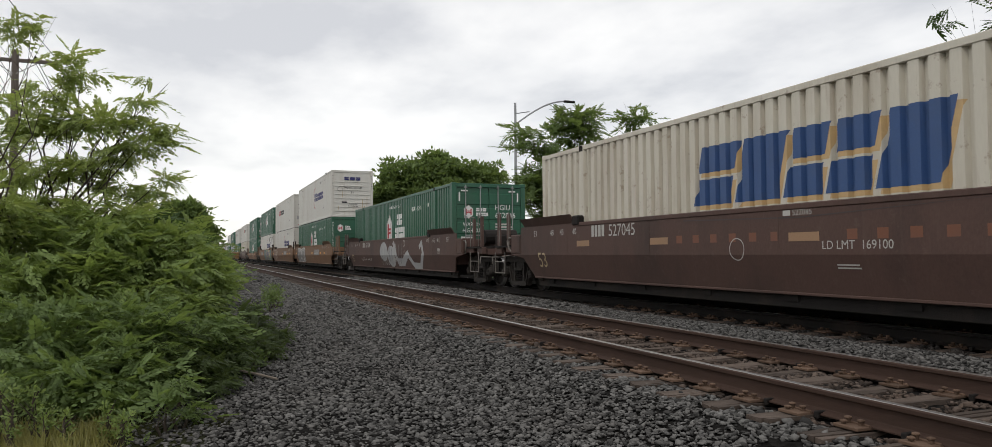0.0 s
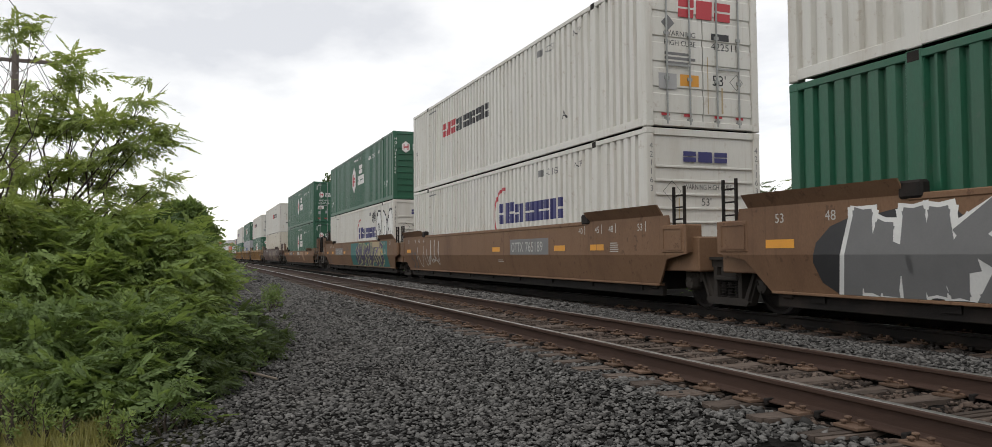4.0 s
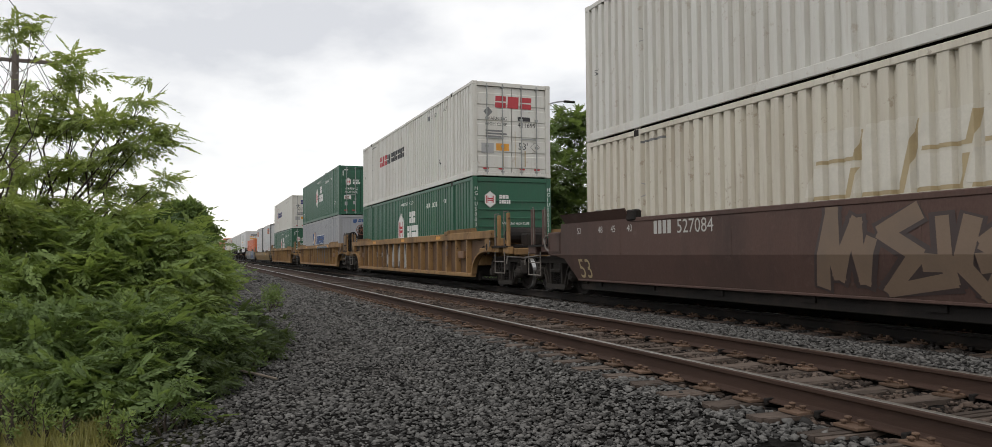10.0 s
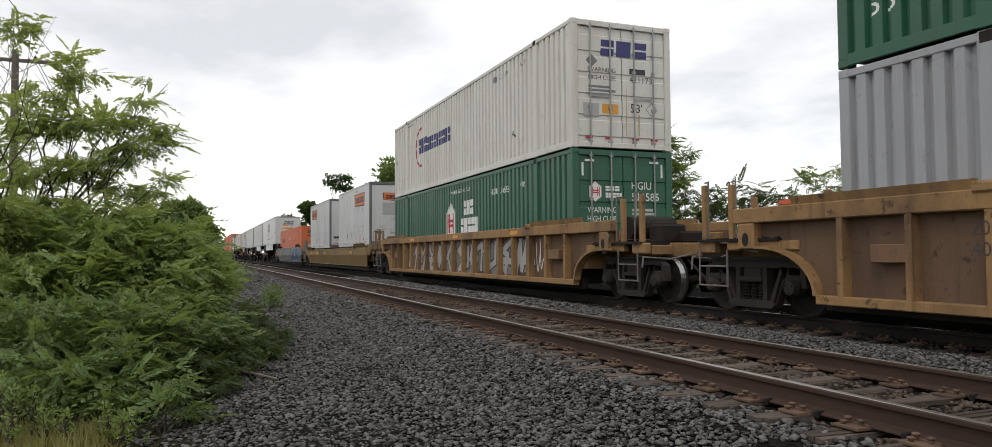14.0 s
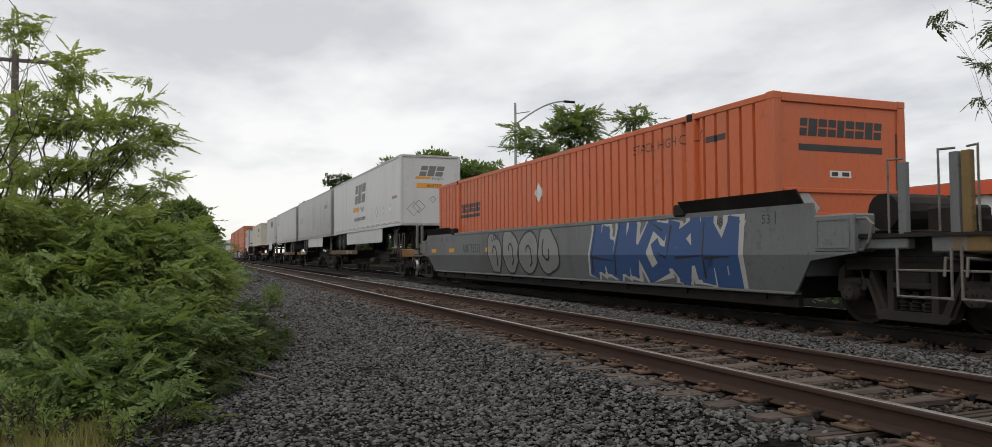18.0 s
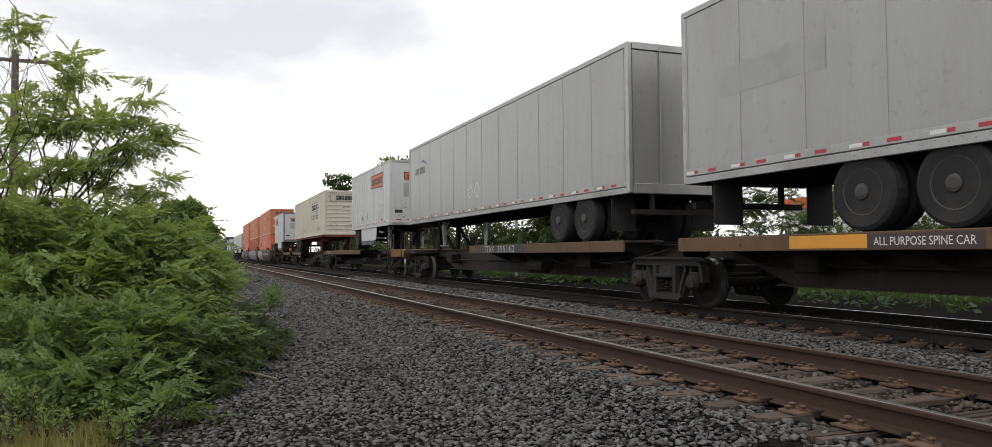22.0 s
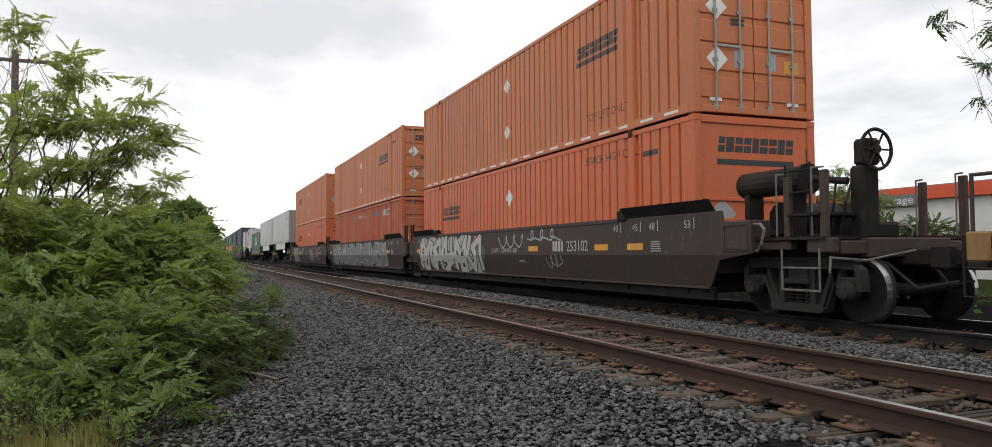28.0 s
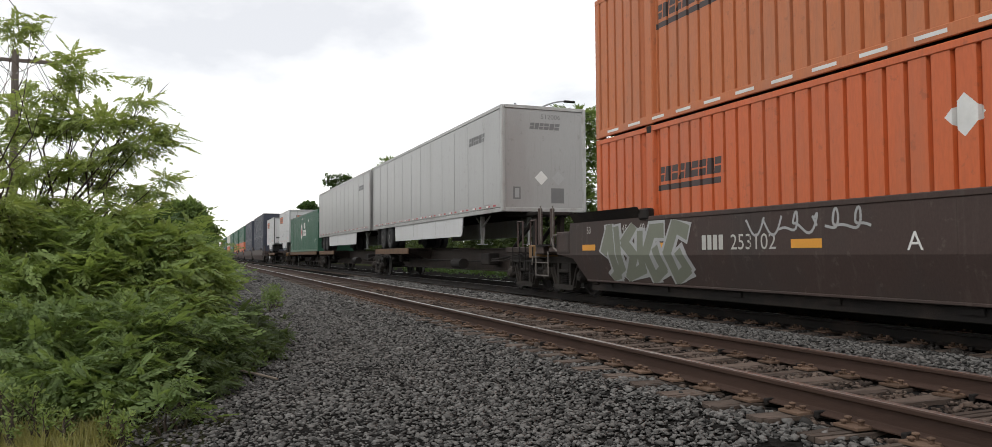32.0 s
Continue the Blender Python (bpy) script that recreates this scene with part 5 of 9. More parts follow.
def chassis(name, label, length=BOX_L, top=0.98, nose="near"):
    """A skeletal road chassis under a container."""
    ob = thing(name, pose(0, 0, 0), label, "trailer", "trailers on the train")
    hl = length / 2
    d = 1 if nose == "near" else -1
    p = PAINT["chassis"]
    for s in (-1, 1):
        bm = bmesh.new()
        x0, x1 = sorted((s * 0.42, s * 0.56))
        prism_x(bm, [(-hl, top - 0.02), (hl, top - 0.02), (hl, top - 0.24), (d * (-hl + 4.0) if d > 0 else hl, top - 0.34), (-hl + 3.2, top - 0.34), (-hl + 2.6, top - 0.16), (-hl, top - 0.16)], x0, x1)
        part("main_beam", bm, p, ob)
        yl = d * (-hl + 3.4)
        bm = boxes((s * 0.95 - 0.06, s * 0.95 + 0.06, yl - 0.06, yl + 0.06, 0.05, top - 0.1), (s * 0.95 - 0.13, s * 0.95 + 0.13, yl - 0.13, yl + 0.13, 0.03, 0.06))
        part("landing_leg", bm, p, ob)
        a, b = sorted((s * 1.18, s * 1.24))
        part("side_rail", boxes((a, b, -hl, hl, top - 0.11, top), bevel=0.01), p, ob)
    bm = bmesh.new()
    for i in range(9):
        y = -hl + 0.08 + (length - 0.16) * i / 8
        box(bm, -1.22, 1.22, y - 0.06, y + 0.06, top - 0.13, top - 0.005)
    yl = d * (-hl + 3.4)
    pipe(bm, [(-0.95, yl, 0.35), (0.95, yl, 0.75)], 0.03, 6)
    pipe(bm, [(0.95, yl, 0.35), (-0.95, yl, 0.75)], 0.03, 6)
    pipe(bm, [(0.0, yl - 1.3, 0.8), (0.0, yl, 0.4)], 0.03, 6)
    part("cross_members", bm, p, ob)
    yb = d * (hl - 2.4)
    road_wheels(ob, [yb - 0.62, yb + 0.62], surface("white_wheel_rim", (0.6, 0.58, 0.55), 0.5, dirt=(0.25, 0.2, 0.16), dirt_amount=0.6))
    part("slider_frame", boxes((-0.5, -0.4, yb - 1.3, yb + 1.3, 0.55, top - 0.1), (0.4, 0.5, yb - 1.3, yb + 1.3, 0.55, top - 0.1), bevel=0.01), p, ob)
    for s in (-1, 1):
        part("mud_flap", boxes((s * 0.96 - 0.28, s * 0.96 + 0.28, d * (hl - 1.2) - 0.01, d * (hl - 1.2) + 0.01, 0.2, top - 0.1)), RUBBER, ob)
    return ob


DECK = 1.18


def spine_car(name, label, span, hitch_near=True, ramps=((-1.0, 1.0),), near_end=False, far_end=False, number="", plate_u=0.0, all_purpose=False):
    """One unit of a spine car, its base centre on the rails, between bogies that lie span apart."""
    ob = thing(name, pose(0, 0, 0), label, "rail car", "cars of the train")
    h = span / 2
    p = PAINT["spine"]
    yellow = PAINT["ochre"]
    bm = bmesh.new()
    prism_x(bm, [(-h - 0.4, 1.08), (h + 0.4, 1.08), (h + 0.4, 0.84), (h - 1.3, 0.84), (h - 2.4, 0.42), (-h + 2.4, 0.42), (-h + 1.3, 0.84), (-h - 0.4, 0.84)], -0.36, 0.36)
    part("spine_beam", bm, p, ob)
    part("spine_flange", boxes((-0.46, 0.46, -h + 2.2, h - 2.2, 0.40, 0.43), (-0.46, 0.46, -h - 0.3, h + 0.3, 1.08, 1.1)), p, ob)
    for y0, y1 in ramps:
        for s in (-1, 1):
            a, b = sorted((s * 0.46, s * 1.37))
            deck = boxes((a, b, y0, y1, DECK - 0.05, DECK), bevel=0.006)
            part("wheel_platform", deck, p, ob)
            a, b = sorted((s * 1.33, s * 1.385))
            part("platform_edge", boxes((a, b, y0, y1, DECK - 0.23, DECK - 0.004), bevel=0.008), PAINT["rusty_panel"], ob, "rust-streaked ochre edge sill")
            me = cached("bracket%d" % s, lambda s=s: prism_y(bmesh.new(), [(s * 0.36, 0.7), (s * 1.3, DECK - 0.12), (s * 1.3, DECK - 0.05), (s * 0.36, DECK - 0.05)], 0, 0.06), p)
            for k in range(int((y1 - y0) / 1.1) + 1):
                y = y0 + 0.3 + k * 1.1
                if y < y1:
                    share("bracket", me, ob, pose(0, y, 0))
    # side walkway rail and hanging gear
    bm = bmesh.new()
    tube(bm, (-0.95, -h + 5.2, 0.62), (-0.95, -h + 6.1, 0.62), 0.17, 14)
    part("air_tank", bm, GRIME, ob)
    bm = bmesh.new()
    pipe(bm, [(-0.6, -h + 1.0, 0.95), (-0.75, -h + 2.4, 0.8), (-0.75, -h + 4.6, 0.7), (-0.6, h - 2.0, 0.74)], 0.028, 6)
    pipe(bm, [(-0.5, -h + 0.6, 1.0), (-1.1, -h + 1.3, 0.75), (-1.15, -h + 2.2, 0.72)], 0.02, 6)
    part("brake_pipe", bm, GRIME, ob)
    part("valve_box", boxes((-0.85, -0.5, -h + 3.2, -h + 3.9, 0.6, 0.95), bevel=0.03), GRIME, ob)
    part("valve_box", boxes((-0.8, -0.45, h - 3.4, h - 2.9, 0.62, 0.92), bevel=0.03), GRIME, ob)
    # trailer hitch: a strut frame on the beam
    e = -1 if hitch_near else 1
    yh = e * (h - 0.75)
    bm = bmesh.new()
    box(bm, -0.55, 0.55, yh - 0.32, yh + 0.32, DECK + 0.78, DECK + 0.88, 0.02)
    for s in (-1, 1):
        prism_x(bm, [(yh - 0.12, DECK + 0.8), (yh + 0.12, DECK + 0.8), (yh + 0.26, 1.08), (yh + 0.02, 1.08)], *sorted((s * 0.3, s * 0.42)))
        tube(bm, (s * 0.36, yh - e * 0.1, DECK + 0.75), (s * 0.36, yh - e * 1.6, 1.12), 0.06, 8)
    part("trailer_hitch", bm, GRIME, ob)
    if near_end or far_end:
        for e2 in ([-1] if near_end else []) + ([1] if far_end else []):
            def sp(a, b):
                return sorted((e2 * (h + a), e2 * (h + b)))
            part("end_deck", boxes((-1.36, 1.36, *sp(-0.6, 1.2), 0.95, 1.1), (-0.35, 0.35, *sp(0.3, 1.4), 0.7, 0.98), bevel=0.02), p, ob)
            part("end_sill", boxes((-1.38, 1.38, *sp(0.95, 1.22), 0.82, 1.14), bevel=0.02), yellow, ob)
            part("coupler", boxes((-0.13, 0.13, *sp(1.2, 2.1), 0.74, 0.98), (-0.26, 0.26, *sp(1.8, 2.05), 0.7, 1.02), bevel=0.03), GRIME, ob)
            for s in (-1, 1):
                for a in (0.2, 1.0):
                    bm = bmesh.new()
                    x, yy = s * 1.4, e2 * (h + a)
                    pipe(bm, [(x, yy - 0.22, 1.1), (x, yy - 0.22, 0.45), (x, yy + 0.22, 0.45), (x, yy + 0.22, 1.1)], 0.016, 6)
                    pipe(bm, [(x, yy - 0.22, 0.75), (x, yy + 0.22, 0.75)], 0.014, 6)
                    part("stirrup_step", bm, GRIME, ob)
                    bm = bmesh.new()
                    pipe(bm, [(s * 1.25, yy - 0.1, 1.1), (s * 1.25, yy - 0.1, 1.75), (s * 1.25, yy + 0.22, 1.75), (s * 1.25, yy + 0.22, 1.1)], 0.022, 6)
                    part("grab_bar", bm, PAINT["umber"], ob)
    truck(ob, -h)
    if far_end:
        truck(ob, h)
    f = Face("side", -1.386)
    if number:
        letters("car_mark", "TTAX", plate_u, DECK - 0.19, 0.15, INK["pale"], ob, f, width=0.5)
        letters("car_number", number, plate_u + 0.6, DECK - 0.19, 0.15, INK["pale"], ob, f, width=0.95)
    if all_purpose:
        letters("lettering", "ALL PURPOSE SPINE CAR", plate_u + 1.4, DECK - 0.17, 0.1, INK["white"], ob, f, 2, width=1.3)
        lay("lettering_ground", [rect(plate_u + 1.32, DECK - 0.22, 1.48, 0.19)], INK["brown"], ob, f)
        lay("yellow_plate", [rect(plate_u, DECK - 0.2, 1.3, 0.17)], INK["amber"], ob, f)
    return ob


# ---- ground, ballast and tracks ----
TRACKS = (4.779, TRAIN_X)


def ground_z(x, y):
    xs = (-400, -30, -8, -3.0, -0.8, 0.6, 2.9, 3.5, 6.1, 6.6, 7.3, 7.7, 10.3, 11.2, 14.5, 18, 60, 400)
    zs = (-1.5, -1.2, -1.0, -0.8, -0.52, -0.40, -0.30, -0.215, -0.215, -0.17, -0.17, -0.215, -0.215, -0.32, -0.45, -0.5, -1.0, -1.5)
    return np.interp(x, xs, zs)


def spaced(*spans):
    out = []
    for a, b, d in spans:
        n = max(1, round((b - a) / d))
        out += [a + (b - a) * i / n for i in range(n)]
    return np.array(out + [spans[-1][1]])


def ground_sheet():
    xs = spaced((-3000, -400, 400), (-400, -40, 40), (-40, -6, 2), (-6, 12, 0.12), (12, 40, 2), (40, 400, 40), (400, 3000, 400))
    ys = spaced((-400, -20, 40), (-20, 1, 1.5), (1, 14, 0.12), (14, 40, 0.35), (40, 160, 4), (160, 600, 40), (600, 4000, 400))
    X, Y = np.meshgrid(xs, ys)
    Z = ground_z(X, Y)
    rnd = np.random.default_rng(5)
    near = (X > -6) & (X < 12) & (Y > 0) & (Y < 45)
    Z = Z + near * rnd.normal(0, 0.006, X.shape) + 0.010 * np.sin(X * 1.7 + 0.6 * Y) * np.sin(Y * 0.9) * ((X < 3.2) & (X > -20))
    nx, ny = len(xs), len(ys)
    verts = np.stack([X, Y, Z], -1).reshape(-1, 3)
    i = (np.arange(ny - 1)[:, None] * nx + np.arange(nx - 1)[None]).reshape(-1)
    faces = np.stack([i, i + 1, i + nx + 1, i + nx], -1)
    return verts, faces


def mesh_np(name, verts, faces, material, smooth=False):
    me = bpy.data.meshes.new(name)
    k = faces.shape[1]
    me.vertices.add(len(verts))
    me.vertices.foreach_set("co", np.asarray(verts, np.float32).ravel())
    me.loops.add(faces.size)
    me.loops.foreach_set("vertex_index", np.asarray(faces, np.int32).ravel())
    me.polygons.add(len(faces))
    me.polygons.foreach_set("loop_start", np.arange(0, faces.size, k, dtype=np.int32))
    me.update(calc_edges=True)
    me.materials.append(material)
    if smooth:
        me.shade_smooth()
    return me


def ground_material():
    # Near-black base: the shade in gaps between stones is put into the colour.
    m = surface("shaded_gaps_and_weeds", (0.012, 0.0115, 0.011), 0.9, dirt=(0.022, 0.02, 0.018), dirt_amount=0.4, coarse=0.5, fine=14, bump=0.0, contrast=0.4)
    nt = m.node_tree
    b = nt.nodes["Principled BSDF"]
    gap_col = b.inputs["Base Color"].links[0].from_socket
    co = nt.nodes.new("ShaderNodeTexCoord")
    vor = nt.nodes.new("ShaderNodeTexVoronoi")
    vor.inputs["Scale"].default_value = 19
    nt.links.new(co.outputs["Object"], vor.inputs["Vector"])
    grey = nt.nodes.new("ShaderNodeHueSaturation")
    grey.inputs["Saturation"].default_value = 0.0
    grey.inputs["Value"].default_value = 1.0
    nt.links.new(vor.outputs["Color"], grey.inputs["Color"])
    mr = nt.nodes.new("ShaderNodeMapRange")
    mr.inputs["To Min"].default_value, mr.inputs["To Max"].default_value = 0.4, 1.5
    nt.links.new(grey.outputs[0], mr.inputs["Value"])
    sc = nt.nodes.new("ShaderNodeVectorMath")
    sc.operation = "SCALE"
    nt.links.new(gap_col, sc.inputs[0])
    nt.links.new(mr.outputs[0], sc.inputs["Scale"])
    # earth and weeds off the railway
    sep = nt.nodes.new("ShaderNodeSeparateXYZ")
    nt.links.new(co.outputs["Object"], sep.inputs[0])
    n = nt.nodes.new("ShaderNodeTexNoise")
    n.inputs["Scale"].default_value = 0.8
    n.inputs["Detail"].default_value = 5
    nt.links.new(co.outputs["Object"], n.inputs["Vector"])
    jag = nt.nodes.new("ShaderNodeMath")
    jag.operation = "MULTIPLY_ADD"
    jag.inputs[1].default_value = 2.4
    nt.links.new(n.outputs["Fac"], jag.inputs[0])
    nt.links.new(sep.outputs["X"], jag.inputs[2])
    left = nt.nodes.new("ShaderNodeMapRange")
    left.inputs["From Min"].default_value, left.inputs["From Max"].default_value = 0.7, 1.3
    left.inputs["To Min"].default_value, left.inputs["To Max"].default_value = 1, 0
    nt.links.new(jag.outputs[0], left.inputs["Value"])
    right = nt.nodes.new("ShaderNodeMapRange")
    right.inputs["From Min"].default_value, right.inputs["From Max"].default_value = 20.5, 23.0
    nt.links.new(jag.outputs[0], right.inputs["Value"])
    both = nt.nodes.new("ShaderNodeMath")
    both.operation = "MAXIMUM"
    nt.links.new(left.outputs[0], both.inputs[0])
    nt.links.new(right.outputs[0], both.inputs[1])
    earth = nt.nodes.new("ShaderNodeMix")
    earth.data_type = "RGBA"
    earth.inputs[6].default_value = (0.035, 0.03, 0.018, 1)
    earth.inputs[7].default_value = (0.03, 0.045, 0.015, 1)
    nt.links.new(n.outputs["Fac"], earth.inputs[0])
    mix = nt.nodes.new("ShaderNodeMix")
    mix.data_type = "RGBA"
    nt.links.new(both.outputs[0], mix.inputs[0])
    nt.links.new(sc.outputs[0], mix.inputs[6])
    nt.links.new(earth.outputs[2], mix.inputs[7])
    nt.links.new(mix.outputs[2], b.inputs["Base Color"])
    bp = nt.nodes.new("ShaderNodeBump")
    bp.inputs["Strength"].default_value = 0.9
    bp.inputs["Distance"].default_value = 0.04
    bp.invert = True
    nt.links.new(vor.outputs["Distance"], bp.inputs["Height"])
    nt.links.new(bp.outputs[0], b.inputs["Normal"])
    b.inputs["Specular IOR Level"].default_value = 0.0
    return m


def build_ground():
    v, f = ground_sheet()
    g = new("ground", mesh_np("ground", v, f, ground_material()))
    tagged(g, "grey ballast stones with weedy earth beside the tracks", "ground", kind="structure")


build_ground()

STONE = surface("crushed_grey_stone", (0.090, 0.087, 0.083), 0.85, dirt=(0.078, 0.071, 0.065), dirt_amount=0.5, coarse=1.5, fine=30, bump=0.3, bump_scale=50, vary=0.75, contrast=0.25)

# Grime and the shade under the train both darken this stone colour.
SHADED_STONE = surface("shaded_grimy_stone", (0.028, 0.025, 0.023), 0.8, dirt=(0.045, 0.036, 0.03), dirt_amount=0.6, coarse=1.0, fine=30, bump=0.3, bump_scale=50, vary=0.6, contrast=0.2)
RUSTY_STONE = surface("rust_stained_stone", (0.075, 0.058, 0.048), 0.9, dirt=(0.06, 0.038, 0.027), dirt_amount=0.7, coarse=1.5, fine=30, bump=0.3, bump_scale=50, vary=0.7, contrast=0.2)


def stone_shapes(n, seed):
    """Crushed stones: blunt lumps with a few broad facets."""
    rnd = random.Random(seed)
    out = []
    for _ in range(n):
        bm = bmesh.new()
        k, ph = 10, rnd.uniform(0, 6)
        for i in range(k):
            z = 1 - 2 * (i + 0.5) / k
            a = ph + i * 2.39996 + rnd.uniform(-0.35, 0.35)
            r, q = rnd.uniform(0.82, 1.12), math.sqrt(1 - z * z)
            bm.verts.new((r * q * math.cos(a), r * q * math.sin(a), 0.46 * r * z))
        bmesh.ops.convex_hull(bm, input=bm.verts)
        bmesh.ops.triangulate(bm, faces=bm.faces)
        bmesh.ops.delete(bm, geom=[v for v in bm.verts if not v.link_faces], context="VERTS")
        bm.verts.index_update()
        out.append((np.array([v.co[:] for v in bm.verts]), np.array([[v.index for v in f.verts] for f in bm.faces])))
        bm.free()
    return out


def scatter(shapes, places, sizes, seed, lean=1.0, turns=None):
    """Copies of small shapes at places, turned at random, as one block of vertices and triangles."""
    rnd = np.random.default_rng(seed)
    V, F, base = [], [], 0
    n = len(places)
    pick = rnd.integers(0, len(shapes), n)
    for k, (sv, sf) in enumerate(shapes):
        idx = np.nonzero(pick == k)[0]
        if not len(idx):
            continue
        m = len(idx)
        a = rnd.uniform(0, 2 * np.pi, m)
        b = rnd.normal(0, 0.45 * lean, m)
        c = rnd.normal(0, 0.45 * lean, m)
        ca, sa, cb, sb, cc, sc_ = np.cos(a), np.sin(a), np.cos(b), np.sin(b), np.cos(c), np.sin(c)
        one, zero = np.ones(m), np.zeros(m)
        Rz = np.stack([ca, -sa, zero, sa, ca, zero, zero, zero, one], -1).reshape(m, 3, 3)
        Rx = np.stack([one, zero, zero, zero, cb, -sb, zero, sb, cb], -1).reshape(m, 3, 3)
        Ry = np.stack([cc, zero, sc_, zero, one, zero, -sc_, zero, cc], -1).reshape(m, 3, 3)
        M = Rz @ Rx @ Ry if turns is None else turns[idx]
        s = sizes[idx]
        stretch = np.stack([s * rnd.uniform(0.75, 1.45, m), s * rnd.uniform(0.7, 1.05, m), s * rnd.uniform(0.75, 1.15, m)], -1)
        P = np.einsum("mij,mvj->mvi", M, sv[None] * stretch[:, None]) + places[idx][:, None]
        V.append(P.reshape(-1, 3))
        F.append((sf[None] + (np.arange(m) * len(sv))[:, None, None]).reshape(-1, 3) + base)
        base += m * len(sv)
    return np.concatenate(V), np.concatenate(F)


def build_stones():
    shapes = stone_shapes(10, 3)
    rnd = np.random.default_rng(11)
    bands = ((-0.7, 3.6, 3.8, 9.0, 900, 0.0205), (0.0, 3.6, 9.0, 16.0, 680, 0.0235), (0.3, 3.6, 16.0, 36.0, 280, 0.035), (0.8, 3.6, 36.0, 70.0, 40, 0.08),
             (3.4, 6.2, 3.0, 12.0, 560, 0.026), (3.4, 6.2, 12.0, 24.0, 240, 0.032),
             (6.0, 7.9, 3.5, 14.0, 820, 0.0225), (6.0, 7.9, 14.0, 36.0, 220, 0.048), (7.9, 11.4, 2.5, 18.0, 200, 0.036))
    P, S = [], []
    for x0, x1, y0, y1, dens, size in bands:
        n = int((x1 - x0) * (y1 - y0) * dens)
        x, y = rnd.uniform(x0, x1, n), rnd.uniform(y0, y1, n)
        z = ground_z(x, y) + size * rnd.uniform(0.0, 0.9, n)
        on_rail = np.zeros(n, bool)
        for t in TRACKS:
            for r in (-0.755, 0.755):
                on_rail |= np.abs(x - t - r) < 0.11
            # ties lie bare
            d = np.abs((y / 0.495) % 1.0 - 0.5) * 0.495
            on_rail |= (np.abs(x - t) < 1.3) & (d < 0.125) & (rnd.uniform(0, 1, n) < 0.96)
        keep = ~on_rail & ((x > 0.5) | (rnd.uniform(0, 1, n) < (x + 0.8) / 1.3))
        P.append(np.stack([x, y, z], -1)[keep])
        S.append((size * rnd.lognormal(0, 0.28, n))[keep])
    P, S = np.concatenate(P), np.concatenate(S)
    between = (P[:, 0] > TRACKS[0] - 0.95) & (P[:, 0] < TRACKS[0] + 0.85)
    v, f = scatter(shapes, P[between], S[between], 13)
    tagged(new("rusty_ballast", mesh_np("rusty_ballast", v, f, RUSTY_STONE)), "rust-stained ballast stones between the rails", "gravel", kind="stuff")
    P, S = P[~between], S[~between]
    # Stones beneath the cars get the colour that holds the train's shade.
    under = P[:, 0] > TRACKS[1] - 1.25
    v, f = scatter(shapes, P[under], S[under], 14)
    tagged(new("oily_ballast", mesh_np("oily_ballast", v, f, SHADED_STONE)), "grimy ballast stones with the train's shade in their black colour", "gravel", kind="stuff")
    P, S = P[~under], S[~under]
    v, f = scatter(shapes, P, S, 12, lean=0.7)
    st = new("ballast_stones", mesh_np("ballast_stones", v, f, STONE))
    tagged(st, "loose crushed grey ballast stones beside the track", "gravel", kind="stuff")


build_stones()

RAIL_SIDE = surface("rusty_rail_steel", (0.055, 0.033, 0.025), 0.75, 0.1, dirt=(0.03, 0.02, 0.016), dirt_amount=0.7, coarse=3, bump=0.25, stretch=(1, 0.2, 1))
RAIL_TOP = surface("polished_rail_head", (0.40, 0.385, 0.37), 0.32, 0.9, dirt=(0.12, 0.09, 0.075), dirt_amount=0.5, coarse=2.0, stretch=(14, 0.3, 1), bump=0.0)
TIE = surface("weathered_tie_wood", (0.088, 0.068, 0.056), 0.9, dirt=(0.028, 0.021, 0.017), dirt_amount=0.8, coarse=5, fine=60, bump=0.6, bump_scale=30, vary=0.35, stretch=(0.25, 1.6, 1), contrast=0.35)
PLATE = surface("rusty_tie_plate", (0.115, 0.074, 0.052), 0.8, 0.1, dirt=(0.13, 0.085, 0.055), dirt_amount=0.6, coarse=6, bump=0.3, vary=0.3)


def rail_bmesh(y0, y1):
    h = [(-0.07, -0.172), (0.07, -0.172), (0.07, -0.163), (0.014, -0.145), (0.009, -0.135), (0.009, -0.052), (0.014, -0.042), (0.036, -0.036), (0.037, -0.012), (0.03, -0.002),
         (0.024, 0.0), (-0.024, 0.0), (-0.03, -0.002), (-0.037, -0.012), (-0.036, -0.036), (-0.014, -0.042), (-0.009, -0.052), (-0.009, -0.135), (-0.014, -0.145), (-0.07, -0.163)]
    bm = bmesh.new()
    prism_y(bm, h, y0, y1)
    return bm


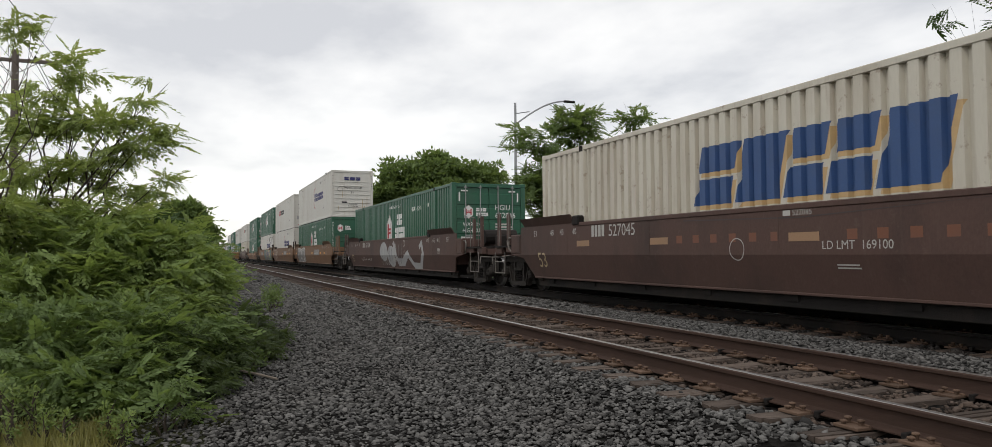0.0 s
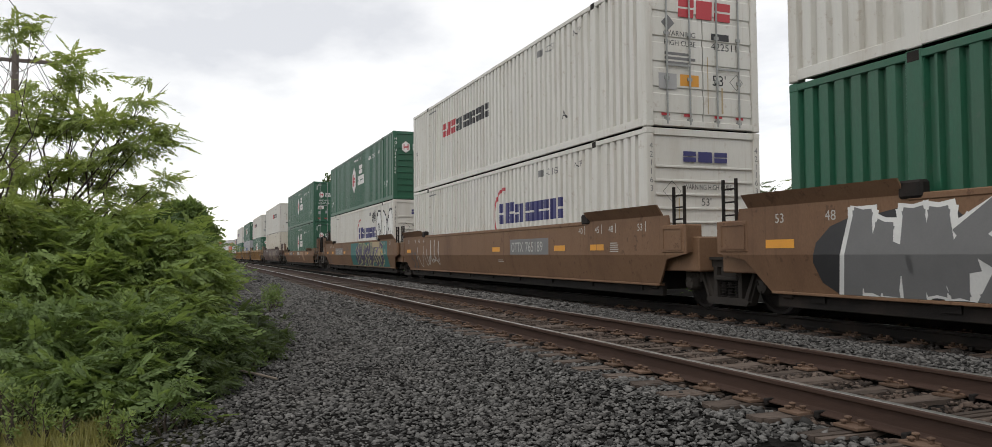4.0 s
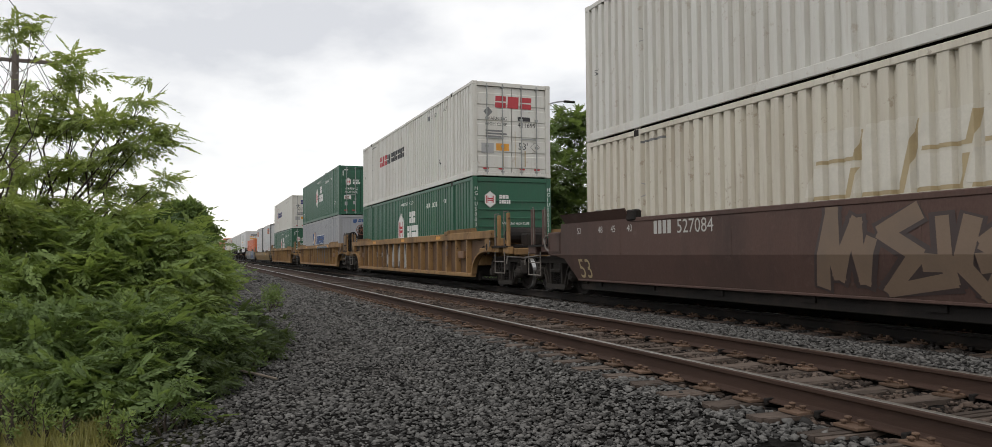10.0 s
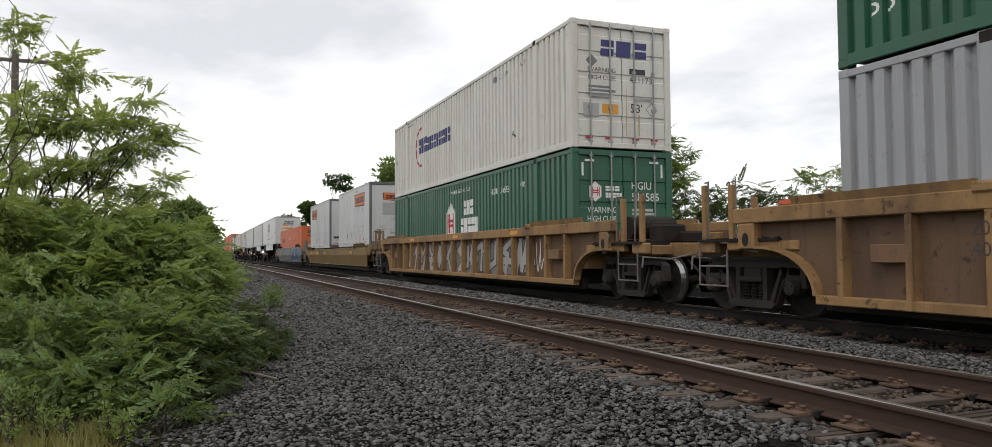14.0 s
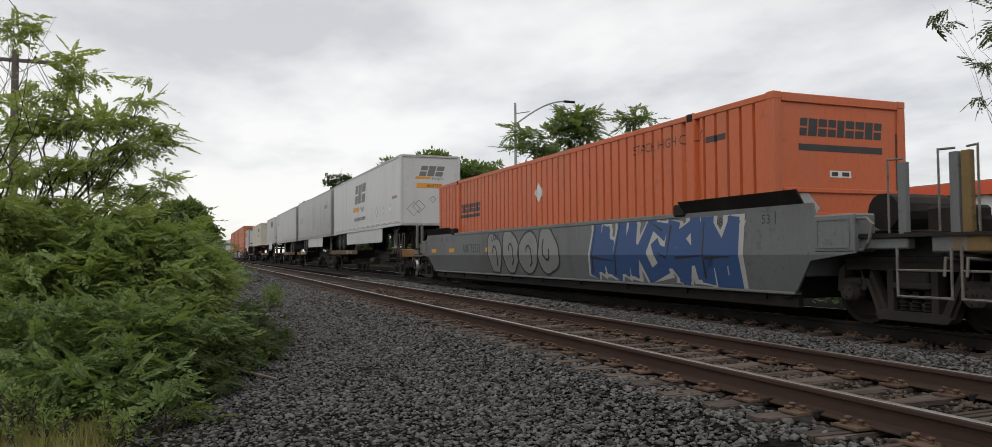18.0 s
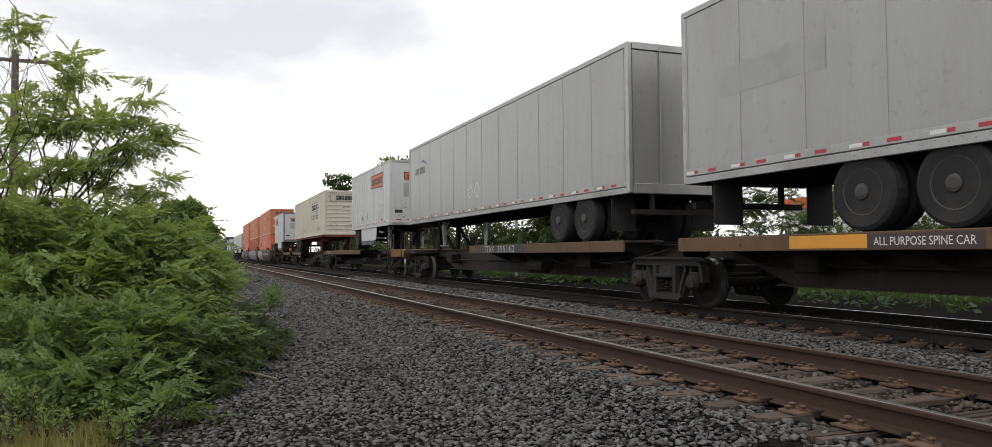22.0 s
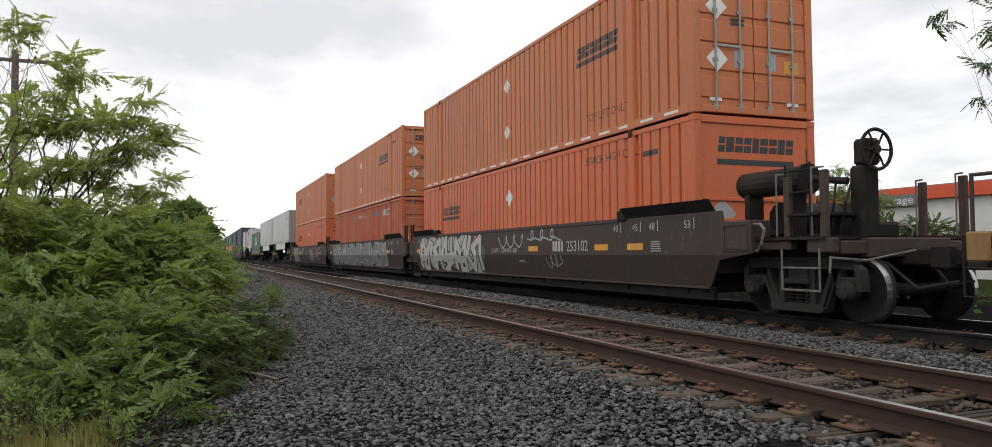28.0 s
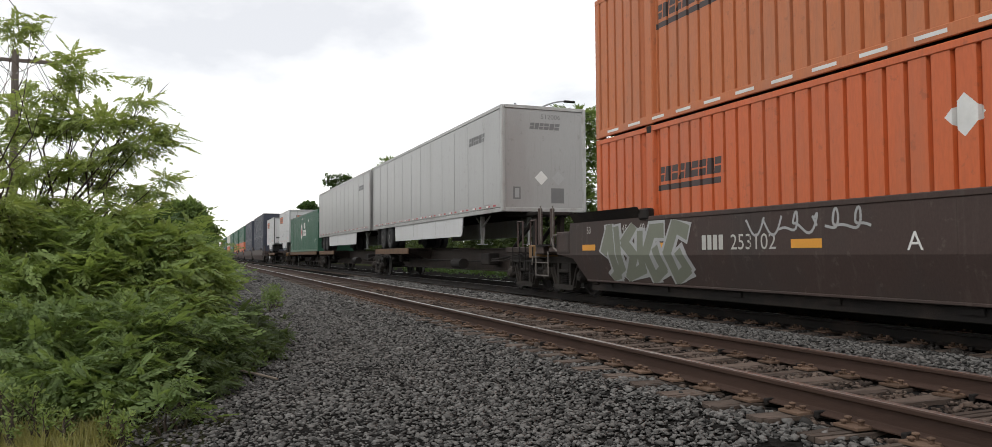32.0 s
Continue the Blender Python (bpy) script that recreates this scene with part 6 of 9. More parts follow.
def build_tracks():
    rnd = random.Random(8)
    plate_me = cached("tie_plate", lambda: plate_bm(), PLATE)
    anchor_me = cached("rail_anchor", lambda: boxes((-0.09, 0.09, -0.02, 0.02, -0.03, 0.02), (0.03, 0.1, -0.035, 0.035, -0.02, 0.045), bevel=0.006), GRIME)
    tie_me = [cached("tie_%d" % k, lambda k=k: tie_bm(k), TIE) for k in range(6)]
    for ti, x in enumerate(TRACKS):
        tr = thing("railway_track", pose(x, 0, 0), "rusty steel rails on weathered wooden ties in grey ballast" if ti == 0 else "polished steel rails under the passing train", "railway track", kind="structure")
        for s in (-0.755, 0.755):
            # The second track's rail sides are black: the train's shade put into colour.
            me = mesh_from("rail", rail_bmesh(-60, 900), RAIL_SIDE if ti == 0 else GRIME)
            me.materials.append(RAIL_TOP)
            for poly in me.polygons:
                if poly.center.z > -0.003 and poly.normal.z > 0.5:
                    poly.material_index = 1
            share("rail", me, tr, pose(s, 0, 0))
        n = 115 if ti == 0 else 60
        for i in range(n):
            y = (i - 2 + 0.5) * 0.495 + 0.495 * 4
            share("tie", rnd.choice(tie_me), tr, pose(rnd.uniform(-0.05, 0.05), y + rnd.uniform(-0.03, 0.03), -0.180 + rnd.uniform(-0.008, 0.004), 0, 0, rnd.uniform(-1.3, 1.3)))
            if i < (50 if ti == 0 else 26):
                for s in (-0.755, 0.755):
                    share("tie_plate", plate_me, tr, pose(s, y, -0.172, 0, 0, rnd.uniform(-1, 1)))
                    if i < 30 and rnd.random() < 0.6:
                        share("rail_anchor", anchor_me, tr, pose(s, y + rnd.choice((-0.15, 0.15)), -0.165))
        bm = bmesh.new()
        for i in range(n, n + 500):
            y = (i - 2 + 0.5) * 0.495 + 0.495 * 4
            box(bm, -1.28, 1.28, y - 0.11, y + 0.11, -0.3, -0.195)
        tagged(part("far_ties", bm, TIE, tr), kind="stuff")


def plate_bm():
    """A rolled plate with raised shoulders, holes' spikes standing proud beside the rail's foot."""
    bm = boxes((-0.19, 0.19, -0.10, 0.10, -0.012, 0.010), (-0.095, -0.075, -0.10, 0.10, 0.0, 0.022), (0.075, 0.095, -0.10, 0.10, 0.0, 0.022), bevel=0.004)
    for x, y, h in ((-0.105, -0.05, 0.045), (-0.105, 0.05, 0.05), (0.105, -0.05, 0.048), (0.105, 0.05, 0.045), (0.155, 0.0, 0.03), (-0.155, 0.04, 0.034)):
        box(bm, x - 0.011, x + 0.011, y - 0.011, y + 0.011, 0.0, h)
        box(bm, x - 0.02, x + 0.02, y - 0.019, y + 0.019, h - 0.014, h + 0.004, 0.006)
    return bm


def tie_bm(k):
    """A weathered tie: sagging edges, split lengthwise by two or three open cracks."""
    rnd = random.Random(40 + k)
    a, b = 1.27 + rnd.uniform(-0.06, 0.05), 1.27 + rnd.uniform(-0.06, 0.05)
    bm = bmesh.new()
    cuts = sorted(rnd.uniform(-0.085, 0.085) for _ in range(rnd.choice((2, 3))))
    edges = [-0.11] + cuts + [0.11]
    for y0, y1 in zip(edges, edges[1:]):
        if y1 - y0 < 0.012:
            continue
        e0, e1 = rnd.uniform(-0.03, 0.01), rnd.uniform(-0.03, 0.01)
        low = rnd.uniform(0.0, 0.012)
        piece = bmesh.new()
        box(piece, -a - e0, b + e1, y0 + 0.003, y1 - 0.003, -0.16, -low)
        bmesh.ops.subdivide_edges(piece, edges=[e for e in piece.edges if abs(e.verts[0].co.x - e.verts[1].co.x) > 1], cuts=9)
        for v in piece.verts:
            v.co += Vector((0, rnd.uniform(-0.004, 0.004), rnd.uniform(-0.010, 0.004)))
        me = bpy.data.meshes.new("strip")
        piece.to_mesh(me)
        piece.free()
        bm.from_mesh(me)
        bpy.data.meshes.remove(me)
    box(bm, -a + 0.03, b - 0.03, -0.1, 0.1, -0.16, -0.03)
    return bm


build_tracks()


# ---- plants ----
BARK = surface("grey_brown_bark", (0.075, 0.06, 0.048), 0.95, dirt=(0.04, 0.032, 0.026), dirt_amount=0.6, coarse=4, bump=0.6, bump_scale=25, stretch=(1, 1, 0.3))
LEAF = {
    # The palest green has skylight through the crown mixed into its colour.
    "backlit": leaf_material("backlit_young_leaves", (0.27, 0.33, 0.125)),
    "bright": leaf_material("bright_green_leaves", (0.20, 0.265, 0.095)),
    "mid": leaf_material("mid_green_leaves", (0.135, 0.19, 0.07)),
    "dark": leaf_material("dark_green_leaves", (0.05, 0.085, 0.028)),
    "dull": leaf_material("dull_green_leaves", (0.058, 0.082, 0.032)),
    "dry": leaf_material("dry_grass_blades", (0.22, 0.21, 0.085)),
}


def frond_shape(pairs=8, length=1.0, leaf=0.34, width=0.125, droop=0.35, seed=0):
    """A feather-shaped leaf: narrow leaflets in pairs along a drooping stalk."""
    rnd = random.Random(seed)
    V, F = [], []

    def leaflet(base, d, n, l, w):
        side = d.cross(n).normalized() * w
        k = len(V)
        tip = base + d * l - Vector((0, 0, l * 0.18))
        mid = base + d * l * 0.45
        V.extend([base, mid + side * 0.5, tip, mid - side * 0.5])
        F.extend([(k, k + 1, k + 2), (k, k + 2, k + 3)])
    for i in range(pairs + 1):
        a = (i + 1.2) / (pairs + 1.4)
        p = Vector((a * length, 0, -droop * a * a * length * 0.5))
        for s in (-1, 1):
            if i == pairs and s < 0:
                continue
            ang = radians(62 - 30 * a) * s if i < pairs else 0
            d = Vector((math.cos(ang), math.sin(ang), rnd.uniform(-0.25, 0.1))).normalized()
            n = Vector((rnd.uniform(-0.25, 0.25), rnd.uniform(-0.25, 0.25), 1)).normalized()
            leaflet(p, d, n, leaf * (1 - 0.35 * abs(a - 0.45)) * rnd.uniform(0.85, 1.1), width)
    k = len(V)
    V.extend([Vector((0, -0.008, 0)), Vector((0, 0.008, 0)), Vector((length * 0.9, 0, -droop * 0.4 * length))])
    F.append((k, k + 1, k + 2))
    return np.array([v[:] for v in V]), np.array(F)


def tuft_shape(n=9, seed=0):
    """A broad-leaved sprig: oval leaves in a loose bunch."""
    rnd = random.Random(seed)
    V, F = [], []
    for i in range(n):
        a, e = rnd.uniform(0, 6.28), rnd.uniform(-0.5, 0.9)
        d = Vector((math.cos(a) * math.cos(e), math.sin(a) * math.cos(e), math.sin(e)))
        n_ = Vector((rnd.uniform(-1, 1), rnd.uniform(-1, 1), 1.2)).normalized()
        s = d.cross(n_).normalized() * rnd.uniform(0.13, 0.2)
        b = d * rnd.uniform(0.1, 0.5)
        l = rnd.uniform(0.4, 0.62)
        k = len(V)
        V.extend([b, b + d * l * 0.45 + s, b + d * l, b + d * l * 0.45 - s])
        F.extend([(k, k + 1, k + 2), (k, k + 2, k + 3)])
    return np.array([v[:] for v in V]), np.array(F)


def grass_shape(n=9, seed=0):
    rnd = random.Random(seed)
    V, F = [], []
    for i in range(n):
        a = rnd.uniform(0, 6.28)
        d = Vector((math.cos(a), math.sin(a), 0))
        s = Vector((-d.y, d.x, 0)) * 0.022
        b = Vector((rnd.uniform(-0.2, 0.2), rnd.uniform(-0.2, 0.2), -0.05))
        h, l = rnd.uniform(0.6, 1.1), rnd.uniform(0.1, 0.5)
        m, t = b + d * l * 0.35 + Vector((0, 0, h * 0.65)), b + d * l + Vector((0, 0, h))
        k = len(V)
        V.extend([b - s, b + s, m + s * 0.8, m - s * 0.8, t])
        F.extend([(k, k + 1, k + 2), (k, k + 2, k + 3), (k + 3, k + 2, k + 4)])
    return np.array([v[:] for v in V]), np.array(F)


FRONDS = [frond_shape(seed=i, pairs=4 + i % 2, leaf=0.36, width=0.19, droop=0.4 + 0.4 * (i % 3)) for i in range(7)]
SPRIGS = [tuft_shape(seed=i, n=8 + i % 4) for i in range(6)]
GRASS = [grass_shape(seed=i) for i in range(6)]


def blob_points(blobs, n, seed, shell=0.55):
    """Places in a set of overlapping rounded lumps (x, y, z, rx, ry, rz), crowding to their outside, with gaps."""
    rnd = np.random.default_rng(seed)
    w = np.array([b[3] * b[4] + b[4] * b[5] + b[3] * b[5] for b in blobs])
    pick = rnd.choice(len(blobs), n, p=w / w.sum())
    B = np.array(blobs)[pick]
    d = rnd.normal(0, 1, (n, 3))
    d /= np.linalg.norm(d, axis=1)[:, None]
    r = shell + (1 - shell) * rnd.uniform(0, 1, n) ** 0.6
    r *= 1 + 0.22 * np.sin(5 * d[:, 0] + B[:, 0] * 3 + seed) * np.sin(4 * d[:, 1] + 7 * d[:, 2] + B[:, 2])
    return B[:, :3] + d * r[:, None] * B[:, 3:6]


def sprays(blobs, n, size, seed, shell, per=9):
    """Feather leaves set left and right along short level twigs that reach outwards, in layers with gaps between."""
    rnd = np.random.default_rng(seed + 9)
    m = max(2, n // per)
    C = blob_points(blobs, m, seed, shell)
    mids = np.array([b[:3] for b in blobs])
    nearest = np.argmin(((C[:, None] - mids[None]) ** 2).sum(-1), 1)
    out = C - mids[nearest]
    a = np.arctan2(out[:, 1], out[:, 0]) + rnd.normal(0, 0.55, m)
    k = np.arange(per)
    t = (k // 2) / (per // 2)
    side = np.where(k == per - 1, 0.0, np.where(k % 2 == 0, 1.0, -1.0))
    az = (a[:, None] + side * (1.0 - 0.45 * t) + rnd.normal(0, 0.2, (m, per))).ravel()
    el = (rnd.normal(0.0, 0.38, (m, 1)) + rnd.normal(0, 0.32, (m, per))).ravel()
    d = np.stack([np.cos(az) * np.cos(el), np.sin(az) * np.cos(el), np.sin(el)], -1)
    up = np.stack([rnd.normal(0, 0.4, m * per), rnd.normal(0, 0.4, m * per), np.ones(m * per)], -1)
    across = np.cross(up, d)
    across /= np.linalg.norm(across, axis=1)[:, None]
    M = np.stack([d, across, np.cross(d, across)], -1)
    grow = rnd.uniform(0.65, 1.25, m)
    way = np.stack([np.cos(a), np.sin(a), rnd.normal(0.05, 0.25, m)], -1)
    P = C[:, None] + way[:, None] * ((t - 0.5)[None] * grow[:, None] * size * 1.3)[:, :, None] + rnd.normal(0, 0.015, (m, per, 3))
    sizes = np.repeat(size * grow, per) * rnd.uniform(0.75, 1.15, m * per)
    return scatter(FRONDS, P.reshape(-1, 3), sizes, seed, turns=M)


def limbs(bm, start, targets, r, seed, bend=0.25):
    """A trunk from start that forks towards each target in crooked tapering pieces."""
    rnd = random.Random(seed)
    start = Vector(start)
    for t in targets:
        t = Vector(t)
        pts, n = [start], 5
        for i in range(1, n + 1):
            a = i / n
            p = start.lerp(t, a) + Vector((rnd.uniform(-1, 1), rnd.uniform(-1, 1), rnd.uniform(-0.6, 1) * (1 - a))) * bend * (t - start).length * 0.22 * (a < 1)
            pts.append(p)
        for i in range(n):
            tube(bm, pts[i], pts[i + 1], r * (1 - 0.17 * i), 6, r * (1 - 0.17 * (i + 1)))
            if i > 1:
                q = pts[i + 1] + Vector((rnd.uniform(-1, 1), rnd.uniform(-1, 1), rnd.uniform(-0.2, 0.8))) * (t - start).length * 0.22
                tube(bm, pts[i], q, r * 0.32, 5, r * 0.08)
    return bm


def plant(name, base, label, category, blobs, n, leaf, size, seed, shapes=None, trunk=0.0, fork=0.35, shell=0.5, group="", lean=1.0):
    """A tree or bush: trunk, limbs to its lumps, and a crown of many small leaves."""
    ob = thing(name, pose(*base), label, category, group)
    local = [(b[0] - base[0], b[1] - base[1], b[2] - base[2], *b[3:]) for b in blobs]
    rnd = np.random.default_rng(seed + 50)
    if trunk:
        top = max(b[2] for b in local)
        z = top * fork
        cx = sum(b[0] for b in local) / len(local) * 0.3
        cy = sum(b[1] for b in local) / len(local) * 0.3
        bm = bmesh.new()
        tube(bm, (0, 0, -0.3), (cx * 0.5, cy * 0.5, z * 0.55), trunk, 9, trunk * 0.85)
        tube(bm, (cx * 0.5, cy * 0.5, z * 0.55), (cx, cy, z), trunk * 0.85, 9, trunk * 0.7)
        part("trunk", bm, BARK, ob)
        for i, b in enumerate(local):
            part("limb", limbs(bmesh.new(), (cx, cy, z * 0.9), [b[:3]], trunk * 0.42, seed + i), BARK, ob)
    else:
        for i, b in enumerate(local):
            part("stem", limbs(bmesh.new(), (b[0] * 0.35, b[1] * 0.35, -0.1), [b[:3]], 0.022, seed + i), BARK, ob)
    if shapes:
        v, f = scatter(shapes, blob_points(local, n, seed, shell), size * rnd.uniform(0.65, 1.25, n), seed, lean=lean)
    else:
        v, f = sprays(local, n, size, seed, shell)
    cr = new("crown", mesh_np("crown", v, f, LEAF[leaf]))
    cr.parent = ob
    return ob


def build_left_side():
    # Upper trees wear the paler green that stands for sky behind them.
    plant("young_tree", (-2.25, 11.50, -0.80), "young green feather-leaved tree with airy branches", "tree", [(-1.89, 11.50, 3.07, 0.42, 0.30, 0.18), (-1.44, 11.20, 3.29, 0.33, 0.22, 0.12), (-1.59, 11.20, 3.57, 0.23, 0.16, 0.10), (-1.05, 11.00, 2.71, 0.41, 0.26, 0.12), (-0.75, 11.00, 3.02, 0.23, 0.17, 0.12), (-0.63, 11.00, 3.28, 0.12, 0.10, 0.08), (-0.58, 11.00, 2.61, 0.27, 0.19, 0.11), (-0.83, 11.00, 2.43, 0.50, 0.30, 0.11), (-1.49, 11.30, 2.73, 0.54, 0.35, 0.17), (-2.05, 11.60, 2.61, 0.50, 0.36, 0.22), (-1.26, 11.20, 2.18, 0.67, 0.40, 0.13), (-0.44, 10.80, 1.94, 0.25, 0.15, 0.06), (-1.81, 11.50, 2.07, 0.76, 0.48, 0.20), (-0.89, 11.30, 1.83, 0.55, 0.34, 0.12), (-2.00, 11.30, 1.59, 0.57, 0.40, 0.23), (-1.09, 11.00, 1.51, 0.74, 0.47, 0.20)], 2400, "backlit", 0.19, 1, trunk=0.05, shell=0.1, lean=0.8)
    plant("young_tree", (-2.26, 10.00, -0.80), "tall thin tree with sparse feathery leaves", "tree", [(-1.80, 10.00, 3.65, 0.13, 0.10, 0.07), (-1.95, 10.00, 3.50, 0.14, 0.10, 0.06), (-1.75, 10.00, 3.44, 0.14, 0.10, 0.05), (-2.05, 10.00, 3.65, 0.14, 0.10, 0.05), (-2.14, 10.00, 2.68, 0.29, 0.21, 0.14), (-2.12, 10.20, 2.21, 0.29, 0.22, 0.15), (-2.20, 10.00, 1.47, 0.50, 0.46, 0.43)], 800, "backlit", 0.15, 2, trunk=0.03, shell=0.1)
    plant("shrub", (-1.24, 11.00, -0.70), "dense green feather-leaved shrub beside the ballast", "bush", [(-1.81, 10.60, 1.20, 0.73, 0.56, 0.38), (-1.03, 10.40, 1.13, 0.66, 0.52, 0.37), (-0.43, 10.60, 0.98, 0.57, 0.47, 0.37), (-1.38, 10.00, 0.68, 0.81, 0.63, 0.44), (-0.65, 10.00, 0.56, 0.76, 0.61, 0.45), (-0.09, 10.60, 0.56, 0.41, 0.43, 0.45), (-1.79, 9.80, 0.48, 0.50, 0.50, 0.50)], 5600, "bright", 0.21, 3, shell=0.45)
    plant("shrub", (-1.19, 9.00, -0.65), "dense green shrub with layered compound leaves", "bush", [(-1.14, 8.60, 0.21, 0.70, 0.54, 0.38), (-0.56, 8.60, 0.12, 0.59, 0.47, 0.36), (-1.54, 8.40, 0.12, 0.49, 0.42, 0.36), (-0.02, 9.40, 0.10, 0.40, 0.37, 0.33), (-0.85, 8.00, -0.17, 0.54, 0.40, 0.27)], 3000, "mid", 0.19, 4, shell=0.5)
    # Shrubs at the hedge's foot: understory shade is put in as dull green.
    plant("shrub", (0.13, 10.50, -0.50), "low shrub spreading over the stones, shade in its dull-green colour", "bush", [(0.21, 10.20, -0.15, 0.48, 0.40, 0.32), (0.60, 10.40, -0.27, 0.35, 0.31, 0.26), (0.12, 9.00, -0.37, 0.42, 0.33, 0.25), (-0.10, 11.00, 0.12, 0.43, 0.38, 0.34), (0.49, 11.50, -0.02, 0.36, 0.31, 0.25)], 2300, "dull", 0.16, 5, shell=0.45)
    plant("shrub", (0.55, 10.60, -0.45), "low shrub leaning over the stones, shade in its dull-green colour", "bush", [(0.80, 11.20, -0.18, 0.40, 0.42, 0.26), (0.52, 10.00, -0.20, 0.36, 0.42, 0.26), (1.02, 11.70, -0.30, 0.22, 0.3, 0.14)], 1300, "dull", 0.13, 7, shell=0.3)
    plant("shrub", (0.10, 8.50, -0.45), "low shrub at the foot of the hedge, shade in its dark colour", "bush", [(0.20, 9.00, -0.22, 0.38, 0.45, 0.25), (0.02, 8.10, -0.28, 0.34, 0.42, 0.22), (-0.35, 8.40, -0.05, 0.4, 0.45, 0.32)], 1500, "dull", 0.14, 8, shell=0.35)
    plant("sapling", (-0.20, 6.75, -0.50), "young sapling with pale feather leaves", "sapling", [(-0.12, 6.75, -0.10, 0.14, 0.14, 0.1), (-0.22, 6.65, -0.24, 0.16, 0.14, 0.1), (-0.05, 6.80, -0.30, 0.14, 0.14, 0.1), (-0.3, 6.50, -0.36, 0.16, 0.14, 0.08)], 100, "mid", 0.16, 6, shell=0.1)
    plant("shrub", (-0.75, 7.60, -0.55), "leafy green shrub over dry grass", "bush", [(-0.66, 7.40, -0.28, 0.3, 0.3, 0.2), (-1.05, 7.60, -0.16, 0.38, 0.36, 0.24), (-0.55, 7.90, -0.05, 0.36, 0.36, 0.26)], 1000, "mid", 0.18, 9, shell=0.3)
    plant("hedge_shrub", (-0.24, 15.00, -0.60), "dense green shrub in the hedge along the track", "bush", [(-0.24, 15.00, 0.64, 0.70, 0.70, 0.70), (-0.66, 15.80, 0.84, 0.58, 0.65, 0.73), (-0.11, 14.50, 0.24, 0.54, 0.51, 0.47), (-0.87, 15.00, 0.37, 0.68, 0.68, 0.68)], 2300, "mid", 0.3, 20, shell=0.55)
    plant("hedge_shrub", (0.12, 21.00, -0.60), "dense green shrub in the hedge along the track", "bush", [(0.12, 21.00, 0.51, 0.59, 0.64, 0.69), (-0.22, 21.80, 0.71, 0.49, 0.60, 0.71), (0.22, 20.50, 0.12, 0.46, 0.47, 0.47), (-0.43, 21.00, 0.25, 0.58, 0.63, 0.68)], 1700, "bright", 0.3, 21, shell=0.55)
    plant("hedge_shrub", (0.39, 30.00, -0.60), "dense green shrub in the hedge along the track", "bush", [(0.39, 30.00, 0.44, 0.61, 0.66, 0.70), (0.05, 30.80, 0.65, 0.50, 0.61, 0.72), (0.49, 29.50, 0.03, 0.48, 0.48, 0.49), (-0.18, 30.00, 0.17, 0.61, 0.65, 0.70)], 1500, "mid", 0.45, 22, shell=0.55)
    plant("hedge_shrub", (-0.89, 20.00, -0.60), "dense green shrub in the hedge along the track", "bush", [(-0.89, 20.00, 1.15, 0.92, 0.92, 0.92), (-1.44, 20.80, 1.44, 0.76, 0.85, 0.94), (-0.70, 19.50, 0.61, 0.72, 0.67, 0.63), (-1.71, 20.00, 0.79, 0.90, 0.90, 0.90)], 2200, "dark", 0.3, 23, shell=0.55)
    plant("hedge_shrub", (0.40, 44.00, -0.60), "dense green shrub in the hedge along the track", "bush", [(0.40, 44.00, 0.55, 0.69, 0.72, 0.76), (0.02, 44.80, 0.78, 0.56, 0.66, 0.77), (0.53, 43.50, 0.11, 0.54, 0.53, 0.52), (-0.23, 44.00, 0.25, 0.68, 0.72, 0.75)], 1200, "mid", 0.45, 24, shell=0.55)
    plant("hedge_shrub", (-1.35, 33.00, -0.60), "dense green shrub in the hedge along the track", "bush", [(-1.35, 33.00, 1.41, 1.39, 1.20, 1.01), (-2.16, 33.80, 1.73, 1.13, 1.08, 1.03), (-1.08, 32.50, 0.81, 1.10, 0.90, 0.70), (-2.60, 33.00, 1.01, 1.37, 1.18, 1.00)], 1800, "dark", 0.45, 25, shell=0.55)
    plant("tree", (-1.57, 80.00, -0.80), "broad dark-green tree standing over the hedge", "tree", [(-1.29, 80.00, 4.57, 1.98, 1.73, 1.48), (-2.71, 80.00, 3.31, 2.09, 1.84, 1.60), (-0.14, 80.00, 3.03, 1.74, 1.62, 1.49), (-1.53, 78.00, 2.06, 3.01, 2.23, 1.45), (0.72, 78.00, 1.65, 0.85, 0.79, 0.73)], 4200, "mid", 0.9, 40, shapes=SPRIGS, trunk=0.3)
    plant("tree", (-4.11, 60.00, -0.80), "dark-green tree behind the hedge", "tree", [(-4.52, 60.00, 1.79, 2.27, 1.81, 1.36), (-6.34, 60.00, 2.00, 2.24, 1.79, 1.34), (-3.08, 60.00, 1.56, 1.60, 1.37, 1.14)], 2600, "dark", 0.9, 41, shapes=SPRIGS, trunk=0.25)


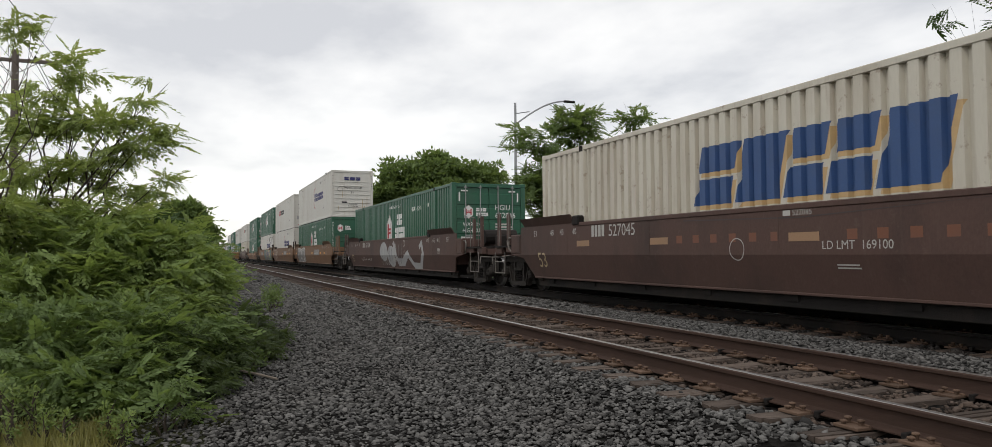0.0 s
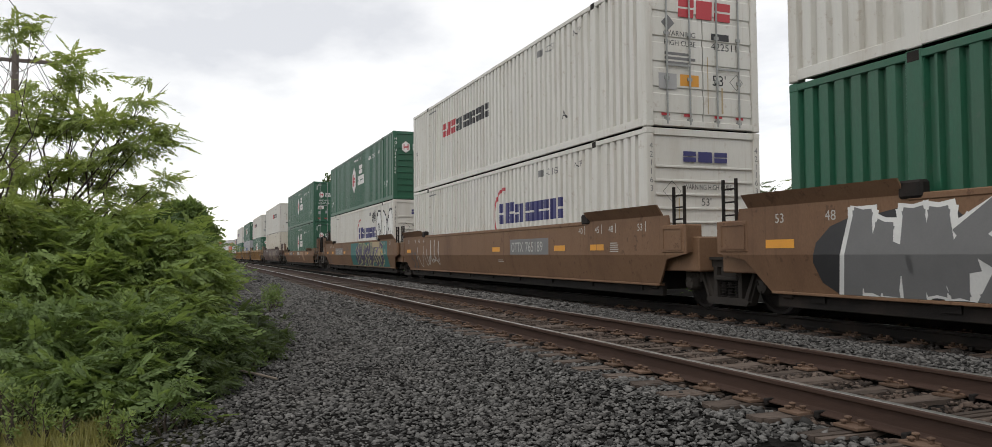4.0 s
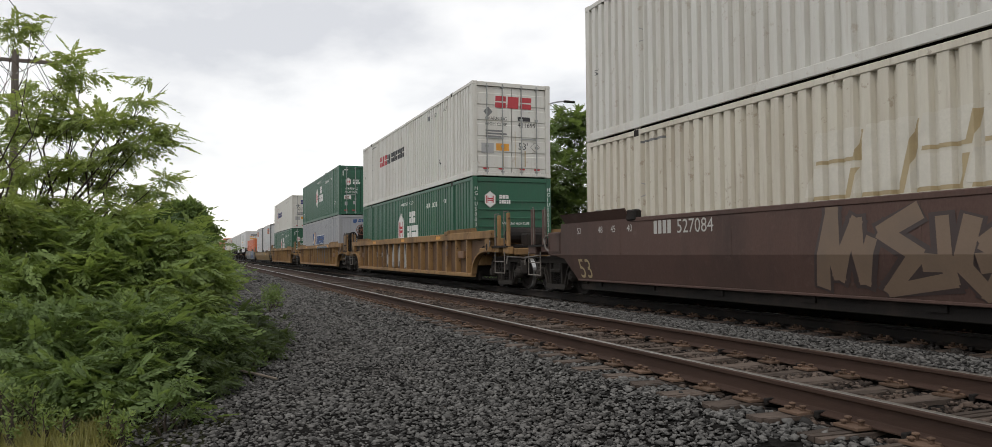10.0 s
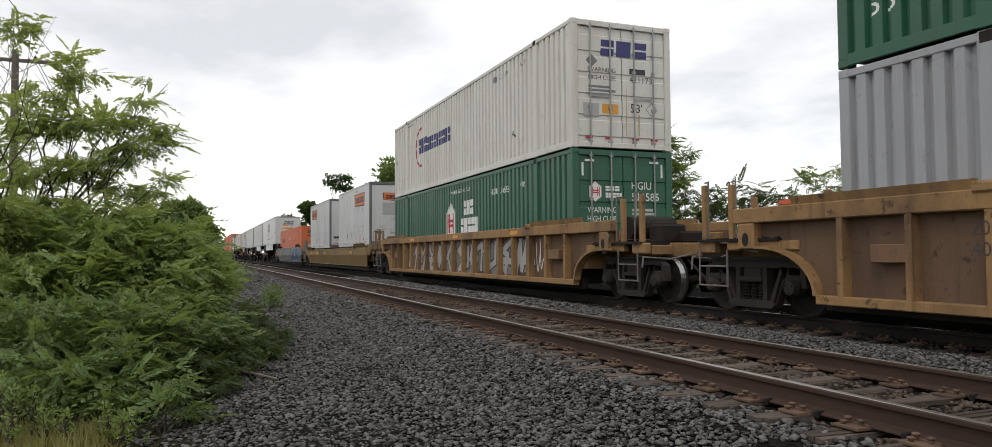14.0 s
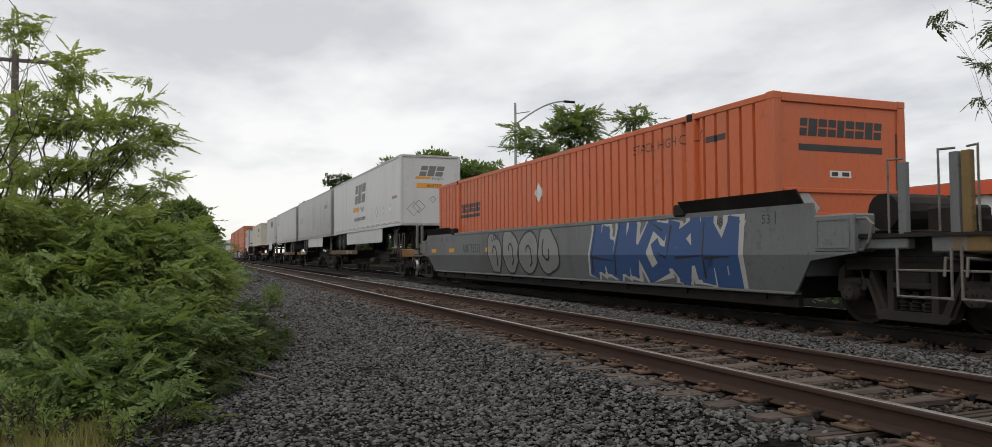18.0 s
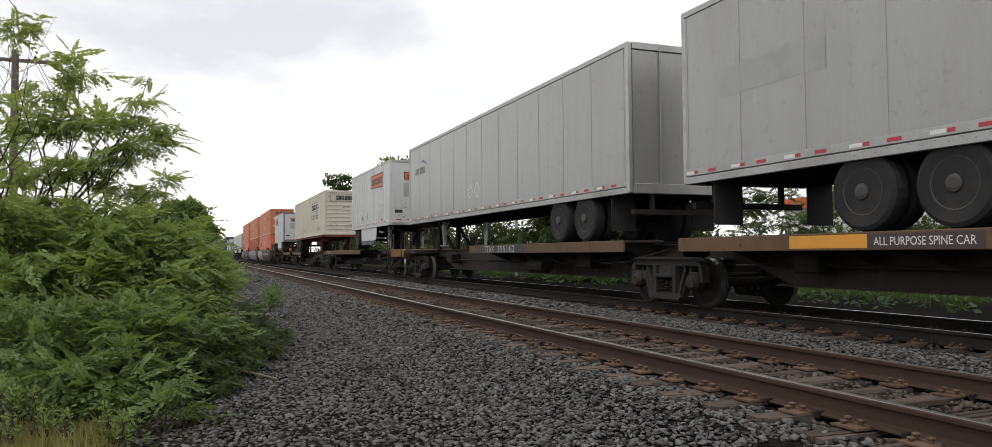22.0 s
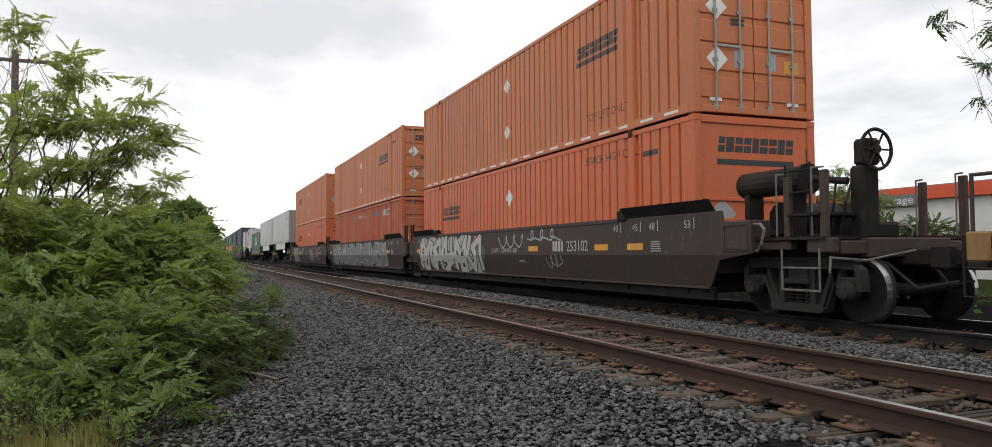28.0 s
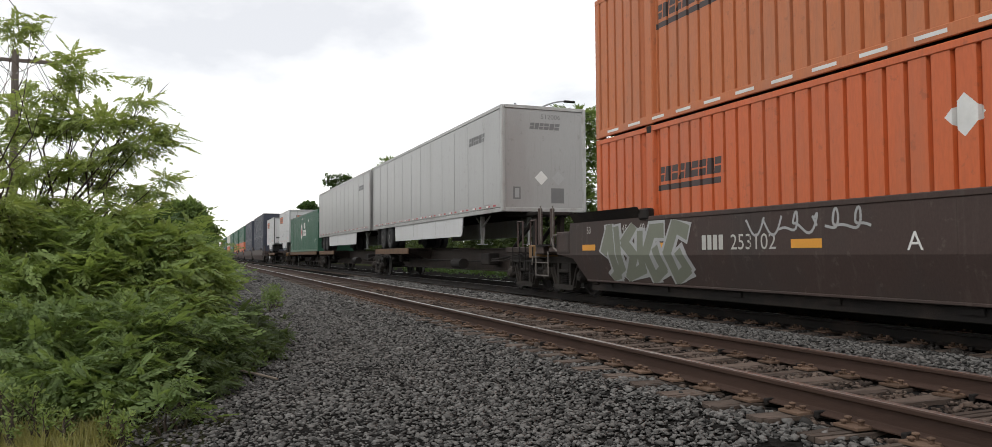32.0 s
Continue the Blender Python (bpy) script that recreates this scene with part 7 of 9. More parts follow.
def build_far_side():
    plant("tree", (18.39, 60.00, -1.00), "full dark-green tree behind the train", "tree", [(15.70, 60.00, 7.05, 2.32, 1.88, 1.44), (18.93, 60.00, 7.55, 2.62, 2.05, 1.47), (22.29, 60.00, 7.02, 2.41, 1.95, 1.50), (18.39, 60.00, 5.32, 4.71, 3.40, 2.09), (18.2, 60.00, 8.75, 1.20, 0.91, 0.5), (14.13, 60.00, 5.72, 1.53, 1.28, 1.02)], 3000, "mid", 0.7, 50, shapes=SPRIGS, trunk=0.3, shell=0.35)
    plant("tree", (17.84, 36.00, -1.00), "leafy green tree behind the train with uneven crown", "tree", [(18.78, 36.00, 7.82, 1.28, 1.08, 0.88), (16.55, 36.00, 6.85, 1.26, 0.99, 0.73), (19.54, 36.00, 6.51, 1.16, 1.09, 1.02), (17.65, 36.00, 4.74, 2.01, 1.84, 1.67), (18.59, 36.00, 2.75, 2.02, 1.77, 1.52), (15.83, 36.00, 4.35, 0.72, 1.02, 1.31)], 3300, "mid", 0.62, 51, trunk=0.16, shell=0.3)
    plant("tree", (19.90, 31.00, -1.00), "slender young green tree with a thin top", "tree", [(19.55, 31.00, 7.38, 0.54, 0.54, 0.54), (20.25, 31.00, 5.91, 0.91, 0.88, 0.85), (18.85, 31.00, 4.64, 1.08, 0.99, 0.90), (20.97, 31.00, 4.57, 1.10, 1.01, 0.92), (19.55, 31.00, 2.86, 1.81, 1.51, 1.20)], 1700, "mid", 0.55, 52, trunk=0.1, shell=0.25)
    plant("tree", (26.05, 36.00, -1.00), "small green tree beside the storage building", "tree", [(25.70, 36.00, 6.55, 0.62, 0.6, 0.42), (25.0, 36.00, 5.7, 0.6, 0.6, 0.4), (25.62, 36.00, 2.6, 1.43, 1.26, 0.9)], 500, "mid", 0.42, 53, trunk=0.1, shell=0.25)
    plant("shrub", (23.91, 30.00, -1.00), "rounded green bush behind the tracks", "bush", [(21.71, 30.00, 3.00, 1.50, 1.23, 0.96), (24.28, 30.00, 3.36, 1.69, 1.28, 0.86), (26.80, 30.00, 3.27, 1.42, 1.18, 0.95), (22.75, 29.00, 1.94, 2.66, 1.86, 1.06), (26.49, 29.00, 1.82, 1.53, 1.23, 0.92)], 1500, "dull", 0.45, 54, shell=0.45)
    plant("tree", (27.65, 27.00, -1.00), "low spreading green tree before the storage building", "tree", [(26.88, 27.00, 4.41, 1.17, 0.88, 0.59), (28.62, 27.00, 4.03, 1.34, 0.97, 0.60), (26.13, 27.00, 3.37, 1.04, 0.96, 0.87), (29.61, 27.00, 3.16, 1.50, 1.11, 0.72), (27.65, 27.00, 2.52, 2.06, 1.62, 1.18)], 800, "mid", 0.42, 55, trunk=0.1, shell=0.25)
    plant("shrub", (19.56, 34.00, -1.00), "green bush behind the tracks", "bush", [(18.46, 34.00, 1.86, 2.25, 1.61, 0.96), (21.44, 34.00, 2.05, 1.98, 1.49, 0.99), (16.92, 36.00, 1.56, 1.99, 1.39, 0.80)], 1700, "dull", 0.5, 56, shell=0.45)
    plant("shrub", (28.14, 24.00, -1.00), "green bush at the foot of the embankment", "bush", [(27.40, 24.00, 1.72, 1.63, 1.16, 0.70), (29.16, 23.00, 1.44, 1.61, 1.13, 0.64)], 900, "dull", 0.42, 57, shell=0.4)
    plant("tree", (21.62, 13.00, -1.00), "tree with feathery leaves hanging into view", "tree", [(17.17, 13.00, 6.94, 0.37, 0.26, 0.15), (17.90, 13.00, 7.18, 0.37, 0.25, 0.12), (16.69, 13.00, 6.49, 0.15, 0.14, 0.12), (18.37, 13.00, 5.57, 0.32, 0.23, 0.14), (18.14, 13.00, 4.77, 0.25, 0.19, 0.13), (18.46, 13.00, 4.40, 0.32, 0.22, 0.13), (20.12, 13.00, 6.87, 0.98, 0.98, 0.98), (20.61, 13.00, 5.11, 0.99, 0.99, 0.99)], 900, "dark", 0.3, 58, trunk=0.03, shell=0.1)
    plant("tree", (20.27, 115.00, -1.00), "distant tree with a flat open crown", "tree", [(18.85, 115.00, 11.57, 1.33, 0.86, 0.38), (20.75, 115.00, 12.40, 1.73, 1.10, 0.48), (18.38, 115.00, 12.41, 0.76, 0.52, 0.29), (20.27, 115.00, 10.85, 1.91, 1.20, 0.48)], 150, "dark", 0.8, 59, shapes=SPRIGS, trunk=0.2, shell=0.1)
    plant("tree", (18.97, 140.00, -1.00), "distant tree with a small dark crown", "tree", [(18.74, 140.00, 9.15, 1.15, 0.97, 0.80), (20.09, 140.00, 7.68, 1.61, 1.38, 1.15)], 600, "dark", 1.2, 60, shapes=SPRIGS, trunk=0.2)
    plant("tree", (20.45, 190.00, -1.00), "distant round tree behind the train", "tree", [(20.45, 190.00, 7.96, 2.16, 2.00, 1.85), (22.71, 190.00, 6.91, 1.86, 1.70, 1.55)], 700, "dark", 1.5, 61, shapes=SPRIGS, trunk=0.3)


def build_weeds():
    rnd = np.random.default_rng(77)
    n = 3600
    x, y = rnd.uniform(-2.6, -0.35, n), rnd.uniform(5.0, 7.6, n)
    keep = x < -0.72 + rnd.normal(0, 0.16, n)
    P = np.stack([x, y, ground_z(x, y)], -1)[keep]
    v, f = scatter(GRASS, P, 0.15 * rnd.uniform(0.4, 1.5, len(P)), 78, lean=0.7)
    tagged(new("grass", mesh_np("grass", v, f, LEAF["dry"])), "dry yellow-green grass at the foot of the hedge", "grass", kind="stuff")
    # Bank weeds use dark leaves, with the shade below the bushes as colour.
    x, y = 14.5 + 6.5 * rnd.uniform(0, 1, 800) ** 0.7, rnd.uniform(1, 60, 800)
    P = np.stack([x, y, ground_z(x, y) + 0.15], -1)
    v, f = scatter(GRASS + SPRIGS[:4], P, 0.36 * rnd.uniform(0.6, 1.4, len(P)), 79, lean=0.3)
    tagged(new("verge_weeds", mesh_np("verge_weeds", v, f, LEAF["dark"])), "weeds on the bank beyond the tracks, shade in their dark green", "weeds", kind="stuff")
    for k, (px, py, h) in enumerate(((-1.33, 6.9, 0.52), (-1.2, 7.05, 0.46), (-1.45, 7.0, 0.6), (-1.08, 6.8, 0.34), (-0.62, 6.5, 0.3), (-0.5, 6.25, 0.26), (-0.92, 6.6, 0.3))):
        z = float(ground_z(px, py))
        plant("weed", (px, py, z), "thin pale weed stem with small leaves in the grass", "weed", [(px, py, z + h * (0.35 + 0.2 * q), 0.07, 0.07, 0.05) for q in range(4)], 26, "bright", 0.06, 140 + k, shapes=SPRIGS[:3], shell=0.1)
    br = new("fallen_branch", mesh_from("fallen_branch", pipe(bmesh.new(), [(0.42, 8.75, -0.30), (0.58, 8.62, -0.33), (0.80, 8.40, -0.37)], 0.014, 6), surface("bare_dead_wood", (0.2, 0.17, 0.14), 0.85, bump=0.4)))
    tagged(br, "bare grey dead branch lying on the stones", "branch")
    for k, (px, py, r, h, n) in enumerate(((1.5, 17.6, 0.35, 0.55, 260), (1.75, 19.0, 0.3, 0.5, 200), (1.0, 16.2, 0.28, 0.3, 130), (2.1, 24.5, 0.35, 0.35, 150), (0.55, 9.3, 0.22, 0.22, 120))):
        z = float(ground_z(px, py))
        plant("weed", (px, py, z), "thin dull-green weed growing in the ballast", "weed", [(px, py, z + h * 0.5, r, r, h * 0.5), (px + 0.1, py, z + h * 0.8, r * 0.6, r * 0.6, h * 0.3)], n // 3, "mid", 0.10, 90 + k, shapes=SPRIGS + GRASS[:3], shell=0.05)


# ---- street furniture and buildings ----
POLE_WOOD = surface("weathered_pole_wood", (0.13, 0.11, 0.095), 0.9, dirt=(0.06, 0.05, 0.045), dirt_amount=0.6, bump=0.4, stretch=(1, 1, 0.1))
WIRE = surface("dark_wire", (0.03, 0.03, 0.032), 0.6, bump=0.0)
LAMP_STEEL = surface("grey_lamp_steel", (0.30, 0.31, 0.32), 0.45, 0.4, dirt_amount=0.3)
FASCIA = surface("red_orange_metal_fascia", (0.60, 0.085, 0.03), 0.45, dirt=(0.35, 0.07, 0.04), dirt_amount=0.3, stretch=(1, 0.3, 1))
STUCCO = surface("white_stucco_wall", (0.62, 0.62, 0.60), 0.8, dirt=(0.42, 0.41, 0.38), dirt_amount=0.4, bump=0.3)
ROOFING = surface("grey_roofing", (0.2, 0.2, 0.2), 0.8)


def utility_pole(x, y, h, arm):
    ob = thing("utility_pole", pose(x, y, -1.0), "weathered wooden utility pole with a crossarm", "utility pole", "poles along the hedge")
    part("pole", tube(bmesh.new(), (0, 0, 0), (0, 0, h + 1.0), 0.17, 12, 0.12), POLE_WOOD, ob)
    part("crossarm", boxes((-arm, arm, -0.06, 0.06, h + 0.55, h + 0.68), bevel=0.01), POLE_WOOD, ob)
    for k in (-0.92, -0.45, 0.45, 0.92):
        bm = lathe(bmesh.new(), [(0.02, 0), (0.05, 0.03), (0.035, 0.07), (0.055, 0.1), (0.02, 0.15)], 10, "z", (k * arm, 0, h + 0.68))
        part("insulator", bm, GRIME, ob)
    bm = bmesh.new()
    tube(bm, (arm * 0.5, -0.02, h + 0.55), (0, -0.1, h + 0.05), 0.02, 6)
    tube(bm, (-arm * 0.5, -0.02, h + 0.55), (0, -0.1, h + 0.05), 0.02, 6)
    part("arm_brace", bm, GALV, ob)
    return ob


def cable(a, b, sag, r=0.014):
    a, b = Vector(a), Vector(b)
    pts = []
    for i in range(15):
        k = i / 14
        p = a.lerp(b, k)
        p.z -= sag * 4 * k * (1 - k)
        pts.append(p)
    ob = new("overhead_wire", mesh_from("overhead_wire", pipe(bmesh.new(), pts, r, 5), WIRE))
    tagged(ob, "thin dark overhead wire between the poles", "wire", "wires along the hedge")


def build_poles():
    spots = ((-6.45, 33.0, 8.75, 1.45), (-7.9, 78.0, 9.0, 1.3), (-7.5, 133.0, 9.6, 1.5))
    for s in spots:
        utility_pole(*s)
    for k in (-0.92, -0.45, 0.45, 0.92):
        for (x0, y0, h0, a0), (x1, y1, h1, a1) in zip(spots, spots[1:]):
            cable((x0 + k * a0, y0, h0 - 0.2), (x1 + k * a1, y1, h1 - 0.2), 0.7)
    for k in (-0.92, 0.92):
        cable((-6.45 + k * 1.45, 33, 8.55), (-6.0 + k * 1.4, -14, 9.2), 0.7, 0.012)
    # street lamp
    ob = thing("street_lamp", pose(19.15, 45.0, -1.0), "tall grey street lamp with a long curved arm", "street lamp")
    part("pole", tube(bmesh.new(), (0, 0, 0), (0, 0, 11.7), 0.12, 12, 0.075), LAMP_STEEL, ob)
    pts = []
    for i in range(9):
        a = i / 8
        pts.append((3.15 * a, -0.9 * a, 10.3 + 1.55 * math.sin(a * math.pi / 2)))
    part("arm", pipe(bmesh.new(), pts, 0.05, 8), LAMP_STEEL, ob)
    part("stay", pipe(bmesh.new(), [(0, 0, 11.0), (0.9, -0.25, 11.15)], 0.03, 6), LAMP_STEEL, ob)
    bm = boxes((3.05, 3.85, -1.05, -0.8, 11.76, 11.9), bevel=0.05)
    part("lamp_head", bm, GRIME, ob, "dark flat lamp head")


def build_storage():
    ob = thing("storage_building", pose(42.7, 22.0, -1.0), "long white storage building with a red-orange fascia", "building")
    y0, y1 = -40.0, 24.8
    part("wall", boxes((0.0, 0.3, y0, y1, 0, 5.2)), STUCCO, ob)
    part("end_wall", boxes((0.3, 14, y1 - 0.3, y1, 0, 5.2)), STUCCO, ob)
    part("roof", boxes((-0.2, 14, y0, y1 + 0.2, 5.95, 6.02)), ROOFING, ob)
    for i in range(13):
        a = y0 + (y1 - y0) * i / 13
        part("fascia_panel", boxes((-0.35, 0.25, a, a + (y1 - y0) / 13 - 0.012, 5.15, 5.95), bevel=0.01), FASCIA, ob)
    part("end_fascia", boxes((-0.35, 14, y1 + 0.003, y1 + 0.35, 5.15, 5.95), bevel=0.01), FASCIA, ob)
    for i in range(9):
        a = y0 + 4 + i * 6.6
        part("roll_door", boxes((-0.03, 0.02, a, a + 2.6, 0.0, 2.9)), FASCIA, ob)
    f2 = Face("side", -0.36)
    lay("sign_ground", [rect(-18.7, 4.82, 6.0, 0.72)], INK["grey"], ob, f2, 2)
    lay("sign_wordmark", block_word(-18.5, 4.92, 2.4, 0.52, 6, 0, 23, 0.24), INK["white"], ob, f2, 4)
    letters("lettering", "Storage", -15.8, 4.95, 0.5, INK["white"], ob, f2, 4, width=2.8)


def build_far_hedge():
    rnd = random.Random(31)
    for i in range(9):
        x, y = 25.5 + 0.8 * i, 34 + i * i * 1.9 + i * 5
        w = 4.0 + i * 0.9
        blobs = [(x + rnd.uniform(-0.5, 0.5) * w, y + rnd.uniform(-0.4, 0.4) * w, rnd.uniform(0.1, 1.1) * (1 + 0.45 * i), w * rnd.uniform(0.3, 0.42), w * rnd.uniform(0.3, 0.42), rnd.uniform(0.8, 1.3) * (1 + 0.35 * i)) for _ in range(6)]
        plant("shrub", (x, y, -1.0), "low dull-green bush far behind the tracks", "bush", blobs, 900, "dull", 0.45 + 0.06 * i, 120 + i, shapes=SPRIGS, shell=0.5, group="far bushes")


build_far_hedge()
build_left_side()
build_far_side()
build_weeds()
build_poles()
build_storage()


# ---- the train ----
ROLL = ((0, 0.0), (4, 55.022), (8, 109.07), (12, 162.546), (16, 215.708), (20, 268.672), (24, 321.411), (28, 373.752), (32, 425.383))
MOVING = []


def ride(ob, s, z=0.0):
    """Puts a thing on the train: s is its middle along the train at the start."""
    ob.matrix_basis = pose(TRAIN_X, s, z)
    MOVING.append((ob, s, z))
    return ob


BED = 0.36


def stack(kind_low, kind_top, s, z=BED):
    """One or two containers, the lower one first, each (paint, near style, marks, number, dents)."""
    for i, k in enumerate((kind_low, kind_top)):
        if k is None:
            continue
        paint, near, marks, number, label = k
        ob, side, end = container("container", paint, label, near, dents=0.03 if paint == "rust_red" else 0.0)
        low = i == 0
        if marks == "green":
            green_marks(ob, side, end, near, number=number)
        elif marks in ("ring", "red_black", "raised"):
            white_marks(ob, side, end, near, marks, number)
        elif marks == "orange":
            orange_marks(ob, side, end, near, low)
        ride(ob, s, z + i * (BOX_H + 0.02))
        yield ob, side, end


G_DOOR = "green corrugated steel container with double doors"
G_WALL = "green corrugated steel container with a ribbed front wall"
W_DOOR = "white corrugated steel container with double doors"
W_WALL = "white corrugated steel container with a ribbed front wall"
O_WALL = "orange corrugated steel container with a banded front wall"


def mid(a):
    return a + BOX_L / 2


def build_wells():
    # brown car with one cream box
    car, f = well_car("well_car", "brown", "red-brown well car carrying one cream container")
    ride(car, mid(0.27))
    stencils(car, f, "527045", "pale", -5.35, load="169100", plates=False, num_v=1.27)
    for u, c in ((-6.0, "tan"), (-3.2, "tan"), (0.2, "tan"), (5.6, "tan")):
        lay("faded_plate", [rect(u, 1.08, 0.55, 0.12)], INK[c], car, f, 2)
    for i in range(18):
        if i not in (6, 7):
            lay("faded_square", [rect(-2.4 + i * 0.45, 1.09, 0.16, 0.13)], INK["rust"], car, f, 1.3)
    lay("weld_line", stroke([(-2.2, 1.46), (0.4, 1.40), (3.4, 1.52)], 0.02), INK["brown"], car, f, 2)
    lay("small_number", [rect(0.1, 1.43, 0.14, 0.08)], INK["pale"], car, f, 2)
    letters("car_number", "527045", 0.28, 1.43, 0.085, INK["pale"], car, f, 2)
    letters("size_mark", "53", -8.0, 0.62, 0.34, INK["straw"], car, f, 2)
    lay("round_stencil", ring_polys(-0.87, 0.98, 0.17, 0.015), INK["pale"], car, f, 2)
    for ob, side, end in stack(("cream", "ribs", "", "", "cream corrugated steel container with a large blue wordmark"), None, mid(0.27)):
        for lv, dx, c in ((1, 0.07, "gold"), (2, 0.0, "blue")):
            lay("large_wordmark", block_word(-2.15 + dx, 1.34 - dx, 4.5, 0.95, 5, 0.25, 2, 0.26), INK[c], ob, side, lv)
    # brown car, green box
    car, f = well_car("well_car", "brown", "dark brown well car with a pale sprayed drawing")
    ride(car, mid(23.34))
    stencils(car, f, "527208", "pale", -5.31, plates=False, num_v=1.27)
    letters("size_mark", "53", -8.07, 0.58, 0.36, INK["straw"], car, f, 2)
    swan = [(0.9, 1.42), (1.5, 0.62), (2.3, 0.62), (3.1, 0.95), (3.8, 0.5), (4.7, 0.5), (5.25, 0.95), (5.05, 1.35), (4.8, 1.2)]
    lay("sprayed_shape", [disc(-0.9, 1.05, 0.42, 14, 1.6)], INK["silver"], car, f, 1.6)
    lay("sprayed_shape", [disc(0.4, 0.85, 0.45, 14, 1.5)], INK["silver"], car, f, 1.8)
    lay("sprayed_shape", stroke(swan, 0.34, 0.5), INK["silver"], car, f, 2)
    for k in range(5):
        scrawl(car, f, -1.6 + k * 0.75, 0.5, 0.8, 0.85, 3 + k, INK["pale" if k % 2 else "grey"], 0.03, 3, 9)
    scrawl(car, f, -5.7, 0.64, 1.0, 0.14, 8, INK["pale"], 0.02, 3)
    scrawl(car, f, -4.3, 0.66, 0.9, 0.12, 5, INK["pale"], 0.02, 3, 8)
    lay("sprayed_line", ring_polys(2.6, 1.36, 0.13, 0.02) + stroke([(2.6, 1.2), (2.6, 0.95), (2.45, 0.8)], 0.02), INK["pale"], car, f, 3)
    list(stack(("green", "doors", "green", "642846", G_DOOR), None, mid(23.34)))
    # tan articulated car, three wells
    car, f = well_car("well_car", "tan", "tan end well of an articulated car with black sprayed shapes", far="joint")
    ride(car, mid(47.14))
    stencils(car, f, "765189", "pale", 2.0, size=0.24, mark_w=0.75, plate="grey", mark="OTTX")
    letters("unit_letter", "B", 1.1, 1.0, 0.26, INK["brown"], car, f, 2)
    graffiti(car, f, -7.0, 0.36, 4.0, 1.0, 5, 31, INK["grey"], INK["white"], width=0.3, back=INK["black"])
    list(stack(("green", "ribs", "green", "641992", G_WALL), ("white", "ribs", "ring", "431084", W_WALL), mid(47.14)))
    car, f = well_car("well_car", "tan", "tan middle well of an articulated car", near="pivot", far="joint")
    ride(car, mid(66.9))
    stencils(car, f, "765189", "pale", 2.0, size=0.24, mark_w=0.75, plate="grey", mark="OTTX")
    letters("size_mark", "53", -7.8, 0.42, 0.6, INK["brown"], car, f, 2)
    scrawl(car, f, -5.6, 0.5, 1.4, 0.9, 12, INK["pale"], 0.04, 2)
    scrawl(car, f, -7.2, 0.5, 2.6, 0.8, 15, INK["pale"], 0.03, 2)
    list(stack(("white", "ribs", "ring", "421163", W_WALL), ("white", "doors", "red_black", "422511", W_DOOR), mid(66.9)))
    car, f = well_car("well_car", "tan", "tan end well of an articulated car with a large purple graffiti", near="pivot")
    ride(car, mid(86.2))
    stencils(car, f, "765189", "pale", -5.2, size=0.24, mark_w=0.75, plate="grey", mark="OTTX")
    letters("unit_letter", "A", -1.6, 1.14, 0.22, INK["brown"], car, f, 2)
    letters("size_mark", "53", -7.9, 0.40, 0.6, INK["brown"], car, f, 2)
    lay("sprayed_ground", [rect(-0.6, 0.3, 8.2, 1.24)], INK["teal"], car, f, 1.5)
    rnd = random.Random(3)
    lay("sprayed_ground", [disc(1.1 + i * 0.75, rnd.uniform(0.62, 0.85), rnd.uniform(0.26, 0.34), 12, 1.5) for i in range(8)], INK["purple"], car, f, 2)
    lay("sprayed_ground", [disc(1.3 + i * 0.75, rnd.uniform(0.95, 1.15), rnd.uniform(0.18, 0.26), 12, 1.4) for i in range(7)], INK["lilac"], car, f, 2.4)
    graffiti(car, f, 0.9, 0.4, 5.9, 1.05, 6, 44, INK["purple"], INK["lime"], level=3, width=0.26, shine=INK["lilac"])
    lay("patch", [rect(4.7, 1.26, 1.5, 0.28), rect(5.9, 0.85, 0.5, 0.35)], INK["straw"], car, f, 7)
    for ob, side, end in stack(("white", "ribs", "ring", "421836", "white corrugated steel container with black graffiti and a blue wordmark"), ("green", "ribs", "green", "547156", G_WALL), mid(86.3)):
        if side and ob["label"].startswith("white"):
            bubble(ob, side, 4.75, 0.75, 3.2, 1.8, 3, 5, INK["white"], INK["black"], 2, 0.085)
            for q in range(3):
                scrawl(ob, side, 3.95, 2.05 + 0.12 * q, 0.7, 0.35, 7 + q, INK["black"], 0.04)
    # rust-tan single car
    car, f = well_car("well_car", "tan", "faded rust-tan well car carrying two green containers", brake_wheel=True, top=1.24)
    ride(car, mid(109.95))
    stencils(car, f, "471495", "pale", -5.2, plate="grey", mark="DTTX")
    for u, v, w, h, sl, c in ((-3.5, 1.02, 0.8, 0.17, -1.2, "brown"), (0.4, 0.93, 1.3, 0.26, -1.0, "pale"), (1.9, 0.93, 1.0, 0.24, 0.6, "tan"), (3.3, 0.5, 0.9, 0.66, -0.5, "tan"), (5.0, 0.95, 1.2, 0.22, 0.7, "tan")):
        lay("faded_patch", [rect(u, v, w, h, sl)], INK[c], car, f, 1.2)
    lay("faded_line", stroke([(-4.6, 1.2), (-4.2, 1.06), (-2.4, 1.06), (-1.9, 1.2)], 0.02), INK["brown"], car, f, 2)
    list(stack(("green", "doors", "green", "516221", G_DOOR), ("green", "doors", "green", "649539", G_DOOR), mid(109.95)))
    # brown car with two white boxes
    car, f = well_car("well_car", "brown", "dark brown well car with straw-coloured sprayed letters")
    ride(car, mid(133.9))
    stencils(car, f, "527084", "pale", -5.3, plates=False, num_v=1.27)
    letters("size_mark", "53", -8.25, 0.42, 0.4, INK["straw"], car, f, 2)
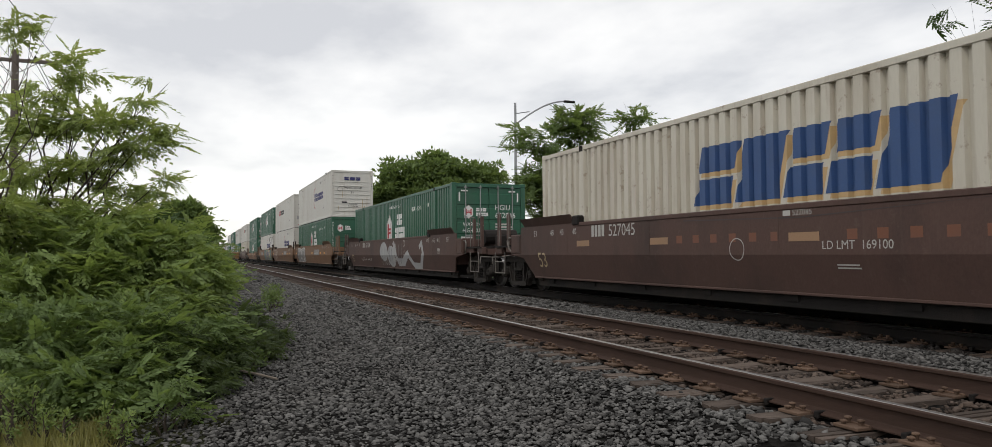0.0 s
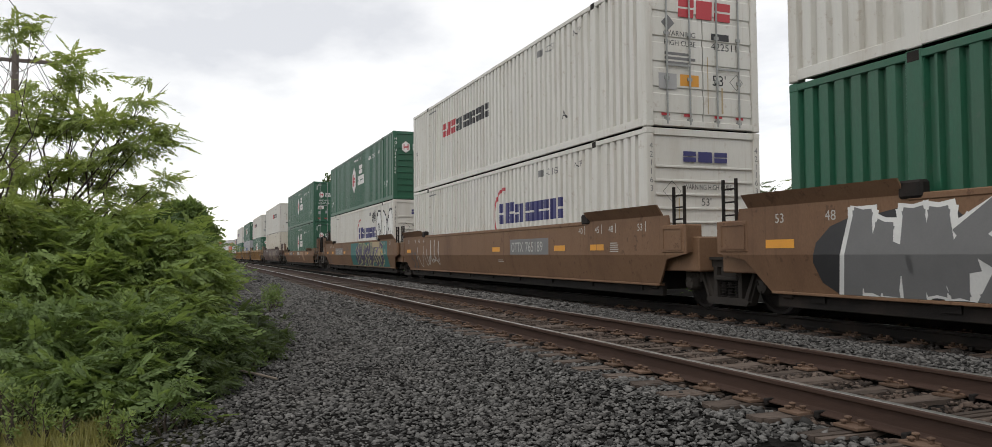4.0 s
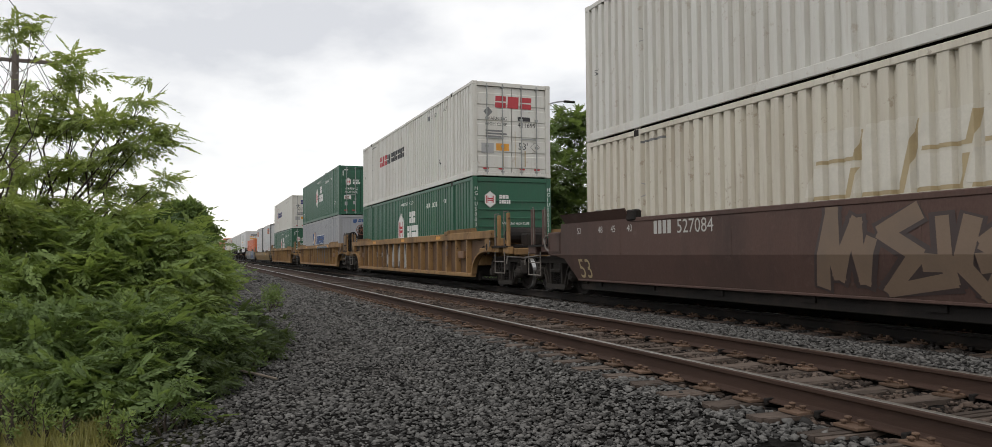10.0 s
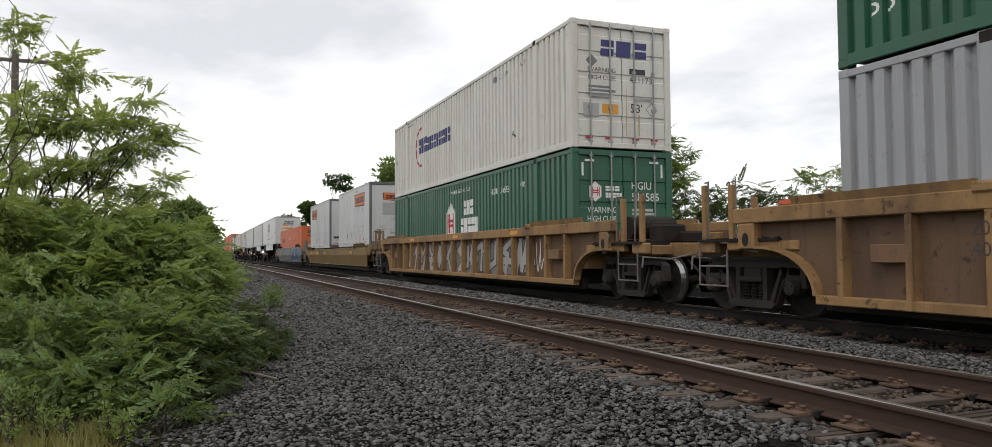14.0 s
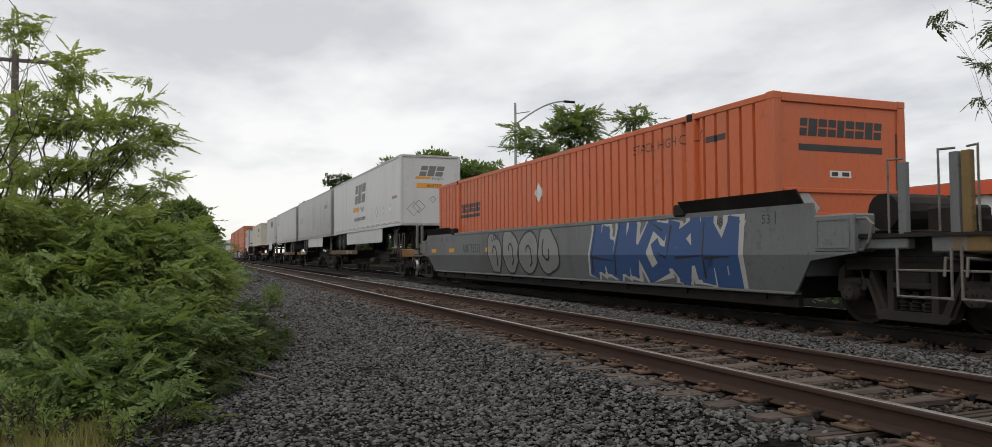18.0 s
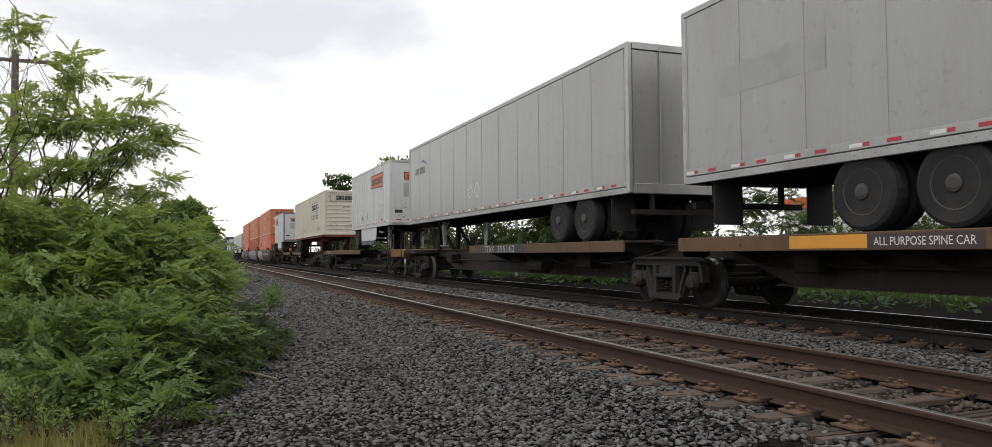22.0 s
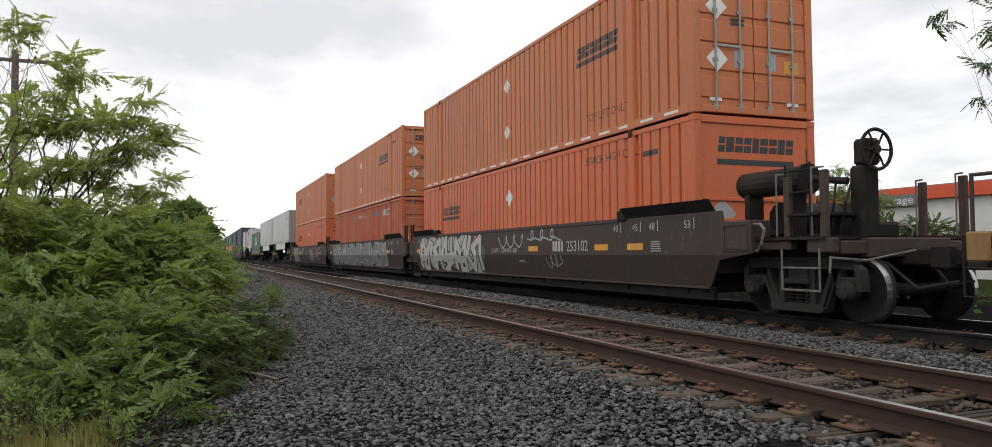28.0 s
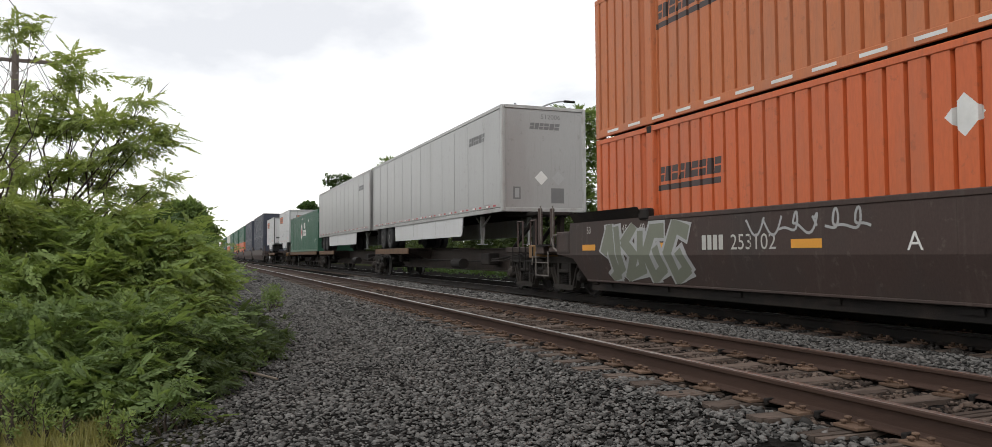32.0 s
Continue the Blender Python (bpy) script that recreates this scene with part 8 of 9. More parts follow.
    graffiti(car, f, 2.2, 0.36, 4.0, 1.05, 4, 61, INK["dust"], INK["brown"], width=0.26)
    graffiti(car, f, -1.6, 0.45, 3.0, 0.95, 3, 66, INK["dust"], INK["brown"], width=0.22)
    scrawl(car, f, 6.3, 0.7, 1.6, 0.5, 10, INK["pale"], 0.03)
    scrawl(car, f, 6.2, 0.35, 1.0, 0.3, 11, INK["straw"], 0.03)
    for ob, side, end in stack(("cream", "upright", "raised", "102189", "cream corrugated steel container with an embossed pale wordmark"), ("white", "ribs", "red_black", "422169", W_WALL), mid(133.9)):
        pass
    # three ribbed tan cars
    specs = ((157.2, "620754", ("green", "ribs", "green", "500312", G_WALL), ("white", "doors", "red_black", "411699", W_DOOR), "ochre", 1),
             (180.4, "620751", ("grey", "upright", "", "510113", "grey corrugated steel container with a blue wordmark and shield"), ("green", "doors", "green", "649847", G_DOOR), "ochre", 2),
             (204.0, "620753", ("green", "doors", "green", "516585", G_DOOR), ("white", "doors", "ring", "421173", W_DOOR), "ochre", 3))
    for s, number, low, top, paint, k in specs:
        car, f = well_car("well_car", paint, ("weathered ochre well car with ribbed sides", "ochre ribbed well car with blue graffiti", "ochre ribbed well car with silver and black graffiti")[k - 1], style="ribbed", brake_wheel=k == 2)
        ride(car, mid(s))
        lay("number_ground", [rect(-5.25, 0.8, 1.75, 0.26)], INK["brown"], car, f, 1)
        letters("car_mark", "DTTX", -5.15, 0.84, 0.18, INK["pale"], car, f, 2, width=0.5)
        letters("car_number", number, -4.55, 0.84, 0.18, INK["pale"], car, f, 2, width=0.9)
        fr = Face("side", -1.481)
        lay("yellow_plate", [rect(-4.9, 1.42, 0.5, 0.1), rect(0.2, 1.42, 0.5, 0.1), rect(4.9, 1.42, 0.5, 0.1)], INK["amber"], car, fr, 2)
        letters("guide_mark", "20", -6.2, 1.1, 0.15, INK["brown"], car, Face("side", -1.472), 2)
        letters("guide_mark", "40", -6.2, 0.88, 0.15, INK["brown"], car, Face("side", -1.472), 2)
        letters("guide_mark", "20", 5.95, 1.1, 0.15, INK["brown"], car, Face("side", -1.472), 2)
        letters("guide_mark", "40", 5.95, 0.88, 0.15, INK["brown"], car, Face("side", -1.472), 2)
        part("placard_box", boxes((-1.46, -1.31, -7.65, -7.1, 0.8, 1.02), bevel=0.01), PAINT["tan"], car)
        part("placard_box", boxes((-1.46, -1.31, 7.0, 7.5, 0.8, 1.02), bevel=0.01), PAINT["tan"], car)
        if k == 1:
            graffiti(car, f, -3.4, 0.45, 4.2, 0.85, 4, 71, INK["silver"], INK["brown"], width=0.3)
            scrawl(car, f, -6.8, 0.5, 0.6, 0.7, 4, INK["brown"], 0.03)
        elif k == 2:
            lay("sprayed_ground", [rect(0.95, 0.4, 4.2, 0.95)], INK["ocean"], car, f, 1)
            bubble(car, f, 0.4, 0.4, 5.0, 0.96, 5, 75, INK["ocean"], INK["pale"], 1.6)
            ribs = [-(-BOX_L / 2 + 0.12 + (BOX_L - 0.24) * i / 16) for i in range(17)]
            for u in ribs:
                if 0.8 < u < 5.3:
                    lay("sprayed_rib", [rect(u - 0.064, 0.42, 0.128, 0.93)], INK["ocean"], car, Face("side", -1.471), 1)
            crest = [[(0.9 + i * 0.44 + 0.2 * math.cos(q * math.pi / 8), 1.362 + 0.15 * math.sin(q * math.pi / 8)) for q in range(9)] for i in range(10)]
            lay("sprayed_crest", crest, INK["ocean"], car, Face("side", -1.481), 1)
            lay("sprayed_outline", [q for c in crest for q in stroke(c, 0.025)], INK["pale"], car, Face("side", -1.481), 2)
            bubble(car, f, -4.6, 0.42, 4.9, 0.85, 6, 77, INK["brown"], INK["pale"], 2, 0.03)
            letters("size_mark", "53", 6.25, 0.72, 0.34, INK["brown"], car, f, 2)
            for q in range(3):
                scrawl(car, f, 5.3, 0.5 + 0.25 * q, 0.6, 0.3, 9 + q, INK["brown"], 0.03)
            for q in range(4):
                scrawl(car, f, 7.2, 0.45 + 0.2 * q, 0.9, 0.35, 2 + q, INK["pale"], 0.04)
        else:
            graffiti(car, f, -5.6, 0.42, 11.6, 0.88, 10, 81, INK["silver"], INK["black"], level=2, width=0.2, back=INK["grey"])
            scrawl(car, f, 6.2, 0.5, 0.7, 0.8, 7, INK["white"], 0.03)
        for ob, side, end in stack(low, top, mid(s)):
            if ob["label"].startswith("grey"):
                for lv, dx, c in ((1, 0.05, "black"), (2, 0.0, "white"), (3, 0.0, "blue")):
                    k2 = 1.0 if c != "blue" else 0.86
                    lay("wordmark", block_word(-0.85 + dx, 1.28 - dx + (0 if k2 == 1 else 0.04), 3.1, 0.62 * k2, 5, 0.28, 2, 0.36 if k2 == 1 else 0.22), INK[c], ob, side, lv)
                lay("shield", [[(-2.5, 2.05), (-1.3, 2.2), (-1.3, 1.5), (-1.85, 1.1), (-2.5, 1.3)]], INK["blue"], ob, side, 1)
                lay("shield_band", [[(-1.9, 2.1), (-1.36, 2.16), (-1.36, 1.55), (-1.95, 1.2)]], INK["gold"], ob, side, 2)
                lay("shield_band", [[(-2.4, 1.42), (-1.75, 2.0), (-1.6, 2.0), (-2.2, 1.3)]], INK["white"], ob, side, 3)
                letters("number", "510113", 3.0, 2.3, 0.16, INK["grey"], ob, side)
                lay("wordmark", block_word(-0.15, 2.5, 0.9, 0.16, 5, 0.2, 2, 0.28), INK["blue"], ob, end)
                lay("shield", [[(-0.45, 2.64), (-0.22, 2.66), (-0.22, 2.5), (-0.34, 2.42), (-0.45, 2.46)]], INK["blue"], ob, end)
                lay("vent_plate", [rect(-0.02, 1.9, 0.1, 0.42)], INK["black"], ob, end)
    # long olive-tan car with two short white trailers
    L2 = 19.2
    car, f = well_car("well_car", "khaki", "olive-tan well car with two short trailers in its well", length=L2, top=1.28)
    ride(car, 225.6 + L2 / 2 + 0.3)
    stencils(car, f, "70073", "brown", -4.48, size=0.25, load="155300", load_u=-1.5)
    lay("faded_patch", [rect(1.2, 0.95, 0.8, 0.14)], INK["brown"], car, f, 1.2)
    letters("car_number", "70073", 1.3, 1.13, 0.09, INK["brown"], car, f, 2)
    lay("round_stencil", ring_polys(-1.78, 1.06, 0.15, 0.015), INK["brown"], car, f, 2)
    # grey car with an orange box
    car, f = well_car("well_car", "slate", "grey well car with silver and blue graffiti carrying one orange container")
    ride(car, mid(250.8))
    stencils(car, f, "73521", "black", -5.12, size=0.25, mark="AOK")
    bubble(car, f, -3.1, 0.42, 4.5, 1.12, 4, 91, INK["chalky"], INK["black"], width=0.055)
    graffiti(car, f, 2.9, 0.46, 4.6, 1.02, 5, 91, INK["blue"], INK["pale"], level=2, width=0.34, shine=INK["black"])
    scrawl(car, f, -2.7, 1.28, 0.5, 0.2, 13, INK["black"], 0.03)
    scrawl(car, f, 7.1, 0.85, 0.6, 0.4, 14, INK["grey"], 0.03)
    list(stack(("orange", "banded", "orange", "", O_WALL), None, mid(250.8)))
    # dark articulated car with six orange boxes
    lows = (("orange", "banded", "orange", "", O_WALL), ("rust_red", "doors", "", "938008", "dented rusty red corrugated container"), ("orange", "banded", "orange", "", O_WALL))
    tops = (("faded_orange", "doors", "orange", "", "faded orange corrugated container with double doors"), ("faded_orange", "doors", "orange", "", "faded orange corrugated container with double doors"),
            ("faded_orange", "ribs", "orange", "", "faded orange corrugated container with a ribbed front wall"))
    for k, s in enumerate((384.2, 403.6, 423.0)):
        car, f = well_car("well_car", "umber", ("dark umber end well with white sprayed letters", "dark umber middle well covered in silver graffiti", "dark umber end well with blue and red graffiti")[k],
                          near="end" if k == 0 else "pivot", far="end" if k == 2 else "joint", brake_wheel=k == 0)
        ride(car, mid(s))
        stencils(car, f, "253102", "pale", (3.0, 0.45, -4.36)[k], load="115,500 PER UNIT" if k == 0 else "", load_u=-0.87)
        if k == 0:
            graffiti(car, f, -8.0, 0.4, 6.4, 1.05, 5, 101, INK["pale"], INK["black"], level=2, width=0.26, back=INK["silver"])
            lay("sprayed_shape", [disc(-2.0, 1.2, 0.22, 12), rect(-1.9, 0.35, 0.25, 1.1, -0.35)], INK["pink"], car, f, 2)
            lay("sprayed_shape", [disc(-6.9, 1.3, 0.25, 12), disc(-1.6, 0.95, 0.24, 12)], INK["green"], car, f, 2)
            scrawl(car, f, -0.3, 1.1, 1.6, 0.35, 3, INK["silver"], 0.04)
            scrawl(car, f, 1.6, 1.2, 1.7, 0.3, 6, INK["silver"], 0.04)
            scrawl(car, f, 2.6, 0.6, 0.8, 0.3, 8, INK["silver"], 0.025)
        elif k == 1:
            graffiti(car, f, -7.4, 0.45, 13.4, 1.0, 10, 105, INK["grey"], INK["silver"], level=2, width=0.34)
        else:
            graffiti(car, f, 1.3, 0.45, 2.2, 0.95, 3, 111, INK["sky"], INK["sky"], level=2, width=0.07)
            graffiti(car, f, 2.2, 0.6, 1.6, 0.75, 3, 112, INK["pale"], INK["pale"], level=5, width=0.05)
            graffiti(car, f, 4.3, 0.55, 2.1, 0.85, 3, 113, INK["pink"], INK["pale"], level=2, width=0.035)
            graffiti(car, f, -7.5, 0.45, 2.8, 0.92, 4, 115, INK["moss"], INK["silver"], level=2, width=0.26)
            for q in range(3):
                scrawl(car, f, -3.3 + 0.75 * q, 1.18, 0.7, 0.3, 4 + q, INK["silver"], 0.035, 2, 9)
            letters("unit_letter", "A", -0.6, 0.95, 0.22, INK["white"], car, f, 2)
            lay("round_stencil", ring_polys(0.6, 1.0, 0.2, 0.02), INK["white"], car, f, 2)
        for ob, side, end in stack(lows[k], tops[k], mid(s)):
            if ob["label"].startswith("dented"):
                lay("number_plate", [rect(4.6, 2.3, 1.3, 0.26)], INK["pale"], ob, side)
                letters("number", "938008", 5.05, 2.35, 0.17, INK["black"], ob, side, 2, width=0.8)
                letters("notice", "WARNING HIGH CUBE", -0.9, 2.4, 0.14, INK["pale"], ob, side)
                lay("patch", [rect(-1.9, 2.38, 0.9, 0.16), rect(2.6, 2.35, 1.3, 0.2)], INK["grey"], ob, side)
                letters("size_mark", "53'", -1.1, 1.2, 0.2, INK["white"], ob, end)


def build_trailers():
    # short trailers in the olive-tan well
    for s in (229.4, 241.2):
        ob, side, end = trailer("short_trailer", "trailer_white", "short white trailer with an orange sign", 8.53, nose="far", posts=0.5, z0=0.98, z1=4.05, skirt=False, tandem=1, doors_face="roll")
        yellow_signs(ob, side, end, 4.05, big=s < 235)
        ride(ob, s, 0.39)
    # spine cars: bogie places along the train
    B1 = (272.9, 290.0, 306.8, 323.4)
    B2 = (327.6, 345.0, 363.0, 378.2)
    B3 = (443.4, 460.6, 477.8, 494.4)
    B4 = (498.6, 515.4)
    for bs in (B1, B2, B3, B4):
        for i, (a, b) in enumerate(zip(bs, bs[1:])):
            span = b - a
            h = span / 2
            rev = (bs is B1 and i == 2) or (bs is B2 and i == 2)
            ramps = [(h - 6.6, h - 0.9)] if not rev else [(-h + 0.9, -h + (9.7 if bs is B1 else 6.6))]
            if bs is B1 and i == 0:
                ramps = [(h - 9.1, h - 0.9)]
            if bs is B2 and i == 0:
                ramps = [(h - 12.0, h - 0.8)]
            if bs is B3 and i == 2:
                ramps = [(-h + 0.5, h - 0.5)]
            car = spine_car("spine_car", "grimy dark spine car with ochre wheel platforms", span, not rev, ramps, near_end=i == 0, far_end=i == len(bs) - 2,
                            number="355162" if bs is B1 and i == 0 else "753534" if bs is B2 and i == 0 else "",
                            plate_u=-ramps[0][1] + (2.6 if bs is B1 and i == 1 else 5.3 if bs is B1 and i == 0 else 0.6) if not (bs is B1 and i == 2) else -ramps[0][1] + 3.4, all_purpose=bs is B1 and i == 1)
            if bs is B1 and i == 2:
                fe = Face("side", -1.386)
                lay("lettering_ground", [rect(h - 8.75, DECK - 0.225, 3.2, 0.215)], INK["black"], car, fe)
                letters("car_mark", "TTAX", h - 8.44, DECK - 0.205, 0.175, INK["pale"], car, fe, 2, width=0.78)
                letters("car_number", "355162", h - 7.42, DECK - 0.205, 0.175, INK["pale"], car, fe, 2, width=1.2)
            ride(car, (a + b) / 2)
    # large white trailer with a dark wordmark over an amber stripe
    ob, side, end = trailer("trailer", "trailer_white", "long white box trailer with a dark wordmark over an amber stripe", z0=0.93)
    for u, v in ((-1.6, 2.36),):
        lay("dark_wordmark", block_word(u, v, 2.6, 0.95, 3, 0.3, 33, 0.26), INK["grey"], ob, side)
        lay("amber_stripe", [rect(u - 0.4, v - 0.4, 1.6, 0.22, 0.3)], INK["amber"], ob, side)
        letters("lettering", "Freight", u + 1.4, v - 0.4, 0.26, INK["grey"], ob, side, slant=0.2)
        lay("small_wordmark", block_word(u - 0.1, v - 0.88, 2.8, 0.17, 14, 0.1, 5, 0.2), INK["grey"], ob, side)
    for u, c in ((3.64, "grey"), (4.96, "silver"), (6.3, "silver")):
        lay("placard", [diamond(u, 1.7, 0.24)], INK[c], ob, side)
        lay("placard_face", [diamond(u, 1.7, 0.19)], INK["white"], ob, side, 2)
    lay("amber_stripe", [rect(6.6, 2.1, 0.9, 0.12)], INK["tan"], ob, side)
    lay("dark_wordmark", block_word(-0.5, 2.98, 1.0, 0.42, 3, 0.3, 33, 0.28), INK["grey"], ob, end)
    lay("amber_stripe", [rect(-0.66, 2.86, 0.66, 0.1, 0.3)], INK["amber"], ob, end)
    letters("lettering", "Freight", 0.06, 2.83, 0.12, INK["grey"], ob, end, slant=0.2)
    lay("number_ground", [rect(-0.6, 2.48, 1.1, 0.2)], INK["amber"], ob, end)
    letters("number", "660750", -0.15, 2.52, 0.13, INK["black"], ob, end, 2, width=0.6)
    for u, v, r in ((-0.72, 1.62, 0.3), (-0.5, 1.72, 0.28), (0.1, 2.02, 0.15)):
        lay("placard", ring_polys(u, v, r, 0.03, 0, 360, 4), INK["grey"], ob, end)
    lay("warning_plate", [rect(0.72, 1.85, 0.3, 0.26)], INK["amber"], ob, end)
    lay("vent_frame", [rect(0.6, 1.42, 0.4, 0.34)], INK["grey"], ob, end)
    lay("vent_face", [rect(0.68, 1.47, 0.24, 0.24)], INK["silver"], ob, end, 2)
    ride(ob, mid(272.3), DECK)
    # two worn aluminium trailers
    for s, nose, lab in ((289.7, "near", "long silver-grey box trailer with a side skirt"), (307.6, "far", "long panelled silver trailer with double doors leading")):
        ob, side, end = trailer("trailer", "aluminium", lab, nose=nose, skirt=nose == "near", posts=0.0, z0=0.9, tape=True, bogie=4.3 if nose == "near" else 2.5)
        lay("small_wordmark", block_word(5.5 if nose == "near" else -7.2, 2.72, 1.3, 0.24, 6, 0.2, 41, 0.22), INK["grey"], ob, side)
        lay("wordmark_arc", ring_polys(6.3 if nose == "near" else -6.2, 2.3, 0.9, 0.06, 55, 100, 8), INK["red" if nose == "near" else "blue"], ob, side)
        if nose == "near":
            letters("size_mark", "53'", 7.0, 1.45, 0.26, INK["grey"], ob, side)
            lay("notice_plate", [rect(-7.1, 2.2, 2.2, 0.45)], INK["silver"], ob, side)
            lay("faded_patch", [rect(0.6, 1.6, 0.9, 1.5)], INK["silver"], ob, side)
            lay("sprayed_line", stroke([(5.0, 1.0 + 1.4), (5.3, 2.6), (5.6, 2.0), (5.9, 2.7)], 0.03), INK["grey"], ob, side)
        for u in (-1.0, -0.4):
            lay("placard", ring_polys(u, 1.65, 0.24, 0.03, 0, 360, 4 if u > -2 else 8), INK["white"], ob, side)
        ride(ob, mid(s), DECK)
    # short white trailers on the second spine car
    ob, side, end = trailer("short_trailer", "trailer_white", "short white trailer with an orange sign on its nose", 8.53, nose="near", posts=0.5, z0=1.02, tandem=1)
    yellow_signs(ob, side, end, 3.85, big=True)
    ride(ob, 331.3, DECK)
    ob, side, end = trailer("short_trailer", "trailer_white", "short white trailer with a roll door and an orange sign", 8.53, nose="far", posts=0.5, z0=1.02, tandem=1, doors_face="roll")
    yellow_signs(ob, side, end, 3.85)
    ride(ob, 374.4, DECK)
    # cream box on a red chassis
    ch = chassis("container_chassis", "red skeletal road chassis under a cream container", top=1.06)
    ride(ch, mid(344.9), DECK)
    ob, side, end = container("container", "cream", "cream corrugated container with black lettering on a road chassis", "ribs")
    lay("name_frame", ring_like(1.75, 1.72, 3.5, 0.62), INK["grey"], ob, side)
    lay("dark_wordmark", block_word(2.3, 1.84, 2.5, 0.36, 6, 0.0, 51, 0.26), INK["black"], ob, side)
    letters("lettering", "Intermodal", 1.9, 1.18, 0.44, INK["black"], ob, side, width=3.1)
    letters("notice", "TOP LIFT ONLY", 4.55, 0.36, 0.2, INK["black"], ob, side, width=1.6)
    lay("rust_streak", [rect(-3.4 + i * 0.42, 0.4, 0.06, 0.16) for i in range(7)], INK["brown"], ob, side)
    lay("name_frame", ring_like(-0.95, 2.18, 1.9, 0.5), INK["grey"], ob, end)
    lay("dark_wordmark", block_word(-0.55, 2.28, 1.15, 0.28, 6, 0.0, 51, 0.28), INK["black"], ob, end)
    letters("number", "247486", -0.1, 1.78, 0.1, INK["black"], ob, end)
    letters("size_mark", "53", 0.1, 1.5, 0.11, INK["black"], ob, end)
    lay("placard", ring_polys(-0.72, 0.62, 0.26, 0.03, 0, 360, 4), INK["grey"], ob, end)
    lay("notice_plate", [rect(0.36, 0.5, 0.15, 0.2)], INK["straw"], ob, end)
    lay("vent_frame", [rect(0.7, 0.42, 0.24, 0.36)], INK["grey"], ob, end)
    ride(ob, mid(344.9), DECK + 1.06)
    # third spine car
    for s in (444.4, 461.4):
        ob, side, end = trailer("trailer", "aluminium", "long silver-white box trailer with a side skirt", z0=0.9)
        lay("small_wordmark", block_word(5.4, 3.0, 1.3, 0.24, 6, 0.2, 41, 0.22), INK["grey"], ob, side)
        lay("small_wordmark", block_word(-0.45, 3.2, 0.9, 0.18, 6, 0.2, 41, 0.26), INK["grey"], ob, end)
        letters("number", "512006", -0.1, 3.5, 0.13, INK["grey"], ob, end, width=0.6)
        lay("placard", [diamond(-0.1, 1.85, 0.2)], INK["white"], ob, end)
        lay("placard", [diamond(0.42, 1.85, 0.2)], INK["silver"], ob, end)
        lay("vent_frame", [rect(0.2, 1.15, 0.4, 0.42), rect(-0.95, 1.25, 0.22, 0.34)], INK["grey"], ob, end)
        lay("vent_face", [rect(-0.9, 1.29, 0.13, 0.26)], INK["silver"], ob, end, 2)
        ride(ob, mid(s), DECK)
    ob, side, end = container("container", "green", G_WALL, "ribs")
    green_marks(ob, side, end, "ribs")
    ride(ob, mid(478.3), DECK)
    ob, side, end = trailer("short_trailer", "trailer_white", "short white trailer behind a green container", 8.53, nose="far", posts=0.5, z0=0.9)
    yellow_signs(ob, side, end, 3.85)
    ride(ob, 500.0, DECK)
    ob, side, end = trailer("short_trailer", "trailer_white", "short white trailer with a roll door and an orange sign", 8.53, nose="far", posts=0.5, z0=0.9, doors_face="roll")
    yellow_signs(ob, side, end, 3.85)
    ride(ob, 514.5, DECK)
    # far end of the train
    far = (("navy", "navy"), ("navy", "navy"), ("orange", "green"), ("orange", "green"), ("green", "green"), ("orange", "white"), ("green", "green"), ("white", "green"), ("grey", "orange"))
    s = 524.5
    for low, top in far:
        car, f = well_car("well_car", "umber" if low != "white" else "tan", "well car far back in the train")
        ride(car, mid(s))
        for i, c in enumerate((low, top)):
            ob, side, end = container("container", c, {"navy": "dark blue", "white": "white", "green": "green", "orange": "orange", "grey": "grey"}[c] + " corrugated container far back in the train", "ribs")
            ride(ob, mid(s), BED + i * (BOX_H + 0.02))
        s += 21.5


def ring_like(u, v, w, h, t=0.035):
    """A thin rectangular frame with turned-over ends."""
    return [rect(u, v, w, t), rect(u, v + h - t, w, t), rect(u, v, t, h), rect(u + w - t, v, t, h), rect(u - 0.12, v + h * 0.55, 0.12, t), rect(u + w, v + h * 0.3, 0.12, t)]


def torn_label(ob, face, u, v, r, seed):
    """What is left of a scraped-off placard: bits of its rim and a few ragged chips."""
    rnd = random.Random(seed)
    bits = []
    for k in range(4):
        if rnd.random() < 0.8:
            a = 90 * k + rnd.uniform(0, 30)
            bits += ring_polys(u, v, r, r * rnd.uniform(0.08, 0.2), a, a + rnd.uniform(30, 75), 1)
    for _ in range(rnd.randint(2, 4)):
        cu, cv, q = u + rnd.uniform(-0.6, 0.6) * r, v + rnd.uniform(-0.6, 0.6) * r, r * rnd.uniform(0.1, 0.28)
        bits.append([(cu - q, cv), (cu + q * rnd.uniform(-0.3, 0.3), cv - q * 0.5), (cu + q * 1.1, cv + q * rnd.uniform(0.0, 0.5)), (cu, cv + q * 0.5)])
    lay("torn_label", bits, INK["grey"], ob, face, 2)


